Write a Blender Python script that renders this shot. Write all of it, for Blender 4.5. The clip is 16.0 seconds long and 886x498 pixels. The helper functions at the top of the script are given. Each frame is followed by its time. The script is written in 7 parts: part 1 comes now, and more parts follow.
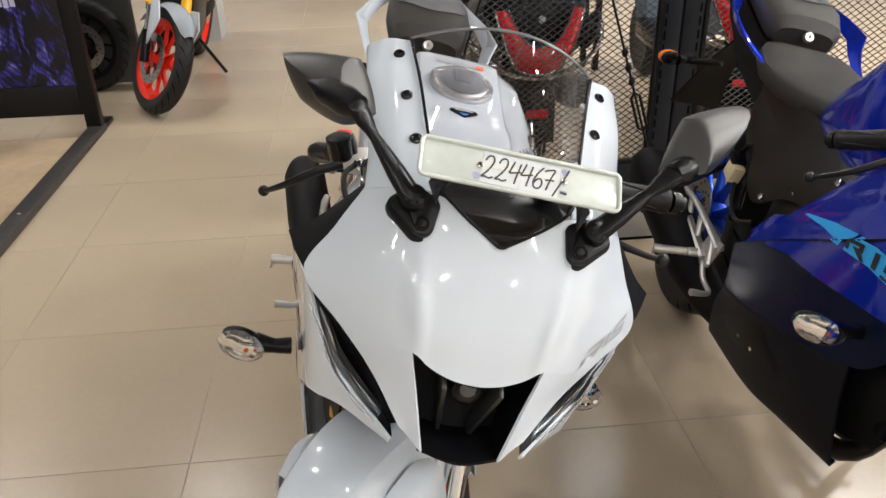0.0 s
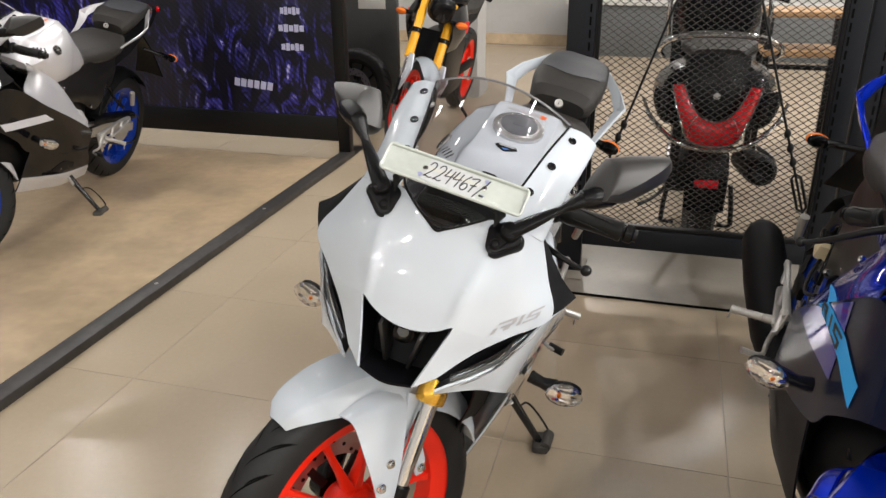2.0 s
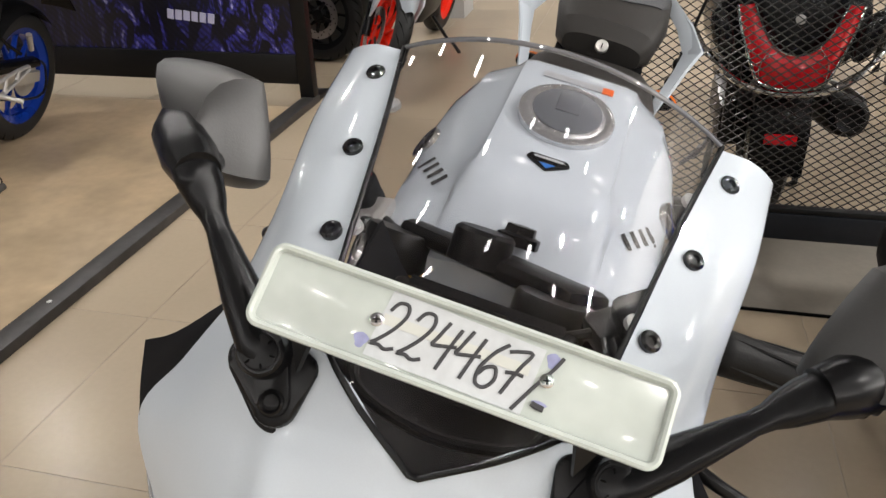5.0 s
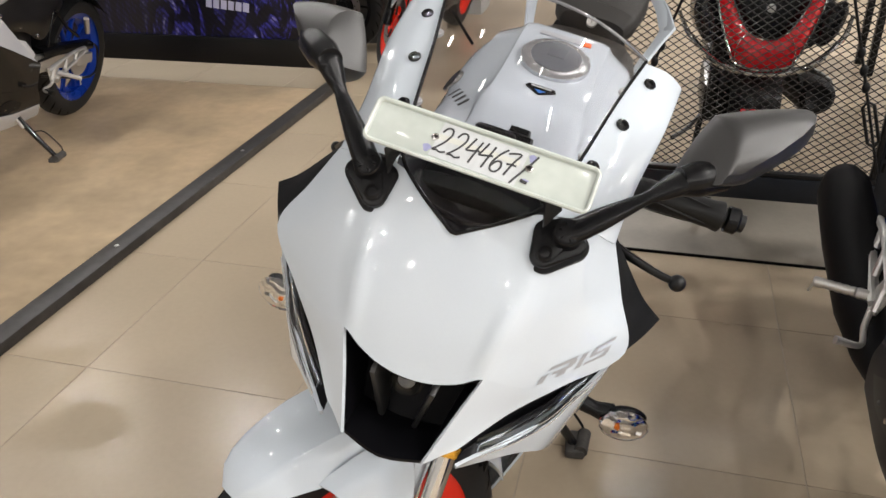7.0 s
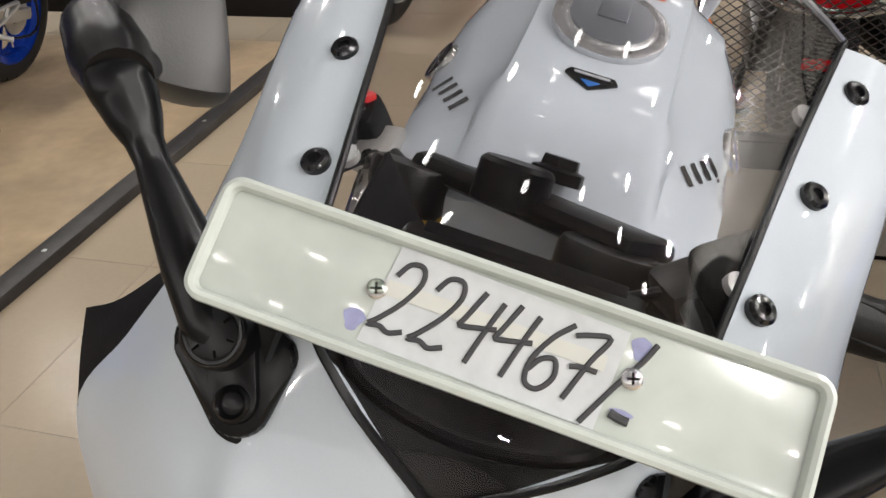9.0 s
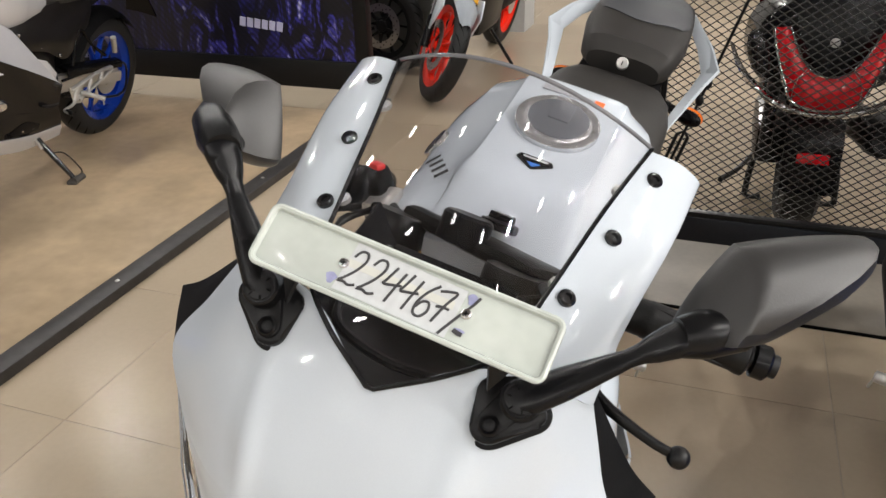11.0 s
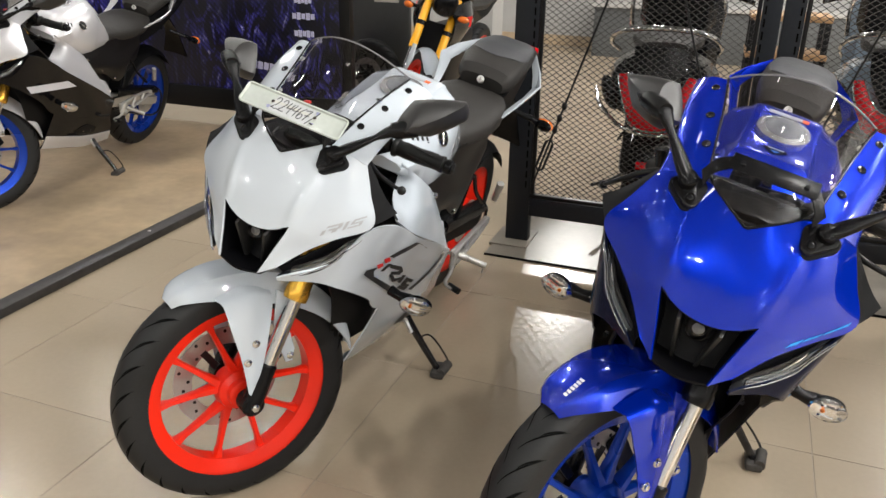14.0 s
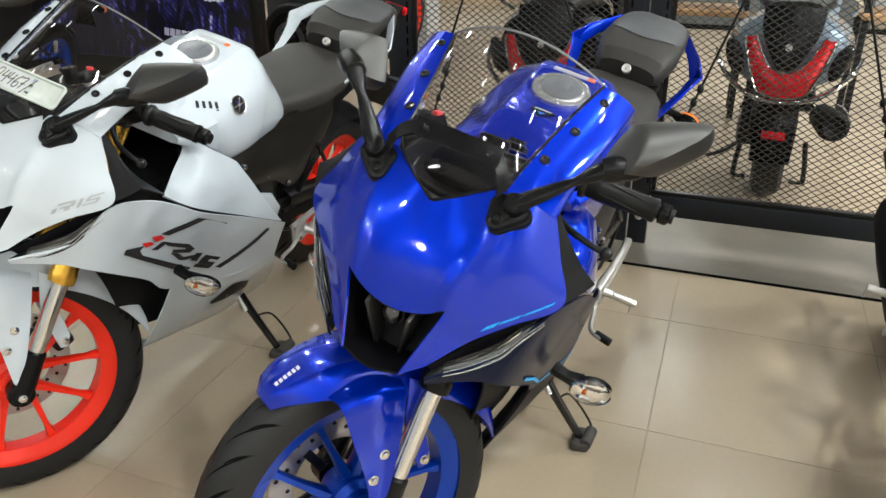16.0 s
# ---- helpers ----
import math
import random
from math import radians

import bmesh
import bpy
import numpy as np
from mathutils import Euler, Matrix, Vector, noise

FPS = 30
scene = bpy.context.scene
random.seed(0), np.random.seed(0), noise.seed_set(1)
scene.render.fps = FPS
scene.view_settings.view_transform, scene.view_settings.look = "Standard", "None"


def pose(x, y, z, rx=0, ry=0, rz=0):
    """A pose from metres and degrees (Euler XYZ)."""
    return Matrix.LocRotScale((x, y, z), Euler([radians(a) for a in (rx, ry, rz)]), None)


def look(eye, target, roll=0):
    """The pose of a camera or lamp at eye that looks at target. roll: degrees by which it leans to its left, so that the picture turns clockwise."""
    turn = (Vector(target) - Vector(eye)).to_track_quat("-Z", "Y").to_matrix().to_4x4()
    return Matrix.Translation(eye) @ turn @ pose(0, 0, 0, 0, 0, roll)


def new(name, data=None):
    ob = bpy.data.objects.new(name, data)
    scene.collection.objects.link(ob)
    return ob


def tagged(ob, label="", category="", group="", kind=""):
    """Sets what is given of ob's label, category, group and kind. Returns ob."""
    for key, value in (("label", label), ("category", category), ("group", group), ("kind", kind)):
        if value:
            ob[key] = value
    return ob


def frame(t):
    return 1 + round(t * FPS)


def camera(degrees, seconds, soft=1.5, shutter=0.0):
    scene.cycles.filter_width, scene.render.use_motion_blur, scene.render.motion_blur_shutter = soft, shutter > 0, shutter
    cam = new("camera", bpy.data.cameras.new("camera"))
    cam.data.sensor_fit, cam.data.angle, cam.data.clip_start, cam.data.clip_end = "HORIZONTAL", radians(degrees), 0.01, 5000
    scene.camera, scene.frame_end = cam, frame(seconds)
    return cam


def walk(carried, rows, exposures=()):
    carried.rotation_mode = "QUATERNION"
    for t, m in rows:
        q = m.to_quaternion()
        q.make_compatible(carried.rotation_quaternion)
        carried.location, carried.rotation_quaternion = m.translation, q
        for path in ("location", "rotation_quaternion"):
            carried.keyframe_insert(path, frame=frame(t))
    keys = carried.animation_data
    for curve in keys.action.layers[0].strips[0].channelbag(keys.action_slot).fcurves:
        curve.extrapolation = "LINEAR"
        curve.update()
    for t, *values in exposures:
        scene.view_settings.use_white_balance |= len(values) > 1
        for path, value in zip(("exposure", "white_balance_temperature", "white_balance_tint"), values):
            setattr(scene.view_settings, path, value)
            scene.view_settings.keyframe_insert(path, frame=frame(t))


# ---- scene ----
cam = camera(59.2, 16.0)
PATH = [
    (0, (0.04, 0.147, 1.331), (-0.033, 1.911, 0.392), -1.3),
    (0.5, (0.242, 0.168, 1.319), (-0.019, 1.937, 0.422), -1.0),
    (1, (0.359, 0.135, 1.327), (-0.069, 1.892, 0.471), -0.6),
    (1.5, (0.436, -0.022, 1.334), (-0.16, 1.704, 0.519), -0.5),
    (2, (0.554, -0.108, 1.365), (-0.193, 1.575, 0.585), -0.5),
    (2.5, (0.718, -0.043, 1.355), (-0.132, 1.6, 0.594), -0.9),
    (3, (0.675, 0.047, 1.346), (-0.21, 1.671, 0.584), -1.4),
    (3.2, (0.594, 0.09, 1.356), (-0.265, 1.721, 0.582), -1.2),
    (5.3, (0.226, 0.666, 1.24), (-0.459, 2.267, 0.256), -2.4),
    (5.5, (0.243, 0.622, 1.246), (-0.44, 2.219, 0.254), -2.3),
    (6, (0.305, 0.424, 1.276), (-0.38, 2.023, 0.29), -2.0),
    (6.5, (0.353, 0.282, 1.275), (-0.343, 1.884, 0.302), -1.8),
    (7, (0.356, 0.284, 1.282), (-0.356, 1.887, 0.321), -1.8),
    (7.5, (0.307, 0.411, 1.285), (-0.417, 2.007, 0.323), -2.1),
    (8, (0.264, 0.561, 1.271), (-0.469, 2.14, 0.287), -2.7),
    (8.5, (0.233, 0.645, 1.238), (-0.497, 2.198, 0.211), -3.4),
    (9, (0.174, 0.755, 1.175), (-0.526, 2.28, 0.087), -3.7),
    (9.5, (0.162, 0.763, 1.149), (-0.518, 2.288, 0.049), -3.4),
    (10, (0.194, 0.68, 1.184), (-0.484, 2.235, 0.124), -2.4),
    (10.2, (0.213, 0.639, 1.21), (-0.478, 2.206, 0.176), -2.2),
    (12.5, (0.766, 0.137, 1.31), (-0.325, 1.61, 0.509), -1.2),
    (13, (0.875, -0.15, 1.311), (-0.122, 1.389, 0.514), 0.0),
    (13.3, (0.918, -0.202, 1.342), (-0.034, 1.366, 0.546), 0.4),
    (13.5, (0.955, -0.221, 1.347), (0.027, 1.364, 0.557), 0.7),
    (14, (1.11, -0.258, 1.343), (0.23, 1.364, 0.571), 0.8),
    (14.5, (1.362, -0.275, 1.34), (0.511, 1.363, 0.571), -0.1),
    (15, (1.465, -0.247, 1.348), (0.647, 1.398, 0.558), -0.8),
    (15.5, (1.465, -0.098, 1.33), (0.666, 1.534, 0.494), -0.6),
    (16, (1.478, 0.077, 1.31), (0.623, 1.674, 0.462), -0.2),
]
walk(cam, [(t, look(eye, target, roll)) for t, eye, target, roll in PATH],
     exposures=((0, 0.15, 6500, 10), (3.0, 0.10, 6500, 10), (5.5, 0.00, 6500, 10), (7.0, 0.12, 6500, 10), (8.5, -0.05, 6500, 10), (9.5, -0.20, 6500, 10), (10.0, -0.10, 6500, 10),
                (12.5, 0.07, 6500, 10), (14.0, 0.05, 6450, 8), (16.0, 0.08, 6250, 2)))

ROOM = pose(0, 0, 0, 0, 0, 7.8)  # the turn of the room against the first camera

# ---- light ----
world = bpy.data.worlds.new("world")
scene.world = world
world.use_nodes = True
world.node_tree.nodes["Background"].inputs["Color"].default_value = (0.6, 0.65, 0.7, 1)
world.node_tree.nodes["Background"].inputs["Strength"].default_value = 0.03


def spot_or_fill(x, y, power, size=0.11, z=3.49):
    """A round ceiling spot, in the room's own directions; also used for unseen fill lamps."""
    lamp = bpy.data.lights.new("spot_or_fill", "AREA")
    lamp.shape, lamp.size, lamp.energy, lamp.color = "DISK", size, power, (1.0, 0.965, 0.93)
    ob = new("spot_or_fill", lamp)
    ob.matrix_world = ROOM @ pose(x, y, z)
    return ob


# a close field over the motorcycles, stronger spots over the platform and behind the rack, added fill lamps round the
# hall
for ly, power in ((-1.7, 2.8), (-0.8, 2.3), (0.1, 2.0), (1.0, 1.7), (2.0, 2.0)):
    for lx, share in ((-4.4, 1.3), (-3.3, 1.2), (-2.3, 1.1), (-1.3, 1.1), (-0.4, 0.7), (0.5, 0.30), (1.5, 0.55), (2.6, 1.6), (3.8, 2.0)):
        spot_or_fill(lx, ly, power * share, 0.10)
for ly, power in ((3.3, 18.0), (4.8, 21.0), (6.6, 22.0)):
    for lx in (-4.4, -2.8, -1.3):
        spot_or_fill(lx, ly, power, 0.09)
for lx, ly, power in ((0.35, 4.9, 26.0), (1.85, 4.9, 28.0), (3.4, 4.0, 70.0), (1.2, 7.2, 40.0), (3.2, 7.0, 45.0)):
    spot_or_fill(lx, ly, power, 0.35)


def track_spot(x, y, z, tx, ty, power, cone):
    """A narrow track spot behind the rack; it throws the mesh's shadow on the floor."""
    lamp = bpy.data.lights.new("track_spot", "SPOT")
    lamp.energy, lamp.color, lamp.shadow_soft_size = power, (1.0, 0.955, 0.91), 0.035
    lamp.spot_size, lamp.spot_blend = radians(cone), 1.0
    ob = new("track_spot", lamp)
    ob.matrix_world = ROOM @ look((x, y, z), (tx, ty, 0.0))
    return ob


track_spot(-0.78, 8.85, 2.58, 0.74, 2.18, 720.0, 8.5)
track_spot(0.25, 8.85, 2.58, 1.66, 2.36, 260.0, 8)
# unseen fill lamps, added to brighten the floor on the right
for lx, ly, power in ((3.0, 1.9, 34.0), (2.5, 0.4, 40.0)):
    spot_or_fill(lx, ly, power, 0.10)
# unseen fill lamps towards the south wall, added to light the fronts
for ly, power in ((-5.0, 44.0), (-3.8, 38.0), (-2.7, 26.0)):
    for lx in ((-4.4, -0.8, 2.8, 6.4) if ly != -3.8 else (-2.6, 1.0, 4.6)):
        spot_or_fill(lx, ly, power)
# strong unseen fill lamps in the east, added to brighten upright side faces
for lx, power in ((5.0, 88.0), (6.2, 122.0), (7.4, 140.0)):
    for ly in ((-1.6, 0.8, 3.4) if lx != 6.2 else (-0.4, 2.0)):
        spot_or_fill(lx, ly, power)
from mathutils.bvhtree import BVHTree

# ---- helpers of this scene ----
V = Vector


def node_mat(name, base, rough=0.5, metal=0.0, scale=40.0, vary=0.06, bump=0.0, bump_scale=None, coat=0.0, stain=0.0, stain_scale=3.0, spec=0.5):
    """A principled material with fine grain, broader stains and relief, all in object space."""
    m = bpy.data.materials.new(name)
    m.use_nodes = True
    nt = m.node_tree
    n, l = nt.nodes, nt.links
    p = n["Principled BSDF"]
    p.inputs["Roughness"].default_value = rough
    p.inputs["Metallic"].default_value = metal
    p.inputs["Coat Weight"].default_value = coat
    p.inputs["Coat Roughness"].default_value = 0.03
    p.inputs["Specular IOR Level"].default_value = spec
    tc = n.new("ShaderNodeTexCoord")
    fine = n.new("ShaderNodeTexNoise")
    fine.inputs["Scale"].default_value = scale
    fine.inputs["Detail"].default_value = 5
    broad = n.new("ShaderNodeTexNoise")
    broad.inputs["Scale"].default_value = stain_scale
    broad.inputs["Detail"].default_value = 3
    for t in (fine, broad):
        l.new(tc.outputs["Object"], t.inputs["Vector"])
    c = Vector(base)
    mix = n.new("ShaderNodeMix")
    mix.data_type = "RGBA"
    mix.inputs["A"].default_value = (*(c * (1 - vary)), 1)
    mix.inputs["B"].default_value = (*[min(1, v * (1 + vary)) for v in c], 1)
    l.new(fine.outputs["Fac"], mix.inputs["Factor"])
    mix2 = n.new("ShaderNodeMix")
    mix2.data_type = "RGBA"
    mix2.blend_type = "MULTIPLY"
    ramp = n.new("ShaderNodeMapRange")
    ramp.inputs["From Min"].default_value, ramp.inputs["From Max"].default_value = 0.35, 0.7
    ramp.inputs["To Min"].default_value, ramp.inputs["To Max"].default_value = 1 - stain, 1
    l.new(broad.outputs["Fac"], ramp.inputs["Value"])
    mix2.inputs["Factor"].default_value = 1
    l.new(mix.outputs["Result"], mix2.inputs["A"])
    comb = n.new("ShaderNodeCombineColor")
    for k in range(3):
        l.new(ramp.outputs["Result"], comb.inputs[k])
    l.new(comb.outputs["Color"], mix2.inputs["B"])
    l.new(mix2.outputs["Result"], p.inputs["Base Color"])
    rr = n.new("ShaderNodeMapRange")
    rr.inputs["To Min"].default_value, rr.inputs["To Max"].default_value = max(0.02, rough * 0.85), min(1, rough * 1.15)
    l.new(broad.outputs["Fac"], rr.inputs["Value"])
    l.new(rr.outputs["Result"], p.inputs["Roughness"])
    if bump:
        b = n.new("ShaderNodeBump")
        b.inputs["Strength"].default_value = bump
        b.inputs["Distance"].default_value = 0.002
        src = fine
        if bump_scale:
            src = n.new("ShaderNodeTexNoise")
            src.inputs["Scale"].default_value = bump_scale
            l.new(tc.outputs["Object"], src.inputs["Vector"])
        l.new(src.outputs["Fac"], b.inputs["Height"])
        l.new(b.outputs["Normal"], p.inputs["Normal"])
    return m


def glass_mat(name, tint, rough=0.0, ior=1.45):
    m = bpy.data.materials.new(name)
    m.use_nodes = True
    p = m.node_tree.nodes["Principled BSDF"]
    p.inputs["Base Color"].default_value = (*tint, 1)
    p.inputs["Transmission Weight"].default_value = 1
    p.inputs["Roughness"].default_value = rough
    p.inputs["IOR"].default_value = ior
    return m


def part(name, bm, material, parent=None, label="", smooth=True):
    """Links a bmesh as one mesh object under a thing or a part."""
    bmesh.ops.recalc_face_normals(bm, faces=bm.faces)
    me = bpy.data.meshes.new(name)
    bm.to_mesh(me)
    bm.free()
    me.materials.append(material)
    if smooth:
        me.polygons.foreach_set("use_smooth", [True] * len(me.polygons))
        me.set_sharp_from_angle(angle=radians(35))
    ob = new(name, me)
    if parent:
        ob.parent = parent
    if label:
        ob["label"] = label
    return ob


def empty(name, m, label, category, group="", kind=""):
    ob = new(name)
    ob.empty_display_size = 0.1
    ob.matrix_world = m
    return tagged(ob, label, category, group, kind)


def add_box(bm, c, s, rot=None, bevel=0.0):
    """A box with centre c and full sizes s, turned by rot, with bevelled edges."""
    m = Matrix.Translation(c) @ (rot.to_4x4() if rot is not None else Matrix.Identity(4)) @ Matrix.Diagonal((*s, 1))
    g = bmesh.ops.create_cube(bm, size=1, matrix=m)
    if bevel:
        es = list({e for v in g["verts"] for e in v.link_edges})
        bmesh.ops.bevel(bm, geom=es, offset=bevel, segments=2, profile=0.5, affect="EDGES")
    return bm


def box(c, s, rot=None, bevel=0.0):
    return add_box(bmesh.new(), c, s, rot, bevel)


def add_rings(bm, rings, closed=True, caps=True, cyclic=False):
    """Skins rings of equally many points."""
    vs = [[bm.verts.new(p) for p in r] for r in rings]
    n = len(vs[0])
    pairs = list(zip(vs, vs[1:])) + ([(vs[-1], vs[0])] if cyclic else [])
    for a, b in pairs:
        for i in range(n if closed else n - 1):
            j = (i + 1) % n
            try:
                bm.faces.new((a[i], a[j], b[j], b[i]))
            except ValueError:
                pass
    if caps and closed and not cyclic:
        bm.faces.new(vs[0][::-1])
        bm.faces.new(vs[-1])
    return vs


def rings_bm(rings, **k):
    bm = bmesh.new()
    add_rings(bm, rings, **k)
    return bm


def axis_frame(d):
    d = V(d).normalized()
    a = V((0, 0, 1)) if abs(d.z) < 0.9 else V((0, 1, 0))
    u = d.cross(a).normalized()
    return u, d.cross(u).normalized()


def circle(c, d, r, n=16, ry=None, phase=0.0):
    u, w = axis_frame(d)
    return [V(c) + u * (r * math.cos(phase + 2 * math.pi * k / n)) + w * ((ry or r) * math.sin(phase + 2 * math.pi * k / n)) for k in range(n)]


def add_cyl(bm, a, b, r, r2=None, n=16):
    a, b = V(a), V(b)
    d = b - a
    add_rings(bm, [circle(a, d, r, n), circle(b, d, r2 if r2 is not None else r, n)])
    return bm


def cyl(a, b, r, r2=None, n=16):
    return add_cyl(bmesh.new(), a, b, r, r2, n)


def add_lathe(bm, a, d, profile, n=24):
    """Profile of (distance along d, radius) pairs turned round the axis through a."""
    a, d = V(a), V(d).normalized()
    add_rings(bm, [circle(a + d * s, d, max(r, 1e-4), n) for s, r in profile])
    return bm


def lathe(a, d, profile, n=24):
    return add_lathe(bmesh.new(), a, d, profile, n)


def smooth_path(pts, n=6):
    """Catmull-Rom points along pts."""
    pts = [V(p) for p in pts]
    ext = [pts[0] * 2 - pts[1]] + pts + [pts[-1] * 2 - pts[-2]]
    out = []
    for i in range(1, len(ext) - 2):
        p0, p1, p2, p3 = ext[i - 1:i + 3]
        for k in range(n):
            t = k / n
            out.append(0.5 * ((2 * p1) + (p2 - p0) * t + (2 * p0 - 5 * p1 + 4 * p2 - p3) * t * t + (3 * p1 - p0 - 3 * p2 + p3) * t ** 3))
    out.append(pts[-1])
    return out


def add_tube(bm, pts, r, n=10, smooth=5, flat=1.0):
    """A tube along pts; r is a radius or one per point; flat squeezes it."""
    rs = r if isinstance(r, (list, tuple)) else [r] * len(pts)
    if smooth:
        q = smooth_path([(*p, ) for p in pts], smooth)
        rr = np.interp(np.linspace(0, len(pts) - 1, len(q)), range(len(pts)), rs)
    else:
        q, rr = [V(p) for p in pts], rs
    rings, up = [], None
    for i, p in enumerate(q):
        d = (q[min(i + 1, len(q) - 1)] - q[max(i - 1, 0)]).normalized()
        if up is None:
            up = axis_frame(d)[0]
        up = (up - d * up.dot(d)).normalized()
        w = d.cross(up)
        rings.append([p + up * (rr[i] * math.cos(2 * math.pi * k / n)) + w * (rr[i] * flat * math.sin(2 * math.pi * k / n)) for k in range(n)])
    add_rings(bm, rings)
    return bm


def tube(pts, r, n=10, smooth=5, flat=1.0):
    return add_tube(bmesh.new(), pts, r, n, smooth, flat)


def prism(outline, depth, to=None, bevel=0.0):
    """A plate: outline points in 2D (x, y) given depth in z, then mapped by the matrix to."""
    bm = bmesh.new()
    a = [bm.verts.new((x, y, 0)) for x, y in outline]
    b = [bm.verts.new((x, y, depth)) for x, y in outline]
    bm.faces.new(a[::-1])
    bm.faces.new(b)
    for i in range(len(a)):
        j = (i + 1) % len(a)
        bm.faces.new((a[i], a[j], b[j], b[i]))
    if bevel:
        bmesh.ops.bevel(bm, geom=[e for e in bm.edges], offset=bevel, segments=2, profile=0.5, affect="EDGES")
    if to is not None:
        bmesh.ops.transform(bm, matrix=to, verts=bm.verts)
    return bm


# ---- materials ----
M_FLOOR = node_mat("floor_tile_beige", (0.385, 0.312, 0.225), rough=0.25, spec=0.45, scale=60, vary=0.05, stain=0.07, stain_scale=1.6, bump=0.03, bump_scale=25)
M_GROUT = node_mat("tile_joint", (0.30, 0.245, 0.185), rough=0.6, scale=80, vary=0.2)
M_CARPET = node_mat("platform_vinyl", (0.54, 0.41, 0.265), rough=0.42, scale=18, vary=0.20, stain=0.45, stain_scale=1.7, bump=0.1)
M_STEEL_DARK = node_mat("dark_painted_steel", (0.006, 0.006, 0.0065), rough=0.42, spec=0.25, scale=90, vary=0.3, stain=0.3, bump=0.06)
M_EDGE = node_mat("worn_dark_edging", (0.045, 0.042, 0.04), rough=0.5, scale=30, vary=0.5, stain=0.4, stain_scale=9, bump=0.2)
M_WALL = node_mat("grey_wall_paint", (0.42, 0.415, 0.40), rough=0.8, scale=25, vary=0.04, stain=0.1, bump=0.08)
M_CEIL = node_mat("ceiling_paint", (0.16, 0.16, 0.165), rough=0.9, scale=20, vary=0.08, stain=0.15)


# ---- the room ----
def room_box(name, c, s, mat, label, bevel=0.0, kind="structure"):
    ob = part(name, box(c, s, None, bevel), mat, None, "", smooth=False)
    ob.matrix_world = ROOM
    return tagged(ob, label, name.split("_")[0], kind=kind)


room_box("floor", (1.2, 1.6, -0.0615), (16.0, 16.2, 0.12), M_GROUT, "glossy beige stone tile showroom floor")
room_box("ceiling", (1.2, 1.6, 3.56), (16.0, 16.2, 0.12), M_CEIL, "dark grey painted showroom ceiling")
room_box("wall_north", (1.2, 9.16, 1.75), (16.0, 0.12, 3.5), M_WALL, "plain grey painted showroom wall")
room_box("wall_south", (1.2, -6.06, 1.75), (16.0, 0.12, 3.5), M_WALL, "plain grey painted showroom wall")
room_box("wall_west", (-5.56, 1.55, 1.75), (0.12, 15.1, 3.5), M_WALL, "plain grey painted showroom wall")
room_box("wall_east", (8.06, 1.55, 1.75), (0.12, 15.1, 3.5), M_WALL, "plain grey painted showroom wall")

# ---- motorcycle materials ----
def paint(name, base, flake=0.0, rough=0.18, metal=0.0, coat=1.0):
    """Glossy lacquer over a base coat, with fine flakes and a hint of dust."""
    return node_mat(name, base, rough=rough, metal=metal, scale=900, vary=0.04 + flake, coat=coat, stain=0.03, stain_scale=5, spec=0.04)


P_WHITE = paint("white_lacquer", (0.505, 0.552, 0.600))
P_BLUE = paint("blue_metallic_lacquer", (0.0003, 0.020, 0.42), 0.10, 0.24, 0.50, 1.0)
P_SILVER = paint("silver_lacquer", (0.62, 0.62, 0.64), 0.12, 0.25, 0.35)
P_BLACK = paint("black_lacquer", (0.004, 0.004, 0.005), 0.1, 0.25, 0.0, 0.5)
P_BELLY = node_mat("satin_black_belly", (0.006, 0.006, 0.009), rough=0.42, scale=600, vary=0.12, spec=0.10)
P_MATTBLUE = node_mat("satin_navy_paint", (0.004, 0.007, 0.024), rough=0.26, scale=700, vary=0.12, stain=0.08, stain_scale=6, spec=0.10)
W_RED = node_mat("red_wheel_paint", (0.80, 0.022, 0.006), rough=0.32, scale=300, vary=0.03, coat=0.15, spec=0.3)
W_BLUE = node_mat("blue_wheel_paint", (0.003, 0.040, 0.36), rough=0.28, scale=300, vary=0.05, coat=0.3, metal=0.5, spec=0.3)
M_PLASTIC = node_mat("black_moulded_plastic", (0.0035, 0.0035, 0.004), rough=0.26, scale=700, vary=0.15, bump=0.05, spec=0.20)
M_PLASTICDARK = node_mat("black_inner_plastic", (0.004, 0.004, 0.005), rough=0.36, scale=500, vary=0.15, spec=0.10)
M_PLASTICMATT = node_mat("matt_black_plastic", (0.0055, 0.0055, 0.006), rough=0.55, scale=600, vary=0.2, bump=0.12, spec=0.13)
M_SHELL = node_mat("satin_mirror_shell", (0.018, 0.0175, 0.017), rough=0.40, scale=700, vary=0.15, bump=0.06, spec=0.55)
M_TYRE = node_mat("tyre_rubber", (0.014, 0.014, 0.0145), rough=0.52, scale=250, vary=0.2, stain=0.25, stain_scale=12, bump=0.1, spec=0.3)
# near-black that stands for the shade inside grooves, slots and notches
M_GROOVE = node_mat("tyre_groove", (0.003, 0.003, 0.003), rough=0.9, spec=0.05)
M_RUBBER = node_mat("grip_rubber", (0.006, 0.006, 0.006), rough=0.42, scale=300, vary=0.2, bump=0.15, spec=0.25)
M_RUBBERWORN = node_mat("worn_rubber", (0.06, 0.055, 0.05), rough=0.7, scale=120, vary=0.35, stain=0.4, stain_scale=40, bump=0.3)
M_CHROME = node_mat("polished_steel", (0.72, 0.72, 0.72), rough=0.12, metal=1.0, scale=200, vary=0.04)
M_ALLOY = node_mat("cast_alloy", (0.56, 0.55, 0.53), rough=0.36, metal=0.75, scale=180, vary=0.12, bump=0.1)
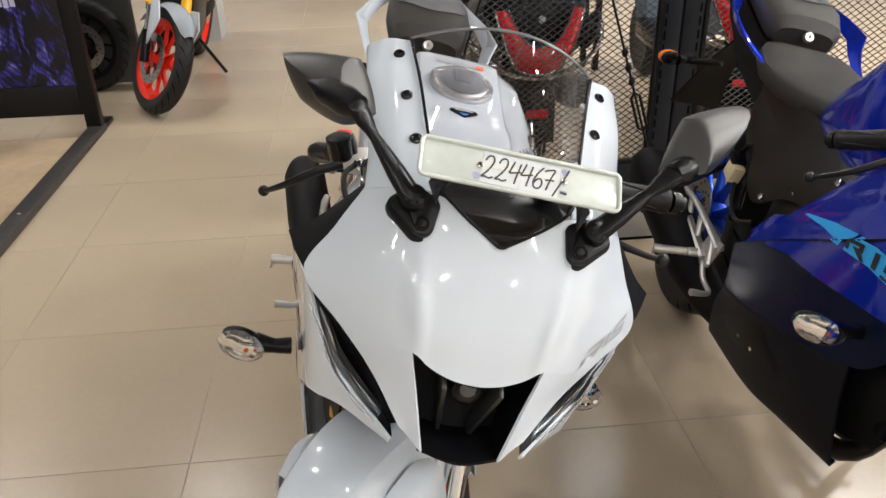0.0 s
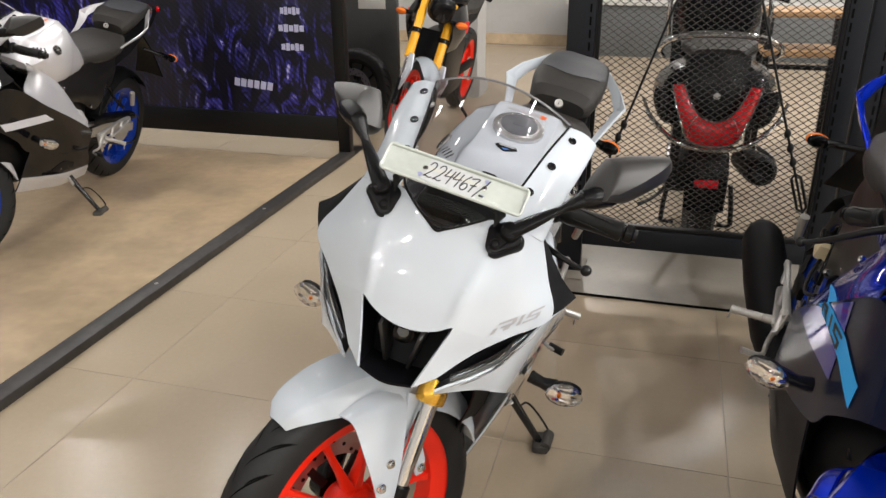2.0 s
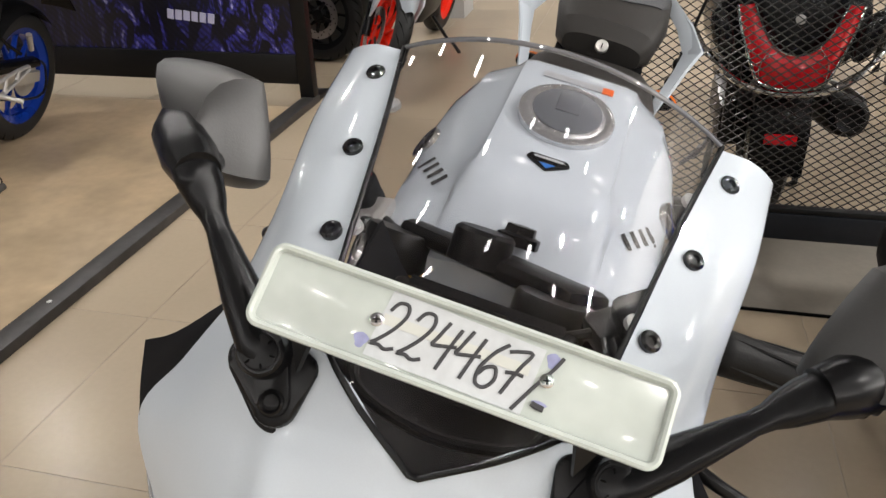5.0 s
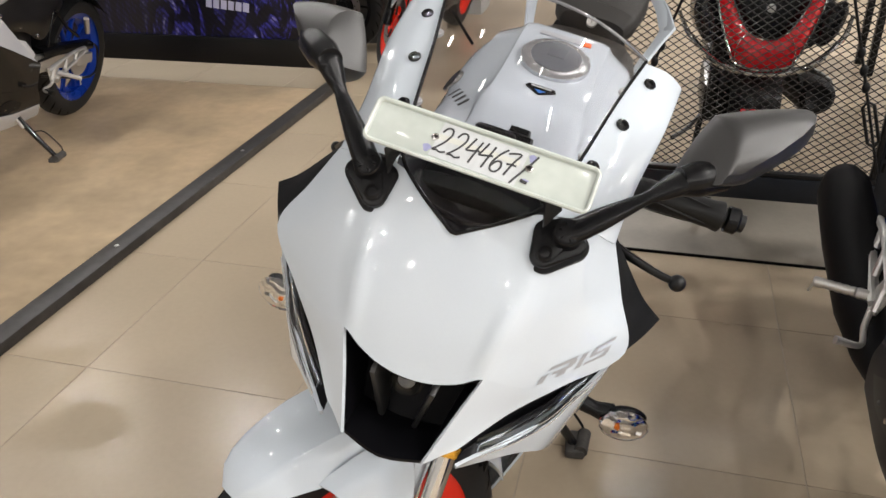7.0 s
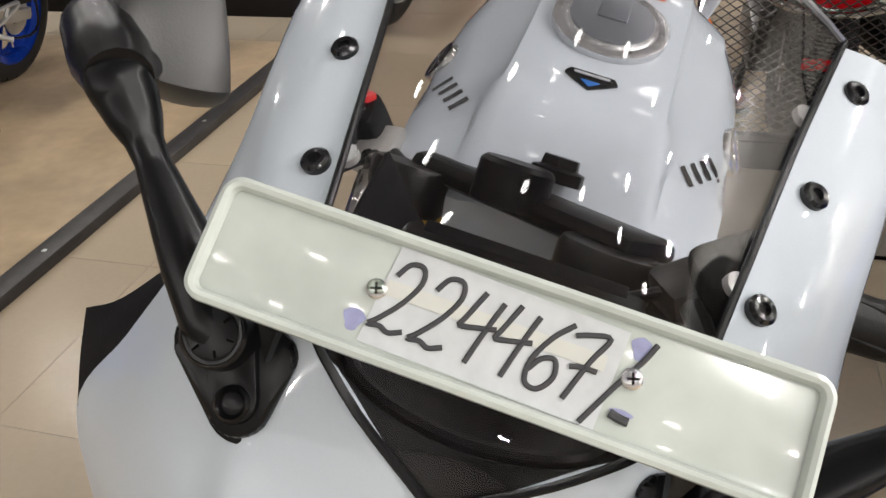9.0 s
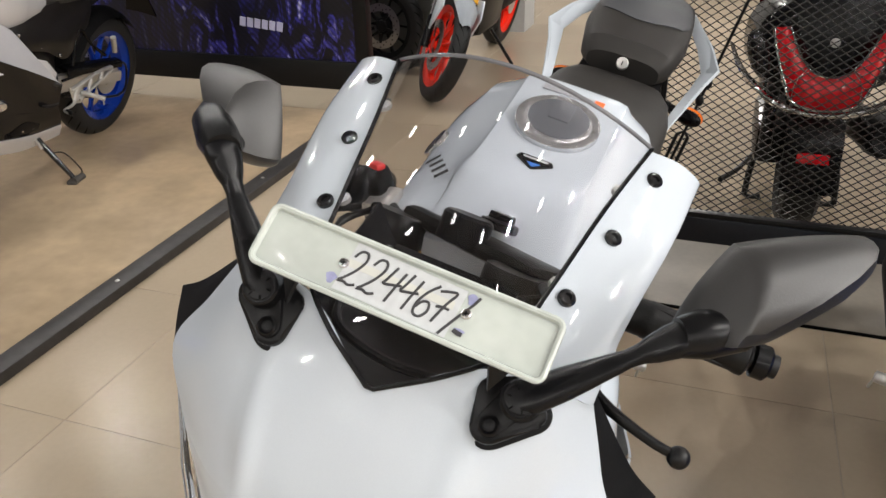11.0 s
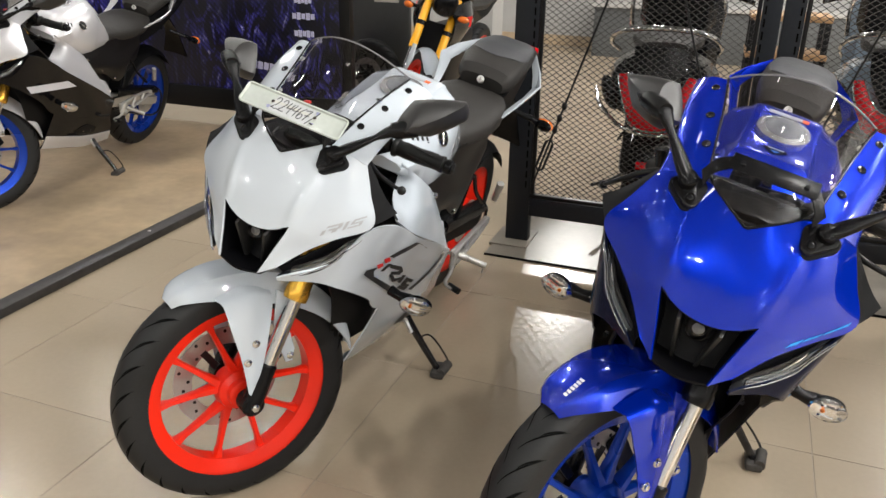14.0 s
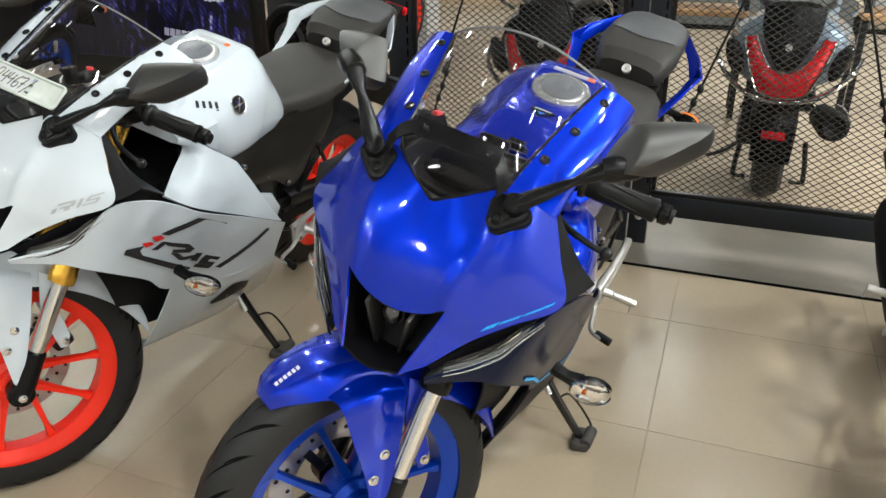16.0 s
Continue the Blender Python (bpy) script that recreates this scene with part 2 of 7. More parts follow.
M_DISC = node_mat("brake_steel", (0.45, 0.44, 0.43), rough=0.32, metal=1.0, scale=350, vary=0.2)
M_ALLOYDARK = node_mat("grey_cast_bracket", (0.16, 0.16, 0.16), rough=0.4, metal=0.6, scale=150, vary=0.1)
M_GOLD = node_mat("gold_anodised", (0.75, 0.42, 0.06), rough=0.28, metal=0.85, scale=200, vary=0.06)
M_ENGINE = node_mat("engine_black", (0.0045, 0.0045, 0.005), rough=0.35, metal=0.0, scale=100, vary=0.3, bump=0.15, spec=0.3)
M_SEAT = node_mat("seat_vinyl", (0.027, 0.025, 0.023), rough=0.5, scale=900, vary=0.2, bump=0.25, spec=0.28)
M_CUSHION = node_mat("cushion_vinyl", (0.055, 0.057, 0.062), rough=0.42, scale=900, vary=0.2, bump=0.2, spec=0.35)
M_SPAR = node_mat("satin_black_spar", (0.008, 0.007, 0.006), rough=0.34, scale=600, vary=0.15, bump=0.08, spec=0.30)
M_CREAM = node_mat("cream_translucent_plastic", (0.62, 0.52, 0.34), rough=0.35, scale=200, vary=0.05)
M_BLACKGLOSS = node_mat("gloss_black", (0.008, 0.008, 0.009), rough=0.12, scale=200, vary=0.1)
M_MIRROR = node_mat("mirror_silver", (0.85, 0.86, 0.86), rough=0.02, metal=1.0, vary=0.01)
M_CLEAR = glass_mat("clear_lens", (0.95, 0.96, 0.97), 0.03)
M_SIGNAL = glass_mat("faceted_lens", (0.99, 0.99, 0.99), 0.01, 1.16)
facet = M_SIGNAL.node_tree.nodes.new("ShaderNodeTexVoronoi")
facet.inputs["Scale"].default_value = 170
dent = M_SIGNAL.node_tree.nodes.new("ShaderNodeBump")
dent.inputs["Strength"].default_value, dent.inputs["Distance"].default_value = 0.15, 0.002
M_SIGNAL.node_tree.links.new(M_SIGNAL.node_tree.nodes.new("ShaderNodeTexCoord").outputs["Object"], facet.inputs["Vector"])
M_SIGNAL.node_tree.links.new(facet.outputs["Distance"], dent.inputs["Height"])
M_SIGNAL.node_tree.links.new(dent.outputs["Normal"], M_SIGNAL.node_tree.nodes["Principled BSDF"].inputs["Normal"])
M_FACET = node_mat("faceted_reflector", (0.82, 0.82, 0.82), rough=0.08, metal=1.0, scale=160, vary=0.1, bump=0.3, bump_scale=110)
M_LAMPGLASS = glass_mat("lamp_strip_glass", (0.93, 0.94, 0.95), 0.02, 1.30)
M_STRIPLAMP = node_mat("strip_reflector", (0.13, 0.14, 0.15), rough=0.25, metal=0.6, scale=220, vary=0.4)
M_AMBER = node_mat("amber_plastic", (0.75, 0.16, 0.015), rough=0.2, scale=300, vary=0.1, coat=0.5)
M_REDLAMP = node_mat("red_lamp_plastic", (0.62, 0.006, 0.013), rough=0.15, scale=70, vary=0.6, coat=0.8, bump=0.5)
M_REDPLASTIC = node_mat("red_switch_plastic", (0.55, 0.02, 0.02), rough=0.4, vary=0.05)
M_SCREEN = glass_mat("smoked_screen", (0.79, 0.78, 0.79), 0.0, 1.50)
M_SCREENEDGE = node_mat("screen_edge", (0.16, 0.16, 0.17), rough=0.08, coat=1.0)
M_BADGEBLUE = node_mat("badge_blue", (0.01, 0.12, 0.45), rough=0.3)
M_BADGEGREY = node_mat("badge_grey", (0.35, 0.36, 0.38), rough=0.4)
M_ORANGE = node_mat("orange_label", (0.7, 0.12, 0.02), rough=0.5)
M_CAPRING = node_mat("cap_ring_alloy", (0.62, 0.63, 0.65), rough=0.22, metal=0.8, scale=300, vary=0.06)
M_CAPLID = node_mat("cap_lid_grey", (0.16, 0.17, 0.19), rough=0.35, metal=0.4, scale=300, vary=0.08)
M_MARKGREY = node_mat("printed_silver", (0.36, 0.37, 0.39), rough=0.35, metal=0.3)
M_MARKWHITE = node_mat("printed_pale_silver", (0.66, 0.67, 0.72), rough=0.35)
M_MARKCYAN = node_mat("printed_cyan", (0.03, 0.33, 0.72), rough=0.45, spec=0.2)
M_MARKDARK = node_mat("printed_charcoal", (0.022, 0.022, 0.024), rough=0.45, spec=0.15)
M_MARKRED = node_mat("printed_red", (0.65, 0.02, 0.02), rough=0.45, spec=0.2)


def bike_mats(**own):
    d = dict(tyre=M_TYRE, groove=M_GROOVE, disc=M_DISC, black=M_ENGINE, alloy=M_ALLOY, plastic=M_PLASTIC, plasticdark=M_PLASTICDARK, plasticmatt=M_PLASTICMATT, chrome=M_CHROME,
             gold=M_GOLD, rubber=M_RUBBER, rubberworn=M_RUBBERWORN, engine=M_ENGINE, spar=M_SPAR, cream=M_CREAM, seat=M_SEAT, cushion=M_CUSHION, blackgloss=M_BLACKGLOSS, mirror=M_MIRROR, clear=M_CLEAR, signal=M_SIGNAL, facet=M_FACET, lampglass=M_LAMPGLASS, striplamp=M_STRIPLAMP,
             amber=M_AMBER, redlamp=M_REDLAMP, redplastic=M_REDPLASTIC, screen=M_SCREEN, screenedge=M_SCREENEDGE, badgeblue=M_BADGEBLUE, badgegrey=M_BADGEGREY, orange=M_ORANGE,
             capring=M_CAPRING, caplid=M_CAPLID, markgrey=M_MARKGREY, markwhite=M_MARKWHITE, markcyan=M_MARKCYAN, markdark=M_MARKDARK, markred=M_MARKRED,
             swing=M_PLASTICMATT, shell=M_SHELL, alloydark=M_ALLOYDARK, belly=M_PLASTIC, forkfoot="plastic", decals=(), decals_left=(), browmark="markgrey", ventkey="plasticdark")
    d.update(own)
    return d


# printed shapes on the side fairing, in (y, z) of the motorcycle
STRIPES = {"line": tuple(((y0, z0 + 0.022), (y1, z1 + 0.022), (y1, z1 + 0.014), (y0, z0 + 0.014)) for (y0, z0), (y1, z1) in (((0.15, 0.622), (0.24, 0.562)), ((0.24, 0.562), (0.33, 0.490)), ((0.34, 0.483), (0.46, 0.440)), ((0.46, 0.440), (0.60, 0.405)), ((0.60, 0.405), (0.78, 0.362)))),
           "sweep": (((0.630, 0.636), (0.520, 0.668), (0.545, 0.646), (0.640, 0.630)), ((0.520, 0.668), (0.420, 0.690), (0.435, 0.655), (0.545, 0.646)), ((0.420, 0.690), (0.345, 0.702), (0.355, 0.663), (0.435, 0.655)), ((0.345, 0.702), (0.255, 0.698), (0.268, 0.656), (0.355, 0.663)), ((0.255, 0.698), (0.150, 0.678), (0.160, 0.630), (0.268, 0.656))),
           "cuts": (((0.424, 0.682), (0.412, 0.684), (0.412, 0.664), (0.424, 0.662)), ((0.412, 0.684), (0.372, 0.692), (0.374, 0.685), (0.412, 0.677)), ((0.384, 0.688), (0.372, 0.690), (0.374, 0.676), (0.386, 0.674)), ((0.404, 0.676), (0.384, 0.679), (0.366, 0.664), (0.378, 0.662)),
                    ((0.344, 0.695), (0.332, 0.696), (0.336, 0.666), (0.348, 0.666)), ((0.316, 0.695), (0.268, 0.693), (0.270, 0.686), (0.317, 0.688)), ((0.317, 0.690), (0.305, 0.690), (0.306, 0.677), (0.318, 0.678)), ((0.318, 0.681), (0.276, 0.678), (0.278, 0.672), (0.319, 0.675)), ((0.288, 0.676), (0.276, 0.676), (0.278, 0.662), (0.290, 0.663)), ((0.322, 0.668), (0.284, 0.665), (0.286, 0.660), (0.324, 0.663))),
           "panel": (((0.70, 0.531), (0.60, 0.584), (0.596, 0.558), (0.70, 0.527)), ((0.60, 0.584), (0.47, 0.648), (0.463, 0.575), (0.596, 0.558)), ((0.47, 0.648), (0.362, 0.702), (0.356, 0.593), (0.463, 0.575)), ((0.362, 0.702), (0.27, 0.758), (0.28, 0.604), (0.356, 0.593))),
           "band": (((0.10, 0.668), (0.376, 0.661), (0.45, 0.618), (0.13, 0.630)),),
           "red": (((0.188, 0.694), (0.214, 0.689), (0.228, 0.675), (0.204, 0.676)), ((0.213, 0.701), (0.241, 0.695), (0.257, 0.678), (0.231, 0.680))),
           "mark": (((0.223, 0.661), (0.243, 0.651), (0.273, 0.662), (0.251, 0.672)), ((0.251, 0.672), (0.346, 0.623), (0.371, 0.597), (0.272, 0.650)), ((0.340, 0.617), (0.371, 0.597), (0.357, 0.591), (0.327, 0.608)), ((0.293, 0.630), (0.352, 0.605), (0.357, 0.591), (0.292, 0.621)),
                    ((0.289, 0.621), (0.314, 0.610), (0.355, 0.570), (0.326, 0.582)), ((0.326, 0.582), (0.322, 0.592), (0.389, 0.571), (0.401, 0.555)), ((0.383, 0.578), (0.409, 0.566), (0.393, 0.547), (0.368, 0.561)), ((0.421, 0.554), (0.491, 0.513), (0.477, 0.511), (0.414, 0.546)),
                    ((0.414, 0.550), (0.445, 0.530), (0.438, 0.524), (0.406, 0.544)), ((0.406, 0.544), (0.470, 0.506), (0.462, 0.500), (0.400, 0.536)), ((0.392, 0.540), (0.462, 0.500), (0.449, 0.496), (0.385, 0.532))),
           "hook": (((0.145, 0.682), (0.149, 0.694), (0.197, 0.684), (0.189, 0.672)), ((0.145, 0.682), (0.189, 0.672), (0.205, 0.650), (0.198, 0.643)), ((0.198, 0.643), (0.205, 0.652), (0.378, 0.534), (0.358, 0.528))),
           "frame": (((0.239, 0.699), (0.344, 0.704), (0.380, 0.686), (0.266, 0.683)), ((0.344, 0.704), (0.380, 0.686), (0.478, 0.626), (0.472, 0.632)), ((0.712, 0.503), (0.734, 0.488), (0.500, 0.473), (0.475, 0.489)))}


def stripes(**keys):
    return tuple(("painted_panel" if k == "panel" else "printed_mark" if k == "cuts" else "printed_bar", keys[k], q) for k in STRIPES if k in keys for q in STRIPES[k])


# ---- motorcycles ----
def spline_grid(rows, su=5, sv=5):
    """Control rows of equally many points, made smooth both ways."""
    fine = [smooth_path(r, su) for r in rows]
    cols = [smooth_path([r[i] for r in fine], sv) if len(rows) > 1 else [fine[0][i]] for i in range(len(fine[0]))]
    return [[c[j] for c in cols] for j in range(len(cols[0]))]


def sheet(rows, thick=0.004, su=5, sv=5):
    """A smooth shell of that thickness through control rows."""
    bm = bmesh.new()
    add_rings(bm, spline_grid(rows, su, sv), closed=False)
    bmesh.ops.recalc_face_normals(bm, faces=bm.faces)
    bmesh.ops.solidify(bm, geom=bm.faces[:], thickness=thick)
    return bm


def sections(bm, secs, n=20, power=2.6):
    """Skins superellipse sections: (centre, half width along x, half height, tilt of the section about x)."""
    rings = []
    for c, hw, hh, tilt in secs:
        ring = []
        for k in range(n):
            a = 2 * math.pi * k / n
            ca, sa = math.cos(a), math.sin(a)
            x = hw * math.copysign(abs(ca) ** (2 / power), ca)
            z = hh * math.copysign(abs(sa) ** (2 / power), sa)
            ring.append(V(c) + V((x, -z * math.sin(tilt), z * math.cos(tilt))))
        rings.append(ring)
    add_rings(bm, rings)
    return bm


def blob(c, s, rot=None, n=12, power=2.0):
    """A rounded body with half sizes s."""
    bm = bmesh.new()
    rings = []
    for i in range(n + 1):
        b = -math.pi / 2 + math.pi * i / n
        cb, sb = max(math.cos(b), 1e-3), math.sin(b)
        rings.append([V((s[0] * cb ** (2 / power) * math.copysign(abs(math.cos(a)) ** (2 / power), math.cos(a)),
                         s[1] * cb ** (2 / power) * math.copysign(abs(math.sin(a)) ** (2 / power), math.sin(a)),
                         s[2] * math.copysign(abs(sb) ** (2 / power), sb))) for a in [2 * math.pi * k / 20 for k in range(20)]])
    add_rings(bm, rings)
    m = Matrix.Translation(c) @ (rot.to_4x4() if rot is not None else Matrix.Identity(4))
    bmesh.ops.transform(bm, matrix=m, verts=bm.verts)
    return bm


def basis(o, x, y):
    """A matrix with its origin at o, its x along x and its y near y."""
    x = V(x).normalized()
    z = x.cross(V(y)).normalized()
    y = z.cross(x)
    return Matrix(((x.x, y.x, z.x, o[0]), (x.y, y.y, z.y, o[1]), (x.z, y.z, z.z, o[2]), (0, 0, 0, 1)))


CASTER = radians(25.5)
HEAD = V((0, math.sin(CASTER), math.cos(CASTER)))
HEAD_FOOT = V((0, -0.037, 0))
AXLE = V((0, 0.052, 0.290))
REAR = V((0, 1.385, 0.305))


def wheel(parent, c, width, r_tyre, r_rim, mats, m, disc_side=-1, disc_r=0.135, treads=26, sprocket=False):
    """A road wheel with tyre, alloy rim, ten spokes, hub and brake disc; m turns it with the bars."""
    w = bpy.data.objects.new("wheel", None)
    scene.collection.objects.link(w)
    w.empty_display_size = 0.1
    w.parent = parent
    X = V((1, 0, 0))
    h = width / 2

    def put(name, bm, mat, label=""):
        bmesh.ops.transform(bm, matrix=m, verts=bm.verts)
        return part(name, bm, mat, w, label)

    prof = []
    for k in range(25):
        a = math.pi * k / 24
        s = math.sin(a)
        prof.append((-h * math.cos(a) * (0.78 + 0.22 * math.sin(a) ** 0.6 if s > 0 else 0.78), r_rim - 0.012 + (r_tyre - r_rim + 0.012) * s ** 0.62))
    bm = bmesh.new()
    add_rings(bm, [circle(c + X * s, X, r, 72) for s, r in prof], caps=False)
    put("tyre", bm, mats["tyre"], "black rubber road tyre with slanted tread grooves")
    # long slanted tread grooves, each with a short one between; dark faces paint their shade
    bm = bmesh.new()
    for k in range(treads):
        for side in (1, -1):
            a0 = 2 * math.pi * (k + (0.5 if side > 0 else 0)) / treads
            for start, run, span, lead in ((0.6, 8.6, 0.30, 0.0), (3.6, 5.0, 0.14, 0.15)):
                pts = []
                for j in range(15):
                    f = j / 14
                    i = 12 + side * (start + run * f)
                    lo = int(i)
                    x = prof[lo][0] + (prof[lo + 1][0] - prof[lo][0]) * (i - lo)
                    r = prof[lo][1] + (prof[lo + 1][1] - prof[lo][1]) * (i - lo) + 0.0009
                    pts.append((x, r, a0 + lead + span * f ** 0.75, 0.0085 * math.sin(math.pi * min(1, 0.12 + f)) ** 0.5 + 0.0015))
                for (s1, r1, a1, w1), (s2, r2, a2, w2) in zip(pts, pts[1:]):
                    bm.faces.new([bm.verts.new(c + X * x + V((0, math.sin(a) * r, math.cos(a) * r))) for x, r, a in ((s1, r1, a1 - w1), (s2, r2, a2 - w2), (s2, r2, a2 + w2), (s1, r1, a1 + w1))])
    put("tread_pattern", bm, mats["groove"])["kind"] = "stuff"
    rp = [(-h * 0.72, r_rim), (-h * 0.72, r_rim - 0.008), (-h * 0.60, r_rim - 0.022), (-h * 0.42, r_rim - 0.044), (h * 0.42, r_rim - 0.044),
          (h * 0.60, r_rim - 0.022), (h * 0.72, r_rim - 0.008), (h * 0.72, r_rim), (h * 0.6, r_rim + 0.002), (-h * 0.6, r_rim + 0.002)]
    bm = bmesh.new()
    add_rings(bm, [circle(c + X * s, X, r, 72) for s, r in rp], caps=False, cyclic=True)
    rim = put("rim", bm, mats["wheel"], "painted alloy wheel rim")
    for k in range(5):
        bm = bmesh.new()
        for sgn in (-1, 1):
            a1 = 2 * math.pi * k / 5 + sgn * 0.10
            a2 = 2 * math.pi * k / 5 + sgn * 0.33
            p1 = c + V((0, math.sin(a1), math.cos(a1))) * 0.045
            p2 = c + V((0, math.sin(a2), math.cos(a2))) * (r_rim - 0.042)
            d = (p2 - p1).normalized()
            t = d.cross(X)
            rings = []
            for f, wx, wt in ((0, 0.018, 0.012), (0.35, 0.012, 0.0075), (0.8, 0.010, 0.0060), (1, 0.014, 0.011)):
                p = p1 + (p2 - p1) * f
                rings.append([p + X * (wx * x) + t * (wt * y) for x, y in ((-1, -0.7), (-0.6, -1), (0.6, -1), (1, -0.7), (1, 0.7), (0.6, 1), (-0.6, 1), (-1, 0.7))])
            add_rings(bm, rings)
        put("spoke", bm, mats["wheel"])
    put("hub", lathe(c - X * 0.055, X, [(0, 0.026), (0.004, 0.034), (0.02, 0.036), (0.03, 0.05), (0.055, 0.056), (0.08, 0.05), (0.09, 0.036), (0.106, 0.034), (0.11, 0.026)]), mats["wheel"])
    dx = disc_side * 0.058
    bm = bmesh.new()
    add_rings(bm, [circle(c + X * (dx + s), X, r, 60) for s, r in ((-0.002, disc_r), (-0.002, disc_r - 0.045), (0.002, disc_r - 0.045), (0.002, disc_r))], caps=False, cyclic=True)
    disc = put("brake_disc", bm, mats["disc"], "drilled steel brake disc")
    # dark plugs on the uncut disc stand for shade in its drillings
    bm = bmesh.new()
    for k in range(30):
        a = 2 * math.pi * k / 30
        rr = disc_r - 0.010 - 0.013 * (k % 3)
        p = c + X * dx + V((0, math.sin(a), math.cos(a))) * rr
        add_cyl(bm, p - X * 0.0026, p + X * 0.0026, 0.0045, n=8)
    put("disc_drilling", bm, mats["black"])["kind"] = "stuff"
    for k in range(5):
        a = 2 * math.pi * (k + 0.5) / 5
        d = V((0, math.sin(a), math.cos(a)))
        put("disc_carrier", box(c + X * dx + d * (disc_r * 0.52), (0.005, 0.018, disc_r * 0.42), Euler((-a, 0, 0)).to_matrix()), mats["black"])
    if sprocket:
        put("sprocket", lathe(c + X * 0.062, X, [(0, 0.04), (0, 0.088), (0.005, 0.088), (0.005, 0.04)], 40), mats["alloy"])
    return w


def turn_signal(parent, side, p, mats, amber_lens=False, rear=False):
    """A turn signal on a rubber stem: faceted lens over a bright reflector; the rear ones face the tail."""
    b = -1 if rear else 1
    s = part("turn_signal", tube([(p[0] - side * 0.072, p[1] + 0.012, p[2] + 0.004), (p[0] - side * 0.045, p[1] + 0.008, p[2] + 0.002), (p[0] - side * 0.016, p[1] + 0.012 * b, p[2])], [0.014, 0.012, 0.017], 12), mats["plastic"], parent,
             "turn signal on a black stem")
    rot = Euler((0, 0, side * 0.35 * b)).to_matrix()
    part("housing", blob((p[0] + side * 0.004, p[1] + 0.014 * b, p[2]), (0.038, 0.015, 0.0215), rot, 10), mats["plastic"], s)
    bowl = blob((0, 0, 0), (0.037, 0.014, 0.0200), None, 16)
    for v in bowl.verts:
        v.co.y += 0.0022 * math.sin(v.co.x * 420) + 0.0012 * math.sin(v.co.z * 700)
    bmesh.ops.transform(bowl, matrix=Matrix.Translation((p[0] + side * 0.005, p[1] + 0.005 * b, p[2])) @ rot.to_4x4(), verts=bowl.verts)
    part("reflector", bowl, mats["facet"], s, "bright fluted reflector")
    part("lens", blob((p[0] + side * 0.006, p[1] - 0.004 * b, p[2]), (0.040, 0.022, 0.0225), rot, 10), mats["amber"] if amber_lens else mats["signal"], s, "amber lens" if amber_lens else "clear faceted lens")
    part("bulb", blob((p[0] - side * 0.004, p[1] - 0.011 * b, p[2]), (0.0042, 0.005, 0.0042), rot, 8), mats["amber"], s, "amber bulb")
    return s


RIGHT_SHELL = ((-0.166, 0.157, 1.027), (-0.196, 0.195, 1.081), (-0.284, 0.244, 1.056), (-0.250, 0.222, 1.006), (-0.198, 0.190, 0.994))


def hull(points):
    """The convex outline of points in a plane."""
    pts = sorted(points)
    out = []
    for way in (pts, pts[::-1]):
        part_ = []
        for q in way:
            while len(part_) > 1 and (part_[-1][0] - part_[-2][0]) * (q[1] - part_[-2][1]) - (part_[-1][1] - part_[-2][1]) * (q[0] - part_[-2][0]) <= 1e-9:
                part_.pop()
            part_.append(q)
        out += part_[:-1]
    return out


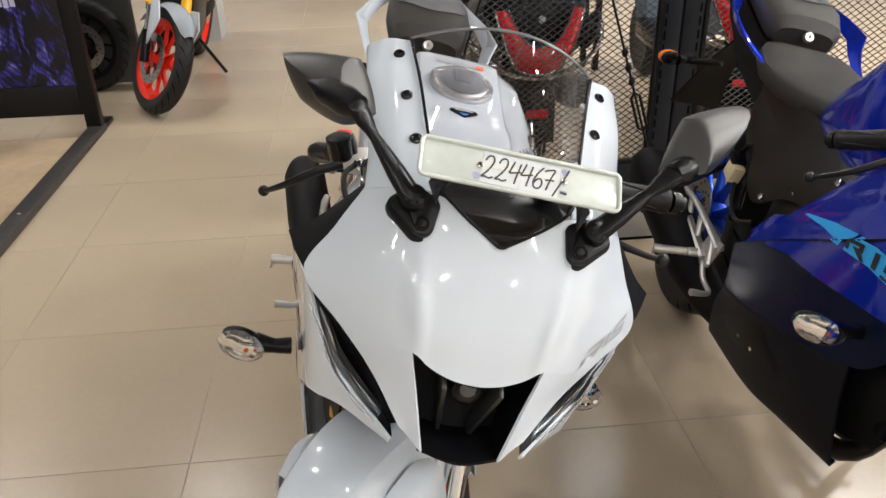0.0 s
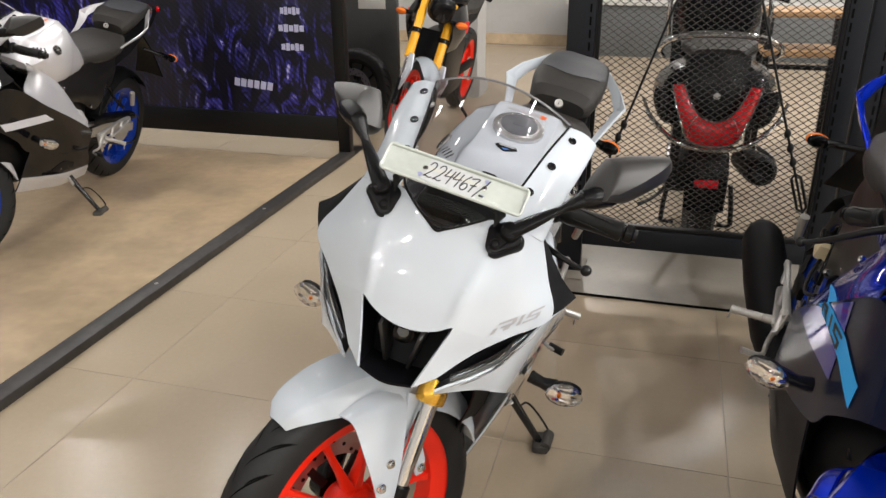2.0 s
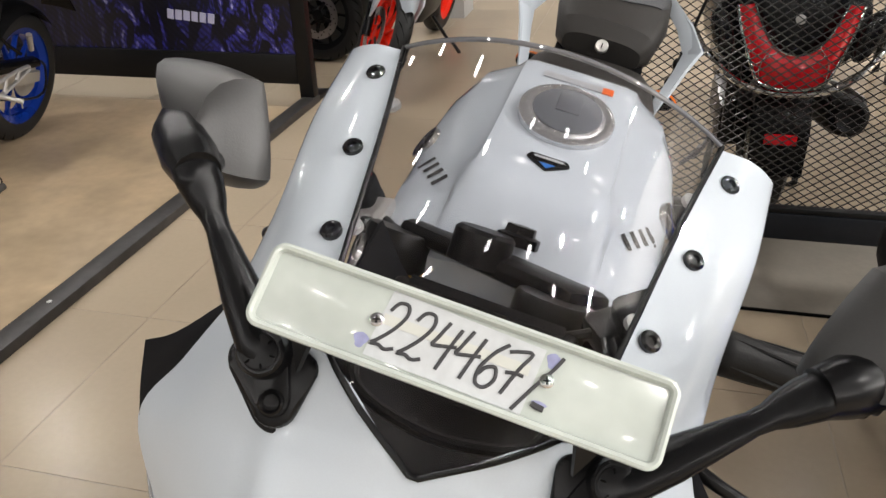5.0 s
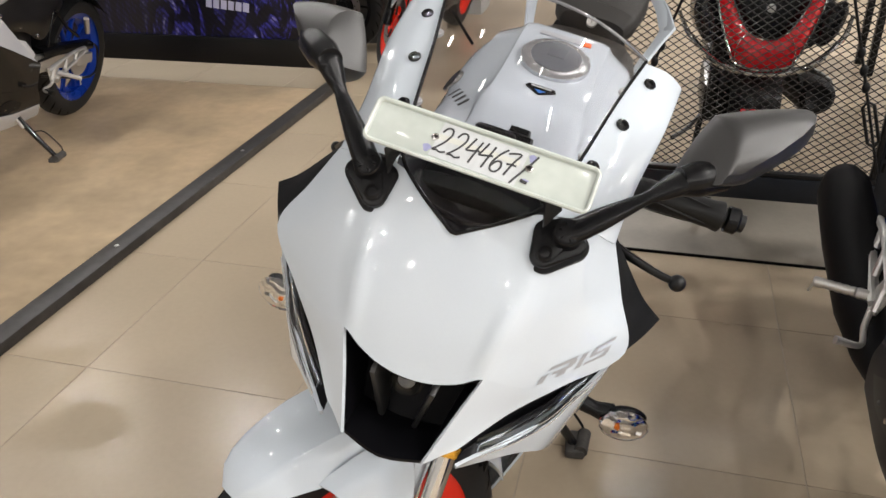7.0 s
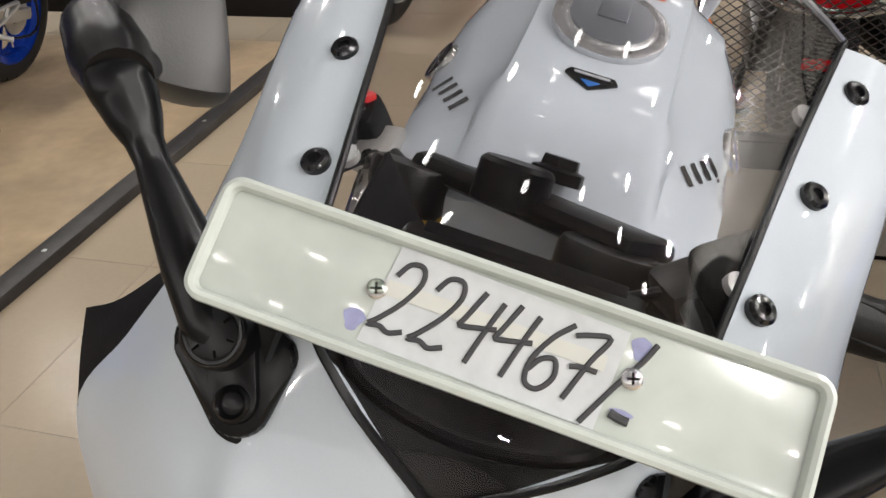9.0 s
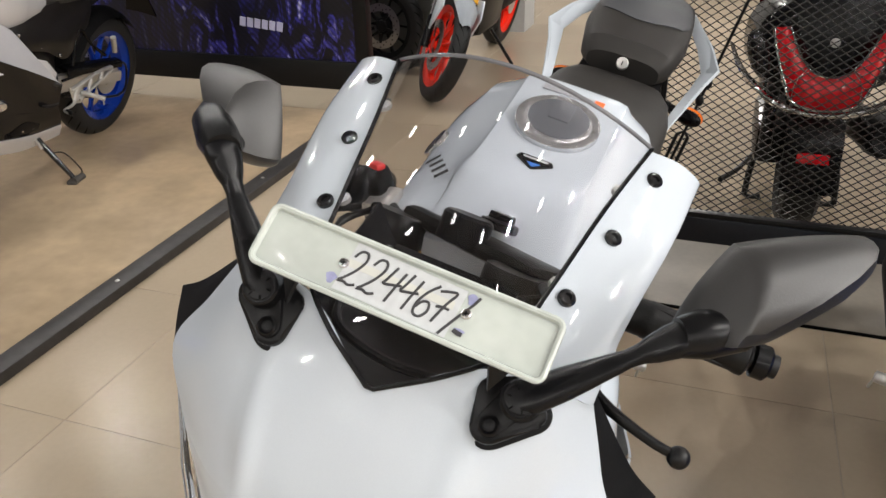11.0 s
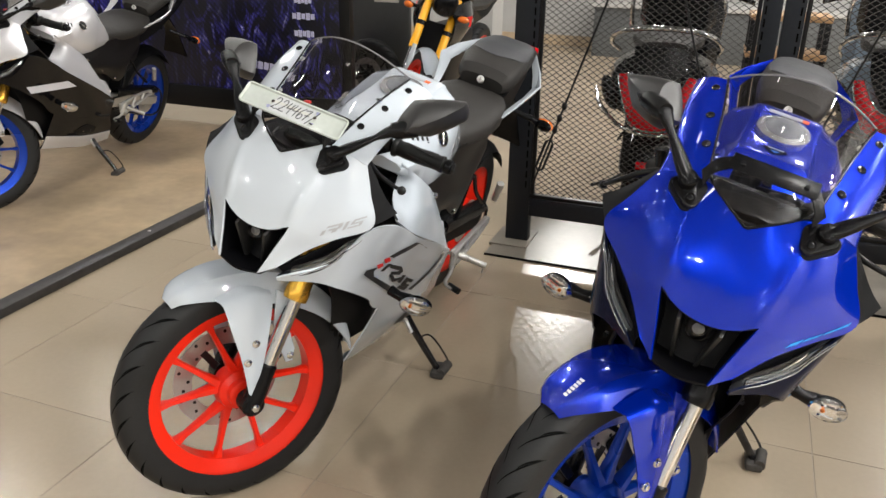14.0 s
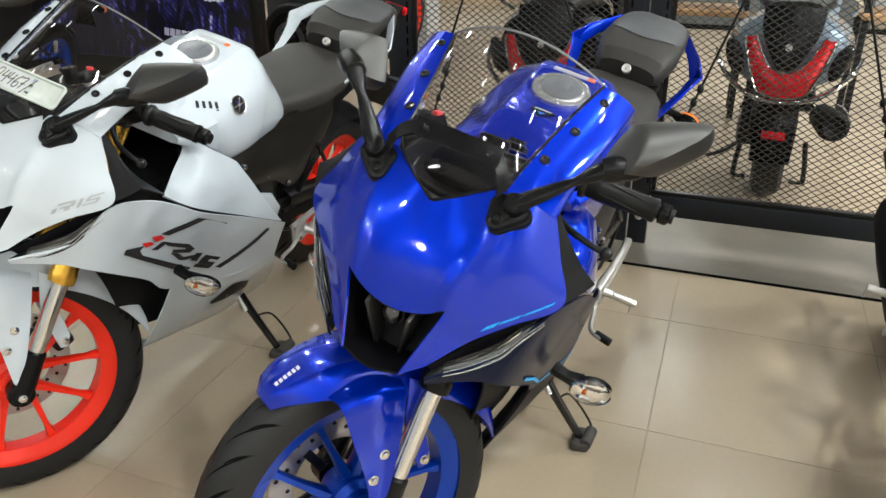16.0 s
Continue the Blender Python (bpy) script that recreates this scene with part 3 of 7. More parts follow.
def mirror_unit(parent, side, mats, neck, corners, tip):
    """A rear view mirror: three-lobed foot on the cowl, tapered arm with a pivot cap, and shell."""
    s = side
    face = V((0, -0.75, 0.66)).normalized()
    plane = basis(V((s * 0.096, 0.050, 0.946)), (s, 0, 0), (0, 0.66, 0.75))

    def lobes(grow):
        return hull([(cx + (r + grow) * math.cos(a), cy + (r + grow) * math.sin(a)) for cx, cy, r in ((-0.001, -0.001, 0.0155), (0.028, 0.020, 0.0110), (0.010, 0.027, 0.0165), (-0.009, 0.024, 0.0115))
                     for a in [2 * math.pi * k / 22 for k in range(22)]])

    def slab(outline, z0, z1, bevel):
        return prism(outline, (z1 - z0) * s, plane @ Matrix.Translation((0, 0, z0 * s)), bevel)

    def up(x, y, z):
        return plane @ V((x, y, z * s))

    foot = part("mirror", slab(lobes(-0.001), -0.016, 0.001, 0.0035), mats["plastic"], parent, "black plastic rear view mirror on a jointed arm")
    part("foot_pad", slab(lobes(0.0030), -0.026, -0.0085, 0.0022), mats["plasticmatt"], foot)
    part("foot_step", slab(hull([(0.000 + 0.0105 * math.cos(a), 0.001 + 0.0105 * math.sin(a)) for a in [2 * math.pi * k / 16 for k in range(16)]] + [(0.012 + 0.0125 * math.cos(a), 0.025 + 0.0125 * math.sin(a)) for a in [2 * math.pi * k / 16 for k in range(16)]]), -0.002, 0.0045, 0.002), mats["plastic"], foot)
    part("foot_bolt", lathe(up(0.0, 0.0, 0.002), face, [(0, 0.0080), (0.0040, 0.0080), (0.0052, 0.0068), (0.0030, 0.0052), (0.0034, 0.0046), (0.0034, 0.001)], 18), mats["plastic"], foot)
    piv = up(0.015, 0.0262, 0.0165)
    part("pivot_boss", lathe(piv - face * 0.028, face, [(0, 0.0175), (0.012, 0.0170), (0.0265, 0.0150), (0.0275, 0.0140)], 26), mats["plastic"], foot)
    nk = V(neck)
    mids = sum((V(q) for q in corners), V()) / len(corners)
    root = piv - face * 0.0115
    way = [root - (nk - root) * 0.04] + [root.lerp(nk, f) for f in (0.06, 0.28, 0.50, 0.66, 0.74, 0.82, 0.92, 1.0)] + [nk.lerp(mids, 0.22)]
    part("arm", tube([tuple(q) for q in way], [0.0140, 0.0160, 0.0144, 0.0108, 0.0080, 0.0088, 0.0122, 0.0148, 0.0154, 0.0140], 18, 5, 0.72), mats["plastic"], foot)
    cap = part("pivot_cap", lathe(piv - face * 0.004, face, [(-0.006, 0.0140), (0.0032, 0.0140), (0.0040, 0.0132), (0.0024, 0.0124), (0.0024, 0.0118), (0.0042, 0.0112), (0.0046, 0.0100), (0.0046, 0.001)], 28), mats["plastic"], foot)
    u, w_ = axis_frame(face)
    for k in range(6):
        d = u * math.cos(k * math.pi / 3) + w_ * math.sin(k * math.pi / 3)
        part("cap_notch", cyl(piv + face * 0.0006 + d * 0.0072, piv + face * 0.0006 + d * 0.0104, 0.0006, n=6), mats["groove"], cap)
    loop = [V(q) for q in corners]
    mid = sum(loop, V()) / len(loop)
    nrm = (loop[1] - loop[0]).cross(loop[3] - loop[0]).normalized()
    if nrm.y > 0:
        nrm = -nrm
    m = len(loop)
    outline = []
    for k in range(m):
        p1, p2 = loop[k], loop[(k + 1) % m]
        for q in range(8):
            t = q / 8
            q0 = p1.lerp(p2, t)
            outline.append(q0 + (q0 - mid) * (0.050 * math.sin(math.pi * t)) - (p1 - mid) * (0.030 * (1 - t) ** 5) - (p2 - mid) * (0.030 * t ** 5))
    peak = mid + (nk - mid - nrm * (nk - mid).dot(nrm)) * 0.8
    rings = []
    for sc, dep in ((0.86, -0.007), (0.97, -0.007), (1.0, -0.003), (1.0, 0.006), (0.965, 0.015), (0.87, 0.025), (0.70, 0.034), (0.45, 0.042), (0.14, 0.046)):
        c = mid.lerp(peak, max(0, dep) / 0.046 * 0.9)
        rings.append([c + (q - c) * sc + nrm * dep for q in outline])
    part("shell", rings_bm(rings), mats["shell"], foot)
    glass = [mid + (q - mid) * 0.85 - nrm * 0.0072 for q in outline]
    part("mirror_glass", rings_bm([glass, [q - nrm * 0.0012 for q in glass]]), mats["mirror"], foot, "mirror glass")
    tp = V(tip)
    part("neck_cover", tube([nk - (tp - nk) * 0.05, nk.lerp(tp, 0.2), nk.lerp(tp, 0.6), tp], [0.0150, 0.0185, 0.0170, 0.0040], 16, 4), mats["plastic"], foot)
    return foot


def motorcycle(label, place, yaw, lean, steer, mats, group="sport motorcycles on side stands"):
    """A faired sport motorcycle on its side stand. Local x to its left, y to its tail, z up."""
    M = Matrix.Translation(place) @ pose(0, 0, 0, 0, 0, yaw) @ pose(0, 0, 0, 0, lean, 0)
    bike = empty("motorcycle", M, label, "motorcycle", group)
    ST = Matrix.Translation(HEAD_FOOT) @ Matrix.Rotation(radians(steer), 4, HEAD) @ Matrix.Translation(-HEAD_FOOT)

    def put(name, bm, mat, lab="", par=None, turn=False, smooth=True):
        if turn:
            bmesh.ops.transform(bm, matrix=ST, verts=bm.verts)
        return part(name, bm, mats[mat], par or bike, lab, smooth)

    # -- front wheel, fork and mudguard, turned with the bars
    wheel(bike, AXLE, 0.104, 0.291, 0.232, mats, ST)
    for s in (1, -1):
        a = AXLE + V((s * 0.100, 0, 0))
        leg = put("fork_leg", lathe(a - HEAD * 0.02, HEAD, [(0, 0.018), (0.004, 0.025), (0.05, 0.026), (0.09, 0.024), (0.12, 0.0235), (0.125, 0.019)]), mats["forkfoot"], "fork foot with polished tube", None, True)
        put("fork_tube", cyl(a + HEAD * 0.09, a + HEAD * 0.30, 0.0185, n=20), "chrome", "polished steel tube", leg, True)
        put("outer_tube", lathe(a + HEAD * 0.268, HEAD, [(0, 0.021), (0.002, 0.0285), (0.012, 0.0295), (0.024, 0.0295), (0.03, 0.0275), (0.05, 0.0275), (0.055, 0.0258), (0.38, 0.0258)]), "fork", "anodised outer fork tube", leg, True)
        put("axle_clamp", lathe(AXLE + V((s * 0.072, 0, 0)), (s, 0, 0), [(0, 0.020), (0.002, 0.028), (0.042, 0.028), (0.045, 0.022)]), "plastic", "", leg, True)
        put("axle_nut", lathe(AXLE + V((s * 0.112, 0, 0)), (s, 0, 0), [(0, 0.016), (0.006, 0.016), (0.007, 0.011), (0.018, 0.010), (0.020, 0.006)], 6), "chrome", "", leg, True)
        put("fork_cap", lathe(a + HEAD * 0.648, HEAD, [(0, 0.024), (0.008, 0.024), (0.010, 0.016), (0.018, 0.016), (0.019, 0.010)], 12), "gold", "gold fork cap", leg, True)
    cal = AXLE + V((-0.066, 0.105, 0.055))
    put("caliper", box(cal, (0.045, 0.05, 0.10), Euler((0.5, 0, 0)).to_matrix(), 0.010), "black", "black brake caliper", None, True)

    def guard_at(f, u, up=0.0):
        """A place on the front mudguard: f from tip to tail, u across."""
        th = radians(31 - 113 * f)
        w = 0.026 + 0.050 * (1 - math.exp(-f / 0.06)) + 0.014 * math.exp(-((f - 0.36) / 0.16) ** 2)
        w *= 1 - 0.50 * max(0, (f - 0.55) / 0.45) ** 2.0
        drop = (0.010 + 0.052 * min(1, f / 0.28)) * (1 - 0.95 * max(0, (f - 0.50) / 0.50) ** 1.6)
        rr = 0.319 - 0.004 * f - 0.008 * u * u - drop * max(0, (abs(u) - 0.68) / 0.32) ** 1.3 - 0.014 * math.exp(-f / 0.02) + up
        return AXLE + V((w * u, -math.sin(th) * rr, math.cos(th) * rr))

    rings = [[guard_at(k / 30, -1 + j / 12) for j in range(25)] for k in range(31)]
    bm = bmesh.new()
    add_rings(bm, rings, closed=False)
    bmesh.ops.recalc_face_normals(bm, faces=bm.faces)
    bmesh.ops.solidify(bm, geom=bm.faces[:], thickness=0.004)
    guard = put("mudguard", bm, "paint", "front mudguard", None, True)
    for s in (1, -1):
        put("fork_guard", sheet([[(s * 0.070, -0.016, 0.560), (s * 0.080, 0.050, 0.582), (s * 0.072, 0.115, 0.562)],
                                 [(s * 0.100, -0.004, 0.548), (s * 0.112, 0.055, 0.556), (s * 0.102, 0.112, 0.545)],
                                 [(s * 0.114, 0.008, 0.490), (s * 0.120, 0.055, 0.490), (s * 0.115, 0.098, 0.480)],
                                 [(s * 0.116, 0.028, 0.410), (s * 0.120, 0.055, 0.405), (s * 0.117, 0.080, 0.400)],
                                 [(s * 0.116, 0.041, 0.325), (s * 0.118, 0.048, 0.318), (s * 0.116, 0.055, 0.322)]], 0.004, 5, 5), "paint", "", guard, True)
        inner = Matrix(((0, 0, s, s * 0.080), (1, 0, 0, 0), (0, 1, 0, 0), (0, 0, 0, 1)))
        put("rear_stay", prism([(0.130, 0.560), (0.165, 0.540), (0.150, 0.480), (0.172, 0.400), (0.166, 0.368), (0.148, 0.368), (0.138, 0.400), (0.120, 0.470)], 0.007, inner, 0.002), "paint", "", guard, True)
        for q, x in (((0.061, 0.452), 0.121), ((0.040, 0.408), 0.121), ((0.160, 0.384), 0.087)):
            put("guard_bolt", lathe(V((s * x, q[0], q[1])), (s, 0, 0), [(-0.002, 0.0095), (0.002, 0.0095), (0.0025, 0.006), (0.007, 0.006), (0.008, 0.004)], 16), "chrome", "", guard, True)
    if "mark" in mats:
        for k in range(6):
            f0, u0 = 0.050 + 0.0135 * k, 0.46 - 0.025 * k
            rows = [[guard_at(f0 + 0.0095 * a, u0 - 0.15 * b - 0.03 * a, 0.0009) for b in (0, 1)] for a in (0, 0.5, 1)]
            bm = bmesh.new()
            add_rings(bm, rows, closed=False)
            put("maker_mark", bm, "mark", "", guard, True, False)

    # -- bars, grips, levers and clamps
    top = HEAD_FOOT + HEAD * 0.990
    clamp = put("fork_clamp", box(top + V((0, -0.022, 0.0)), (0.235, 0.070, 0.022), Euler((CASTER * -1, 0, 0)).to_matrix(), 0.010), "plasticdark", "black upper fork clamp", None, True)
    put("lower_clamp", box(top - HEAD * 0.17 + V((0, -0.022, 0)), (0.25, 0.085, 0.035), Euler((-CASTER, 0, 0)).to_matrix(), 0.010), "plasticdark", "", clamp, True)
    put("stem_nut", lathe(top + HEAD * 0.012, HEAD, [(0, 0.024), (0.010, 0.024), (0.012, 0.017), (0.020, 0.016)], 6), "plasticdark", "", clamp, True)
    put("ignition_lock", lathe(top + HEAD * 0.010 + V((0, -0.055, 0)), HEAD, [(0, 0.030), (0.03, 0.030), (0.034, 0.026), (0.033, 0.008)], 24), "plasticdark", "", clamp, True)
    for s in (1, -1):
        b0, b1, b2 = V((s * 0.105, 0.325, 0.890)), V((s * 0.203, 0.356, 0.906)), V((s * 0.332, 0.446, 0.867))
        bar = put("handlebar", tube([b0, b0.lerp(b1, 0.6), b1, b2], [0.014, 0.012, 0.0112, 0.0112], 12), "black", "clip-on handlebar with rubber grip", None, True)
        put("bar_clamp", lathe(b0 - HEAD * 0.02, HEAD, [(0, 0.034), (0.004, 0.036), (0.036, 0.036), (0.04, 0.034)], 20), "black", "", bar, True)
        d = (b2 - b1).normalized()
        prof = [(0, 0.017), (0.002, 0.0225), (0.006, 0.0230), (0.010, 0.0215), (0.013, 0.0180), (0.026, 0.0178), (0.028, 0.0188), (0.034, 0.0186), (0.060, 0.0172), (0.085, 0.0170), (0.112, 0.0178), (0.118, 0.0192), (0.122, 0.0190), (0.124, 0.0165)]
        grip = put("grip", lathe(b1 + d * 0.012, d, prof, 22), "rubber", "black rubber grip with moulded channels", bar, True)
        gu, gw = axis_frame(d)
        for k in range(5):
            a = 2 * math.pi * k / 5
            ridge = [b1 + d * (0.046 + 0.070 * f) + (gu * math.cos(a + 0.5 * f) + gw * math.sin(a + 0.5 * f)) * (0.0172 + 0.001 * abs(2 * f - 1)) for f in (0, 0.33, 0.67, 1)]
            put("grip_ridge", tube(ridge, [0.0006, 0.0016, 0.0016, 0.0006], 6, 3), "rubber", "", grip, True)
        put("bar_end", lathe(b1 + d * 0.139, d, [(0, 0.012), (0.002, 0.0165), (0.014, 0.0165), (0.017, 0.013), (0.016, 0.004)], 18), "plastic", "", bar, True)
        put("switch_box", box(b1 - d * 0.014 + V((0, -0.006, 0.004)), (0.046, 0.050, 0.052), Euler((0.3, 0.2 * s, -0.6 * s)).to_matrix(), 0.010), "plastic", "", bar, True)
        if s < 0:
            put("stop_switch", box(b1 - d * 0.014 + V((0, 0.0, 0.034)), (0.022, 0.014, 0.010), None, 0.003), "redplastic", "red stop switch", bar, True)
            put("brake_reservoir", lathe(V((-0.165, 0.300, 0.915)), (0, -0.15, 1), [(0, 0.013), (0.004, 0.017), (0.032, 0.018), (0.033, 0.020), (0.039, 0.020), (0.041, 0.016)]), "plastic", "", bar, True)
        piv = V((s * 0.178, 0.318, 0.902))
        if s < 0:
            put("hose_fitting", lathe(V((-0.150, 0.318, 0.905)), (0.9, -0.3, 0.1), [(0, 0.008), (0.012, 0.008), (0.014, 0.011), (0.022, 0.011), (0.024, 0.006)], 10), "chrome", "", bar, True)
            put("brake_hose", tube([(-0.135, 0.312, 0.905), (-0.115, 0.285, 0.900), (-0.105, 0.262, 0.870), (-0.100, 0.250, 0.820), (-0.090, 0.240, 0.740)], 0.0055, 8), "rubber", "black brake hose", bar, True)
            put("hose_sleeve", tube([(-0.122, 0.296, 0.904), (-0.112, 0.280, 0.894), (-0.107, 0.268, 0.880)], 0.0075, 10), "chrome", "", bar, True)
        lev = put("lever", tube([piv, (s * 0.213, 0.292, 0.892), (s * 0.268, 0.282, 0.866), (s * 0.314, 0.294, 0.846), (s * 0.336, 0.304, 0.838)], [0.0078, 0.0066, 0.0054, 0.0044, 0.0040], 10, 4, 1.1), "black", "black hand lever with ball end", bar, True)
        put("ball_end", blob((s * 0.338, 0.305, 0.837), (0.0098, 0.0098, 0.0098), None, 8), "black", "", lev, True)
        put("lever_holder", box(piv + V((-s * 0.012, 0.022, 0.0)), (0.04, 0.05, 0.026), Euler((0.2, 0, -0.5 * s)).to_matrix(), 0.006), "alloy" if s < 0 else "black", "", bar, True)
        put("cable", tube([piv + V((-s * 0.02, 0.01, 0)), (s * 0.13, 0.25, 0.90), (s * 0.10, 0.24, 0.82), (s * 0.07, 0.30, 0.72)], 0.0045, 8), "rubber", "", bar, True)

    # -- nose cowl
    c_rows = [[(0, 0.043, 0.936), (0.030, 0.052, 0.953), (0.060, 0.068, 0.968), (0.088, 0.080, 0.974)],
              [(0, 0.018, 0.893), (0.034, 0.021, 0.898), (0.066, 0.027, 0.905), (0.095, 0.037, 0.914)],
              [(0, -0.006, 0.842), (0.032, -0.005, 0.845), (0.062, -0.001, 0.852), (0.088, 0.004, 0.862)],
              [(0, -0.026, 0.788), (0.030, -0.024, 0.791), (0.057, -0.019, 0.800), (0.080, -0.013, 0.813)]]
    side_rows = [[(0.088, 0.080, 0.974), (0.128, 0.094, 0.966), (0.163, 0.116, 0.950)],
                 [(0.095, 0.037, 0.914), (0.143, 0.062, 0.908), (0.190, 0.106, 0.895)],
                 [(0.088, 0.004, 0.862), (0.150, 0.042, 0.850), (0.217, 0.092, 0.835)],
                 [(0.080, -0.013, 0.813), (0.118, 0.008, 0.803), (0.162, 0.040, 0.799)],
                 [(0.066, -0.030, 0.765), (0.090, -0.014, 0.766), (0.119, 0.006, 0.766)],
                 [(0.048, -0.054, 0.704), (0.062, -0.042, 0.712), (0.078, -0.032, 0.722)]]
    wide = [r + q[1:] for r, q in zip(c_rows, side_rows)]
    full = [[(-p[0], p[1], p[2]) for p in r[:0:-1]] + r for r in wide]
    skin = sheet(full, 0.004, 5, 6)
    # the bonnet stands proud of the sides along a crease
    for v in skin.verts:
        z = v.co.z
        edge = 0.080 + 0.015 * min(1, max(0, (z - 0.813) / 0.10)) - 0.007 * max(0, (z - 0.914) / 0.06)
        over = abs(v.co.x) - edge
        if over > 0:
            hold = min(1, max(0, (z - 0.817) / 0.03)) * min(1, max(0, (0.940 - z) / 0.025))
            v.co.y += 0.0065 * hold * min(1, over / 0.005) * math.exp(-max(0, over - 0.005) / 0.030)
    cowl_tree = BVHTree.FromBMesh(skin)
    cowl = put("nose_cowl", skin, "paint", "glossy nose cowl")
    # lower brows, running on from the cowl
    brow_trees = {}
    for s in (1, -1):
        low = []
        for k, r in enumerate(side_rows[2:]):
            lead = c_rows[k + 2][2] if k < 2 else tuple(2 * a - b for a, b in zip(r[0], r[1]))
            low.append([V((s * p[0], p[1], p[2])) for p in [lead] + r])
        grid = [row[5:] for row in spline_grid(low, 5, 6)[6:]]
        bm = bmesh.new()
        add_rings(bm, grid, closed=False)
        bmesh.ops.recalc_face_normals(bm, faces=bm.faces)
        bmesh.ops.solidify(bm, geom=bm.faces[:], thickness=0.004)
        brow_trees[s] = BVHTree.FromBMesh(bm)
        put("cowl_side", bm, "paint", "", cowl)
    for s in (1, -1):
        put("cowl_wing", sheet([[(s * 0.088, 0.088, 0.972), (s * 0.122, 0.092, 0.969), (s * 0.160, 0.112, 0.951), (s * 0.161, 0.122, 0.949)],
                                [(s * 0.098, 0.150, 1.008), (s * 0.134, 0.156, 1.001), (s * 0.164, 0.178, 0.990), (s * 0.164, 0.188, 0.983)],
                                [(s * 0.114, 0.240, 1.053), (s * 0.146, 0.246, 1.046), (s * 0.176, 0.262, 1.034), (s * 0.177, 0.272, 1.026)],
                                [(s * 0.130, 0.318, 1.088), (s * 0.158, 0.326, 1.083), (s * 0.182, 0.342, 1.066), (s * 0.184, 0.354, 1.050)]], 0.005, 5, 5), "paint", "windscreen side panel", cowl)
        n = V((s * 0.28, -0.42, 0.86)).normalized()
        for x, y, z in ((0.1425, 0.294, 1.072), (0.128, 0.222, 1.040), (0.112, 0.1555, 1.0085)):
            b = put("panel_screw", lathe(V((s * x, y, z)) - n * 0.004, n, [(0, 0.0078), (0.006, 0.0078), (0.0078, 0.006), (0.0075, 0.0035), (0.0055, 0.003)], 18), "blackgloss", "black panel screw", cowl)
    # intake with lens and fins
    intake = put("intake", sheet([[(-0.080, -0.010, 0.812), (-0.045, -0.018, 0.796), (0, -0.022, 0.786), (0.045, -0.018, 0.796), (0.080, -0.010, 0.812)],
                                  [(-0.076, 0.060, 0.800), (-0.042, 0.052, 0.788), (0, 0.050, 0.780), (0.042, 0.052, 0.788), (0.076, 0.060, 0.800)]], 0.003, 4, 3), "plasticdark", "black air intake round the lamp")
    put("intake_back", sheet([[(-0.082, 0.062, 0.812), (0, 0.052, 0.800), (0.082, 0.062, 0.812)], [(-0.072, 0.050, 0.760), (0, 0.045, 0.755), (0.072, 0.050, 0.760)], [(-0.052, 0.02, 0.690), (0, 0.015, 0.686), (0.052, 0.02, 0.690)]], 0.003, 4, 4), "plasticdark", "", intake)
    put("intake_floor", sheet([[(-0.050, -0.046, 0.703), (0, -0.058, 0.699), (0.050, -0.046, 0.703)], [(-0.056, 0.0, 0.700), (0, -0.01, 0.694), (0.056, 0.0, 0.700)], [(-0.062, 0.06, 0.690), (0, 0.05, 0.686), (0.062, 0.06, 0.690)]], 0.004, 4, 4), "plasticdark", "", intake)
    for s in (1, -1):
        put("intake_cheek", sheet([[(s * 0.079, -0.010, 0.812), (s * 0.066, -0.027, 0.765), (s * 0.049, -0.048, 0.704)], [(s * 0.074, 0.060, 0.802), (s * 0.062, 0.045, 0.755), (s * 0.050, 0.02, 0.697)]], 0.002, 4, 3), "plasticdark", "", intake)
        put("intake_fin", box((s * 0.029, 0.016, 0.744), (0.0065, 0.060, 0.100), Euler((0.35, s * 0.16, 0)).to_matrix(), 0.002), "shell", "", intake)
    lens = put("headlamp", lathe(V((0, 0.030, 0.760)), (0, -0.93, 0.10), [(0, 0.021), (0.012, 0.021), (0.034, 0.0195), (0.035, 0.0165), (0.033, 0.016)], 24), "plastic", "round projector headlamp in the intake")
    put("reflector", blob((0, 0.001, 0.763), (0.0120, 0.005, 0.0120), None, 12), "caplid", "bright reflector", lens)
    put("lens", blob((0, -0.005, 0.763), (0.0165, 0.012, 0.0165), None, 10), "clear", "clear projector lens", lens)
    # lamp slots under the brows
    for s in (1, -1):
        slot = put("lamp_slot", sheet([[(s * 0.214, 0.098, 0.833), (s * 0.158, 0.052, 0.790), (s * 0.118, 0.022, 0.755), (s * 0.076, -0.022, 0.718)],
                                       [(s * 0.205, 0.105, 0.815), (s * 0.160, 0.070, 0.765), (s * 0.124, 0.040, 0.732), (s * 0.082, -0.010, 0.704)],
                                       [(s * 0.207, 0.092, 0.812), (s * 0.166, 0.052, 0.738), (s * 0.126, 0.014, 0.706), (s * 0.080, -0.028, 0.698)]], 0.003, 5, 4), "plasticdark", "black lamp slot under the cowl's brow")
        edge_hi = [(s * 0.200, 0.084, 0.809), (s * 0.176, 0.060, 0.780), (s * 0.160, 0.045, 0.757), (s * 0.128, 0.016, 0.734), (s * 0.100, -0.008, 0.718)]
        edge_lo = [(s * 0.202, 0.085, 0.798), (s * 0.178, 0.059, 0.763), (s * 0.163, 0.043, 0.738), (s * 0.130, 0.013, 0.716), (s * 0.101, -0.011, 0.705)]
        half = [tuple((V(a) * 0.45 + V(b) * 0.55)) for a, b in zip(edge_hi, edge_lo)]
        back = V((-s * 0.004, 0.007, 0))
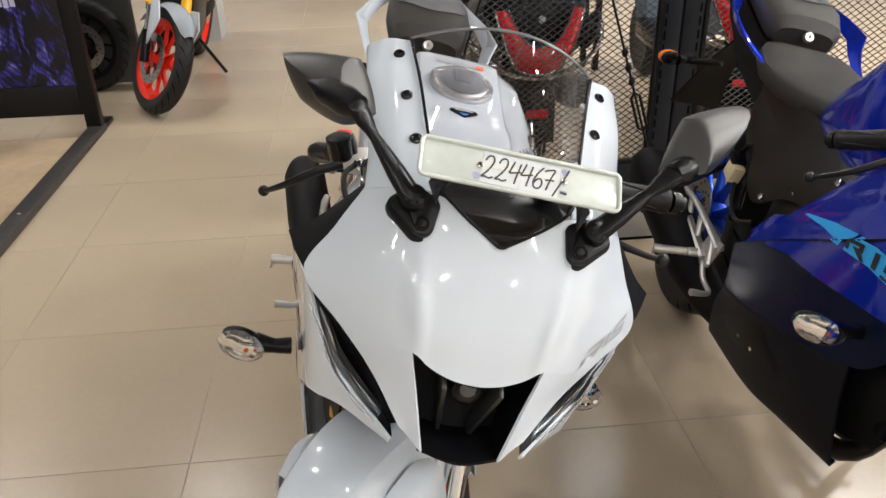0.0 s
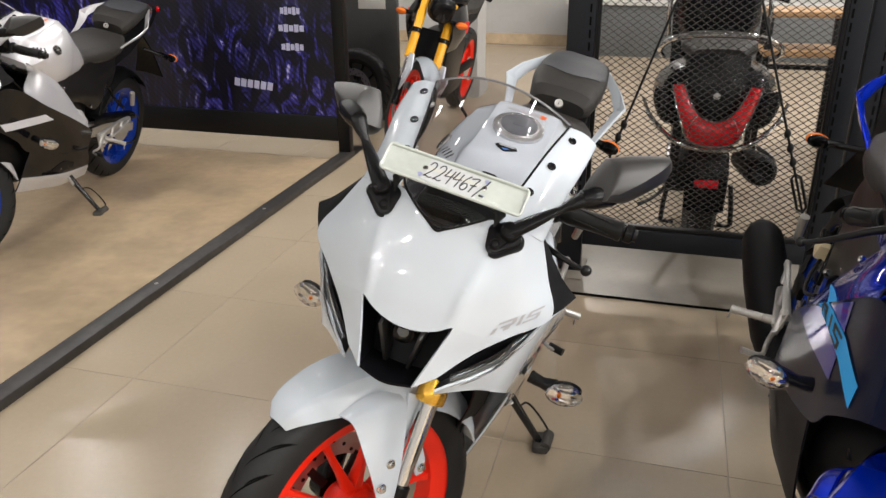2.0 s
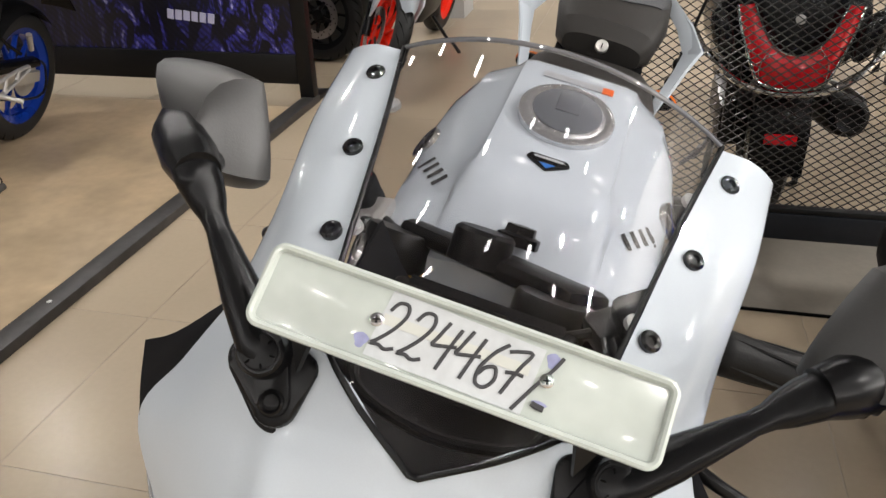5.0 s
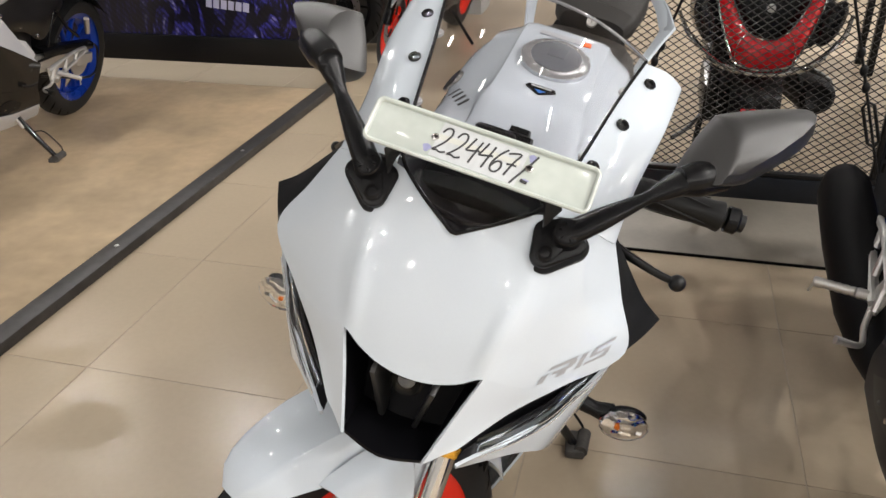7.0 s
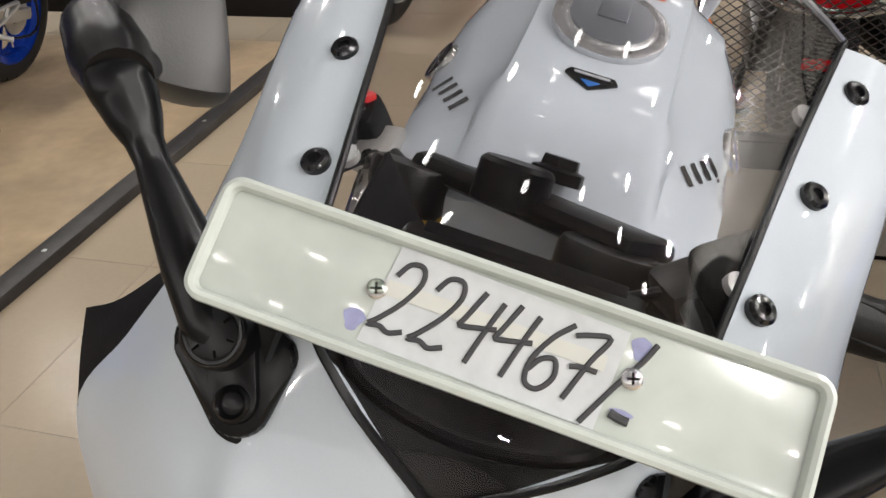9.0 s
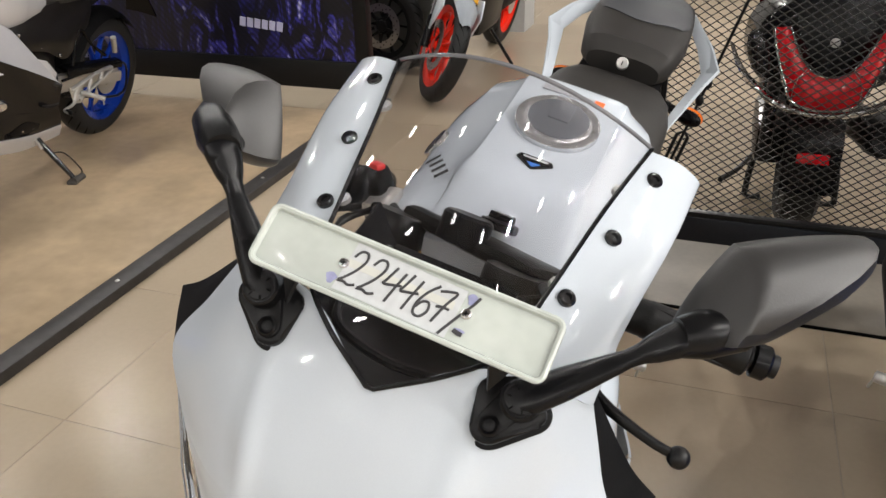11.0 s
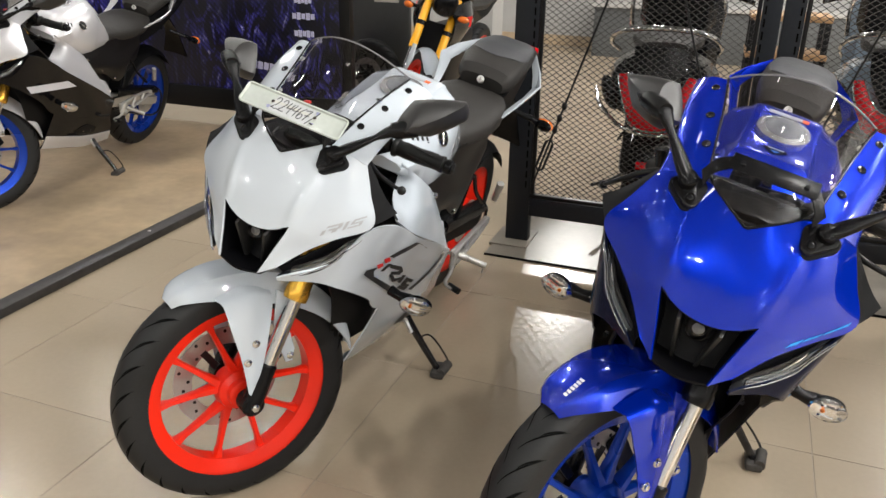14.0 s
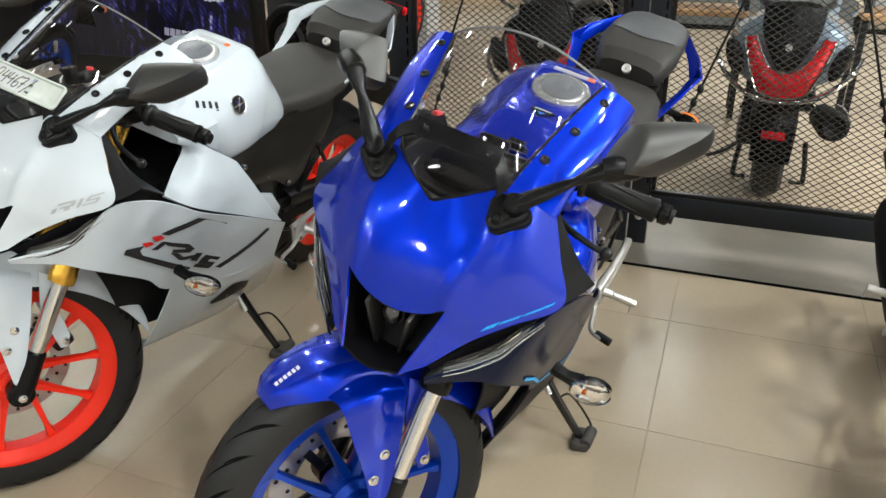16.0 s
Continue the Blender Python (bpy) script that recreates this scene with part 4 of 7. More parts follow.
        lampstrip = put("position_lamp", sheet([edge_hi, edge_lo], 0.003, 3, 3), "lampglass", "clear position lamp strip", slot)
        lampstrip.visible_shadow = False
        put("lamp_reflector", sheet([[tuple(V(q) + back) for q in half], [tuple(V(q) + back) for q in edge_lo]], 0.002, 3, 3), "striplamp", "grey stepped reflector", slot)
        put("lamp_base", sheet([[tuple(V(q) + back * 1.3) for q in edge_hi], [tuple(V(q) + back * 1.3) for q in half]], 0.002, 3, 3), "blackgloss", "", slot)
        for line, r in ((edge_lo, 0.0010), (half, 0.0006)):
            put("lamp_line", tube([V(q) + V((s * 0.001, -0.002, 0)) for q in line], r, 6, 3), "capring", "", slot)
        # matt panel behind the brow
        mp = put("matt_panel", sheet([[(s * 0.158, 0.119, 0.954), (s * 0.160, 0.123, 0.953), (s * 0.163, 0.128, 0.951)],
                                      [(s * 0.190, 0.109, 0.894), (s * 0.201, 0.119, 0.893), (s * 0.211, 0.132, 0.892)],
                                      [(s * 0.216, 0.092, 0.837), (s * 0.231, 0.116, 0.848), (s * 0.244, 0.141, 0.862)]], 0.006, 4, 5), "plasticmatt", "matt black side panel")
        put("panel_return", sheet([[(s * 0.162, 0.127, 0.949), (s * 0.158, 0.140, 0.940)], [(s * 0.209, 0.131, 0.889), (s * 0.196, 0.160, 0.875)], [(s * 0.238, 0.138, 0.862), (s * 0.208, 0.256, 0.788)]], 0.004, 3, 4), "plasticdark", "", mp)
        # side fairing
        T = [(0.084, -0.034, 0.700), (0.160, 0.048, 0.737), (0.209, 0.091, 0.818), (0.229, 0.175, 0.812), (0.232, 0.270, 0.765), (0.236, 0.362, 0.709), (0.214, 0.620, 0.578), (0.187, 0.846, 0.456)]
        B = [(0.083, -0.028, 0.690), (0.140, 0.034, 0.684), (0.172, 0.078, 0.664), (0.187, 0.140, 0.628), (0.190, 0.240, 0.562), (0.187, 0.330, 0.488), (0.203, 0.600, 0.407), (0.180, 0.820, 0.351)]
        U = [((a[0] + b[0]) / 2 + o, a[1] * 0.6 + b[1] * 0.4, a[2] * 0.6 + b[2] * 0.4) for a, b, o in zip(T, B, (0, 0.003, 0.004, 0.004, 0.003, 0.002, 0.002, 0.0))]
        rows = [[(s * p[0], p[1], p[2]) for p in r] for r in (T, U, B)]
        skin = sheet(rows, 0.004, 6, 8)
        tree = BVHTree.FromBMesh(skin)
        fair = put("side_fairing", skin, "fairing", "side fairing with cut-out and printed stripes")
        low = [[(0.187, 0.330, 0.490), (0.196, 0.470, 0.445), (0.204, 0.600, 0.408), (0.180, 0.820, 0.352)],
               [(0.170, 0.325, 0.415), (0.187, 0.470, 0.378), (0.190, 0.640, 0.338), (0.170, 0.850, 0.300)],
               [(0.150, 0.316, 0.340), (0.164, 0.475, 0.306), (0.164, 0.650, 0.268), (0.150, 0.870, 0.238)],
               [(0.132, 0.312, 0.288), (0.138, 0.478, 0.252), (0.137, 0.650, 0.212), (0.130, 0.885, 0.192)],
               [(0.108, 0.330, 0.283), (0.112, 0.482, 0.244), (0.112, 0.650, 0.205), (0.108, 0.885, 0.188)]]
        skin = sheet([[(s * p[0], p[1], p[2]) for p in r] for r in low], 0.004, 6, 6)
        under = BVHTree.FromBMesh(skin)
        belly = put("belly_fairing", skin, "belly", "lower belly fairing", fair)
        if "bellyedge" in mats:
            edge = [[V((s * (p[0] + 0.004), p[1], p[2])) for p in r] for r in low[1:4]]
            edge[0] = [p.lerp(q, 0.72) for p, q in zip(edge[0], edge[1])]
            put("belly_edge", sheet(edge, 0.004, 5, 5), "bellyedge", "silver lower edge of the belly fairing", belly)
        # the opening isn't cut: a dark sheet on the belly paints its shade
        upper = ((0.499, 0.350), (0.580, 0.374), (0.674, 0.336)) if s > 0 else ((0.500, 0.352), (0.610, 0.388), (0.780, 0.302))
        lower = ((0.515, 0.335), (0.573, 0.320), (0.680, 0.303)) if s > 0 else ((0.510, 0.335), (0.585, 0.310), (0.715, 0.280))
        grid = []
        for hi, lo in zip(smooth_path([(0, *q) for q in upper], 6), smooth_path([(0, *q) for q in lower], 6)):
            row = [under.ray_cast(V((s * 0.6, *hi.lerp(lo, k / 6).yz)), V((-s, 0, 0)))[0] for k in range(7)]
            if all(q is not None for q in row):
                grid.append([q + V((s * 0.002, 0, 0)) for q in row])
        if len(grid) > 3:
            bm = bmesh.new()
            add_rings(bm, grid, closed=False)
            put("opening_shade", bm, "plasticdark", "dark sheet for the shade in the fairing's opening", belly)
            mid_y, mid_z = sum(q[0] for q in upper + lower) / 6, sum(q[1] for q in upper + lower) / 6
            put("opening_bolt", lathe(V((s * 0.174, mid_y - 0.010, mid_z)), (s, 0, 0), [(0, 0.008), (0.012, 0.008), (0.014, 0.004)], 12), "chrome", "", belly)
            for dy, dz in ((0.045, 0.012), (-0.040, 0.012), (0.052, -0.012)):
                put("opening_bolt", lathe(V((s * 0.174, mid_y + dy, mid_z + dz)), (s, 0, 0), [(0, 0.005), (0.012, 0.005), (0.014, 0.002)], 10), "alloydark", "", belly)
        put("fairing_liner", sheet([[(s * 0.10, 0.12, 0.66), (s * 0.12, 0.30, 0.62), (s * 0.12, 0.45, 0.55)], [(s * 0.13, 0.16, 0.58), (s * 0.145, 0.32, 0.48), (s * 0.13, 0.45, 0.42)], [(s * 0.10, 0.28, 0.36), (s * 0.11, 0.36, 0.33), (s * 0.11, 0.48, 0.30)]], 0.004, 4, 4), "plasticmatt", "", fair)
        # cover between tank and fairing
        skin = sheet([[(s * 0.138, 0.378, 0.868), (s * 0.156, 0.462, 0.816), (s * 0.162, 0.540, 0.768), (s * 0.160, 0.590, 0.736)],
                      [(s * 0.116, 0.425, 0.806), (s * 0.168, 0.446, 0.790), (s * 0.174, 0.552, 0.728), (s * 0.168, 0.635, 0.684)],
                      [(s * 0.140, 0.365, 0.778), (s * 0.196, 0.402, 0.757), (s * 0.188, 0.580, 0.672), (s * 0.177, 0.708, 0.598)],
                      [(s * 0.208, 0.252, 0.786), (s * 0.218, 0.362, 0.714), (s * 0.202, 0.620, 0.578), (s * 0.179, 0.838, 0.460)]], 0.004, 6, 6)
        cover_tree = BVHTree.FromBMesh(skin)
        put("side_cover", skin, "cover", "side cover below the tank")
        put("cover_tab", prism([(0.735, 0.585), (0.800, 0.560), (0.862, 0.490), (0.850, 0.462), (0.760, 0.500)], 0.004, Matrix(((0, 0, s, s * 0.150), (1, 0, 0, 0), (0, 1, 0, 0), (0, 0, 0, 1))), 0.002), "cover", "", fair)
        turn_signal(bike, s, (s * 0.285, 0.302, 0.562), mats)
        # printed bars on the fairing
        for nm, mat, quad in (mats["decals_left"] if s > 0 and mats["decals_left"] else mats["decals"]):
            grid, fine = [], (24 if nm == "painted_panel" else 12)
            for a in range(fine + 1):
                row = []
                for b in range(fine // 2 + 1):
                    p = V(quad[0]).lerp(V(quad[1]), a / fine).lerp(V(quad[3]).lerp(V(quad[2]), a / fine), 2 * b / fine)
                    found = [q for q in (t_.ray_cast(V((s * 0.6, p.x, p.y)), V((-s, 0, 0))) for t_ in (tree, cover_tree)) if q[0] is not None]
                    at = min(found, key=lambda q: q[3])[0] if found else None
                    row.append((at + V((s * {"painted_panel": 0.0014, "printed_mark": 0.0038}.get(nm, 0.0024), 0, 0))) if at is not None else None)
                grid.append(row)
            full = [r for r in grid if all(q is not None for q in r)]
            if len(full) > 3:
                bm = bmesh.new()
                add_rings(bm, full, closed=False)
                put(nm, bm, mat, "", fair, smooth=False)
    # printed blocks on the left brow
    n_ = V((0.55, -0.80, 0.20)).normalized()
    if mats["browmark"] == "markcyan":
        o, e, up_ = V((0.126, 0.018, 0.786)), V((0.080, 0.060, 0.050)), V((-0.1, 0.1, 0.6)).normalized() * 0.0055
        blocks = [(x, x + 0.055, 0.0, 1.0) for x in (0.0, 0.065, 0.13)] + [(x, x + 0.036, 0.1, 0.75) for x in [0.24 + 0.047 * k for k in range(16)] if not 0.5 < x < 0.54]
    else:
        o, e, up_ = V((0.134, 0.024, 0.804)), V((0.066, 0.052, 0.034)), V((-0.1, 0.1, 0.6)).normalized() * 0.017
        blocks = [(-0.02, 0.07, 0.0, 0.55), (0.05, 0.42, 0.78, 1.0), (0.34, 0.44, 0.48, 0.80), (0.14, 0.42, 0.34, 0.54), (0.24, 0.36, 0.0, 0.36), (0.50, 0.58, 0.0, 0.95), (0.68, 1.0, 0.78, 0.98), (0.66, 0.74, 0.5, 0.8), (0.66, 0.96, 0.40, 0.56), (0.88, 0.96, 0.14, 0.42), (0.62, 0.94, 0.0, 0.18)]
    for x0, x1, h0, h1 in blocks:
        rows = []
        for a in range(4):
            row = []
            for h in (h0, h1):
                p = o + e * (x0 + (x1 - x0) * a / 3 + 0.10 * h) + up_ * h
                at = min([q for q in (brow_trees[1].ray_cast(p + n_ * 0.05, -n_), cowl_tree.ray_cast(p + n_ * 0.05, -n_)) if q[0] is not None], key=lambda q: q[3], default=(None,))[0]
                row.append((at if at is not None else p) + n_ * 0.0008)
            rows.append(row)
        bm = bmesh.new()
        add_rings(bm, rows, closed=False)
        put("model_mark", bm, mats["browmark"], "", cowl, smooth=False)

    # -- windscreen
    cen = smooth_path([(0, 0.043, 0.937), (0, 0.068, 0.971), (0, 0.108, 1.015), (0, 0.160, 1.060), (0, 0.215, 1.102), (0, 0.268, 1.138)], 5)
    edg = smooth_path([(0.003, 0.043, 0.937), (0.052, 0.062, 0.963), (0.084, 0.090, 0.983), (0.097, 0.150, 1.012), (0.113, 0.240, 1.056), (0.130, 0.318, 1.090)], 5)
    rows = []
    for a, b in zip(cen, edg):
        rows.append([V((b.x * u, a.y + (b.y - a.y) * u * u, a.z + (b.z - a.z) * u * u)) for u in [-1 + k / 8 for k in range(17)]])
    bm = bmesh.new()
    add_rings(bm, rows, closed=False)
    bmesh.ops.recalc_face_normals(bm, faces=bm.faces)
    bmesh.ops.solidify(bm, geom=bm.faces[:], thickness=0.0028)
    ws = put("windscreen", bm, "screen", "lightly smoked clear windscreen")
    ws.visible_shadow = False
    outline = [r[0] for r in rows[::-1]] + [r[-1] for r in rows]
    put("edge_trim", tube([p + V((0, -0.001, 0.001)) for p in outline], 0.0022, 8, 0), "plastic", "", ws)
    put("top_edge", tube([p + V((0, 0, 0.0005)) for p in rows[-1]], 0.0021, 8, 0), "screenedge", "", ws)
    # instrument and inner tray
    tray = put("inner_tray", sheet([[(-0.115, 0.30, 0.940), (-0.07, 0.28, 0.900), (0, 0.26, 0.885), (0.07, 0.28, 0.900), (0.115, 0.30, 0.940)],
                                    [(-0.105, 0.20, 0.940), (-0.06, 0.17, 0.905), (0, 0.15, 0.890), (0.06, 0.17, 0.905), (0.105, 0.20, 0.940)],
                                    [(-0.09, 0.11, 0.95), (-0.05, 0.085, 0.91), (0, 0.07, 0.895), (0.05, 0.085, 0.91), (0.09, 0.11, 0.95)],
                                    [(-0.07, 0.085, 0.93), (-0.04, 0.06, 0.905), (0, 0.05, 0.89), (0.04, 0.06, 0.905), (0.07, 0.085, 0.93)]], 0.004, 4, 4), "plasticdark", "black inner tray behind the windscreen")
    inst = put("instrument", box((0, 0.205, 0.918), (0.160, 0.026, 0.070), Euler((radians(-68), 0, 0)).to_matrix(), 0.009), "plastic", "black digital instrument")
    put("display", box((0, 0.211, 0.932), (0.130, 0.004, 0.050), Euler((radians(-68), 0, 0)).to_matrix(), 0.001), "plasticdark", "dark display", inst)
    put("meter_bracket", tube([(-0.075, 0.150, 0.935), (-0.060, 0.105, 0.930), (0, 0.090, 0.926), (0.060, 0.105, 0.930), (0.075, 0.150, 0.935)], 0.0045, 8), "plasticdark", "", inst)
    brk = put("plate_bracket", box((0.006, 0.0695, 1.0229), (0.136, 0.0035, 0.030), Euler((radians(-47), 0, 0)).to_matrix(), 0.001), "plastic", "black flat bar between the mirror feet")
    for s in (1, -1):
        put("bracket_stay", sheet([[(s * 0.060 + 0.006, 0.078, 1.031), (s * 0.062 + 0.006, 0.062, 1.014)], [(s * 0.082, 0.074, 1.016), (s * 0.080, 0.058, 0.996)], [(s * 0.098, 0.066, 0.992), (s * 0.086, 0.054, 0.972)]], 0.003, 3, 4), "plastic", "", brk)
        put("bracket_screw", lathe(V((s * 0.050 + 0.006, 0.068, 1.024)), (0, -0.68, 0.73), [(0, 0.004), (0.003, 0.004), (0.004, 0.002)], 12), "blackgloss", "", brk)
    for s in (1, -1):
        for f, y, z in ((0.104, 0.165, 1.016), (0.122, 0.268, 1.066)):
            put("screen_clip", lathe(V((s * f * 0.96, y, z - 0.004)), (s * -0.3, 0.3, -0.9), [(0, 0.007), (0.004, 0.007), (0.006, 0.004)], 12), "alloy", "", ws)

    # -- mirrors
    mirror_unit(bike, 1, mats, (0.202, 0.112, 1.044), ((0.193, 0.128, 1.036), (0.213, 0.160, 1.104), (0.303, 0.214, 1.123), (0.308, 0.234, 1.082), (0.252, 0.186, 1.033)), (0.262, 0.150, 1.062))
    mirror_unit(bike, -1, mats, (-0.192, 0.114, 1.046), RIGHT_SHELL, (-0.250, 0.172, 1.046))

    # -- tank
    secs = []
    for y, zt, x1, z1, x2, z2, zb in ((0.385, 0.868, 0.095, 0.862, 0.135, 0.850, 0.835), (0.430, 0.913, 0.089, 0.890, 0.148, 0.855, 0.812), (0.468, 0.940, 0.092, 0.905, 0.152, 0.862, 0.800),
                                      (0.520, 0.948, 0.118, 0.908, 0.156, 0.868, 0.768), (0.580, 0.960, 0.146, 0.902, 0.160, 0.860, 0.738), (0.640, 0.976, 0.148, 0.916, 0.160, 0.862, 0.735),
                                      (0.690, 0.989, 0.142, 0.925, 0.155, 0.858, 0.735), (0.725, 0.986, 0.134, 0.918, 0.148, 0.850, 0.735), (0.765, 0.955, 0.124, 0.895, 0.140, 0.838, 0.735),
                                      (0.820, 0.890, 0.112, 0.858, 0.128, 0.812, 0.735), (0.870, 0.828, 0.102, 0.805, 0.114, 0.780, 0.735), (0.895, 0.788, 0.090, 0.770, 0.100, 0.755, 0.735)):
        h, d = zt - zb, min(1, (zt - zb) / 0.15)
        half = [(0, zt), (0.060, zt - 0.001), (0.074, zt - 0.004), (0.082, zt - 0.013 * d), (0.082 + (x1 - 0.082) * 0.58, (zt - 0.013 * d) * 0.42 + z1 * 0.58 + 0.017 * max(0, 1 - abs(y - 0.665) / 0.16) ** 0.7), (x1, z1), ((x1 + x2) / 2 + 0.004, (z1 + z2) / 2 + 0.004), (x2, z2), (x2, z2 * 0.6 + zb * 0.4), (0.96 * x2, zb + 0.10 * h), (0.86 * x2, zb)]
        secs.append([V((x, y, z)) for x, z in half] + [V((-x, y, z)) for x, z in half[:0:-1]])
    g = [smooth_path([r[i] for r in secs], 4) for i in range(len(secs[0]))]
    skin = rings_bm([[c[j] for c in g] for j in range(len(g[0]))])
    bmesh.ops.recalc_face_normals(skin, faces=skin.faces)
    shell = BVHTree.FromBMesh(skin)
    tank = put("fuel_tank", skin, "tank", "glossy fuel tank")
    capn = V((0, -0.26, 1)).normalized()
    cap = put("filler_cap", lathe(V((0, 0.604, 0.966)), capn, [(0, 0.058), (0.008, 0.058), (0.0095, 0.055), (0.0085, 0.047), (0.0105, 0.045), (0.0115, 0.040), (0.0115, 0.002)], 36), "capring", "round filler cap with key flap", tank)
    put("cap_lid", lathe(V((0, 0.604, 0.966)) + capn * 0.0085, capn, [(0, 0.042), (0.0042, 0.042), (0.0052, 0.039), (0.0050, 0.002)], 30), "caplid", "grey lid", cap)
    put("key_flap", box(V((0, 0.604, 0.966)) + capn * 0.0132 + V((0, 0.013, 0.0034)), (0.030, 0.040, 0.004), Euler((0.254, 0, 0)).to_matrix(), 0.002), "caplid", "", cap)
    for k in range(6):
        a = 2 * math.pi * k / 6
        put("cap_screw", lathe(V((0.051 * math.cos(a), 0.604, 0.966)) + capn * 0.0078 + V((0, 0.968, 0.252)) * 0.051 * math.sin(a), capn, [(0, 0.003), (0.0022, 0.003), (0.0026, 0.002)], 8), "chrome", "", cap)
    bt = basis(V((0, 0.508, 0.9462)), (1, 0, 0), (0, 1, 0.17))
    badge = put("tank_badge", prism([(-0.021, 0.012), (0.021, 0.012), (0.025, 0.004), (0, -0.016), (-0.025, 0.004)], 0.003, bt, 0.0006), "blackgloss", "small black and blue tank badge", tank)
    put("badge_fill", prism([(-0.009, -0.003), (0.009, -0.003), (0, -0.012)], 0.0036, bt), "badgeblue", "", badge)
    put("badge_line", prism([(-0.017, 0.0085), (0.017, 0.0085), (0.016, 0.0050), (-0.016, 0.0050)], 0.0036, bt), "badgegrey", "", badge)
    st = basis(V((0, 0.678, 0.9865)), (1, 0, 0), (0, 1, 0.26))
    put("warning_label", prism([(-0.045, -0.006), (0.030, -0.006), (0.030, 0.006), (-0.045, 0.006)], 0.0015, st), "badgegrey", "", tank)
    put("warning_label", prism([(0.031, -0.006), (0.045, -0.006), (0.045, 0.006), (0.031, 0.006)], 0.0015, st), "orange", "", tank)
    for s in (1, -1):
        at, n_ = shell.find_nearest(V((s * 0.156, 0.580, 0.893)))[:2]
        em = put("tank_emblem", lathe(at - n_ * 0.003, n_, [(0, 0.0235), (0.0055, 0.0235), (0.007, 0.022), (0.0062, 0.019), (0.0062, 0.002)], 30), "chrome", "round dark emblem with chrome ring", tank)
        put("emblem_field", lathe(at + n_ * 0.0028, n_, [(0, 0.0190), (0.0012, 0.0190), (0.0012, 0.002)], 30), "blackgloss", "", em)
        u, w_ = axis_frame(n_)
        for k in range(3):
            a = math.pi * k / 3 + 0.2
            d = u * math.cos(a) + w_ * math.sin(a)
            put("emblem_bar", cyl(at + n_ * 0.0040 - d * 0.0175, at + n_ * 0.0040 + d * 0.0175, 0.0015, n=6), "chrome", "", em)
        for k in range(4):
            rows = []
            for a in range(4):
                row = []
                for b in (0, 1):
                    q = shell.find_nearest(V((s * (0.094 + 0.0088 * k + 0.004 * b + 0.012 * (1 - a / 3)), 0.486 + 0.0125 * k + 0.006 * b - 0.010 * (1 - a / 3), 0.884 + 0.014 * a / 3)))
                    row.append(q[0] + q[1] * 0.0008)
                rows.append(row)
            bm = bmesh.new()
            add_rings(bm, rows, closed=False)
            put("tank_vent", bm, mats["ventkey"], "", tank, smooth=False)

    # -- seats and tail
    bm = bmesh.new()
    sections(bm, [(V((0, 0.800, 0.775)), 0.085, 0.030, 0), (V((0, 0.850, 0.782)), 0.100, 0.036, 0), (V((0, 0.960, 0.778)), 0.125, 0.040, 0), (V((0, 1.080, 0.782)), 0.142, 0.042, 0), (V((0, 1.180, 0.795)), 0.140, 0.042, 0.1), (V((0, 1.250, 0.815)), 0.125, 0.036, 0.2), (V((0, 1.29, 0.83)), 0.10, 0.02, 0.2)], 24, 3.2)
    put("rider_seat", bm, "seat", "dark grey vinyl rider seat")
    bm = bmesh.new()
    sections(bm, [(V((0, 1.300, 0.862)), 0.080, 0.030, 0.35), (V((0, 1.318, 0.878)), 0.100, 0.046, 0.3), (V((0, 1.380, 0.910)), 0.114, 0.046, 0.22), (V((0, 1.470, 0.935)), 0.110, 0.040, 0.15), (V((0, 1.570, 0.945)), 0.100, 0.034, 0.05), (V((0, 1.640, 0.940)), 0.070, 0.022, 0)], 24, 3.0)
    bmesh.ops.recalc_face_normals(bm, faces=bm.faces)
    pad = BVHTree.FromBMesh(bm)
    pil = put("pillion_seat", bm, "seat", "raised dark grey pillion seat with a lock")
    cover = []
    for y, w in ((1.392, 0.090), (1.430, 0.104), (1.480, 0.102), (1.540, 0.092), (1.590, 0.074), (1.622, 0.050)):
        cover.append([pad.ray_cast(V((w * u, y - 0.030 * (1 - u * u), 1.2)), V((0, 0, -1)))[0] + V((0, 0, 0.003 if abs(u) < 1 else -0.001)) for u in (-1, -0.94, -0.6, -0.3, 0, 0.3, 0.6, 0.94, 1)])
    put("pillion_cover", sheet(cover, 0.002, 2, 3), "cushion", "lighter grey cushion top", pil)
    lk = put("seat_lock", lathe(V((0, 1.285, 0.874)), (0, -0.85, 0.45), [(0, 0.013), (0.010, 0.013), (0.012, 0.011), (0.011, 0.007)], 20), "alloy", "bright metal seat lock", pil)
    put("key_slot", box(V((0, 1.2745, 0.8797)), (0.0018, 0.004, 0.009), Euler((radians(-62), 0, 0)).to_matrix()), "black", "", lk)
    for s in (1, -1):
        outer = [[(s * 0.118, 1.100, 0.770), (s * 0.150, 1.250, 0.820), (s * 0.164, 1.318, 0.842), (s * 0.180, 1.352, 0.872), (s * 0.160, 1.420, 0.896), (s * 0.110, 1.560, 0.920), (s * 0.045, 1.700, 0.935)],
                 [(s * 0.120, 1.100, 0.780), (s * 0.157, 1.254, 0.833), (s * 0.176, 1.318, 0.868), (s * 0.195, 1.357, 0.902), (s * 0.165, 1.425, 0.930), (s * 0.105, 1.545, 0.956), (s * 0.060, 1.610, 0.966)]]
        tp = put("tail_panel", sheet(outer, 0.006, 1, 2), "tail", "flared tail panel beside the pillion seat")
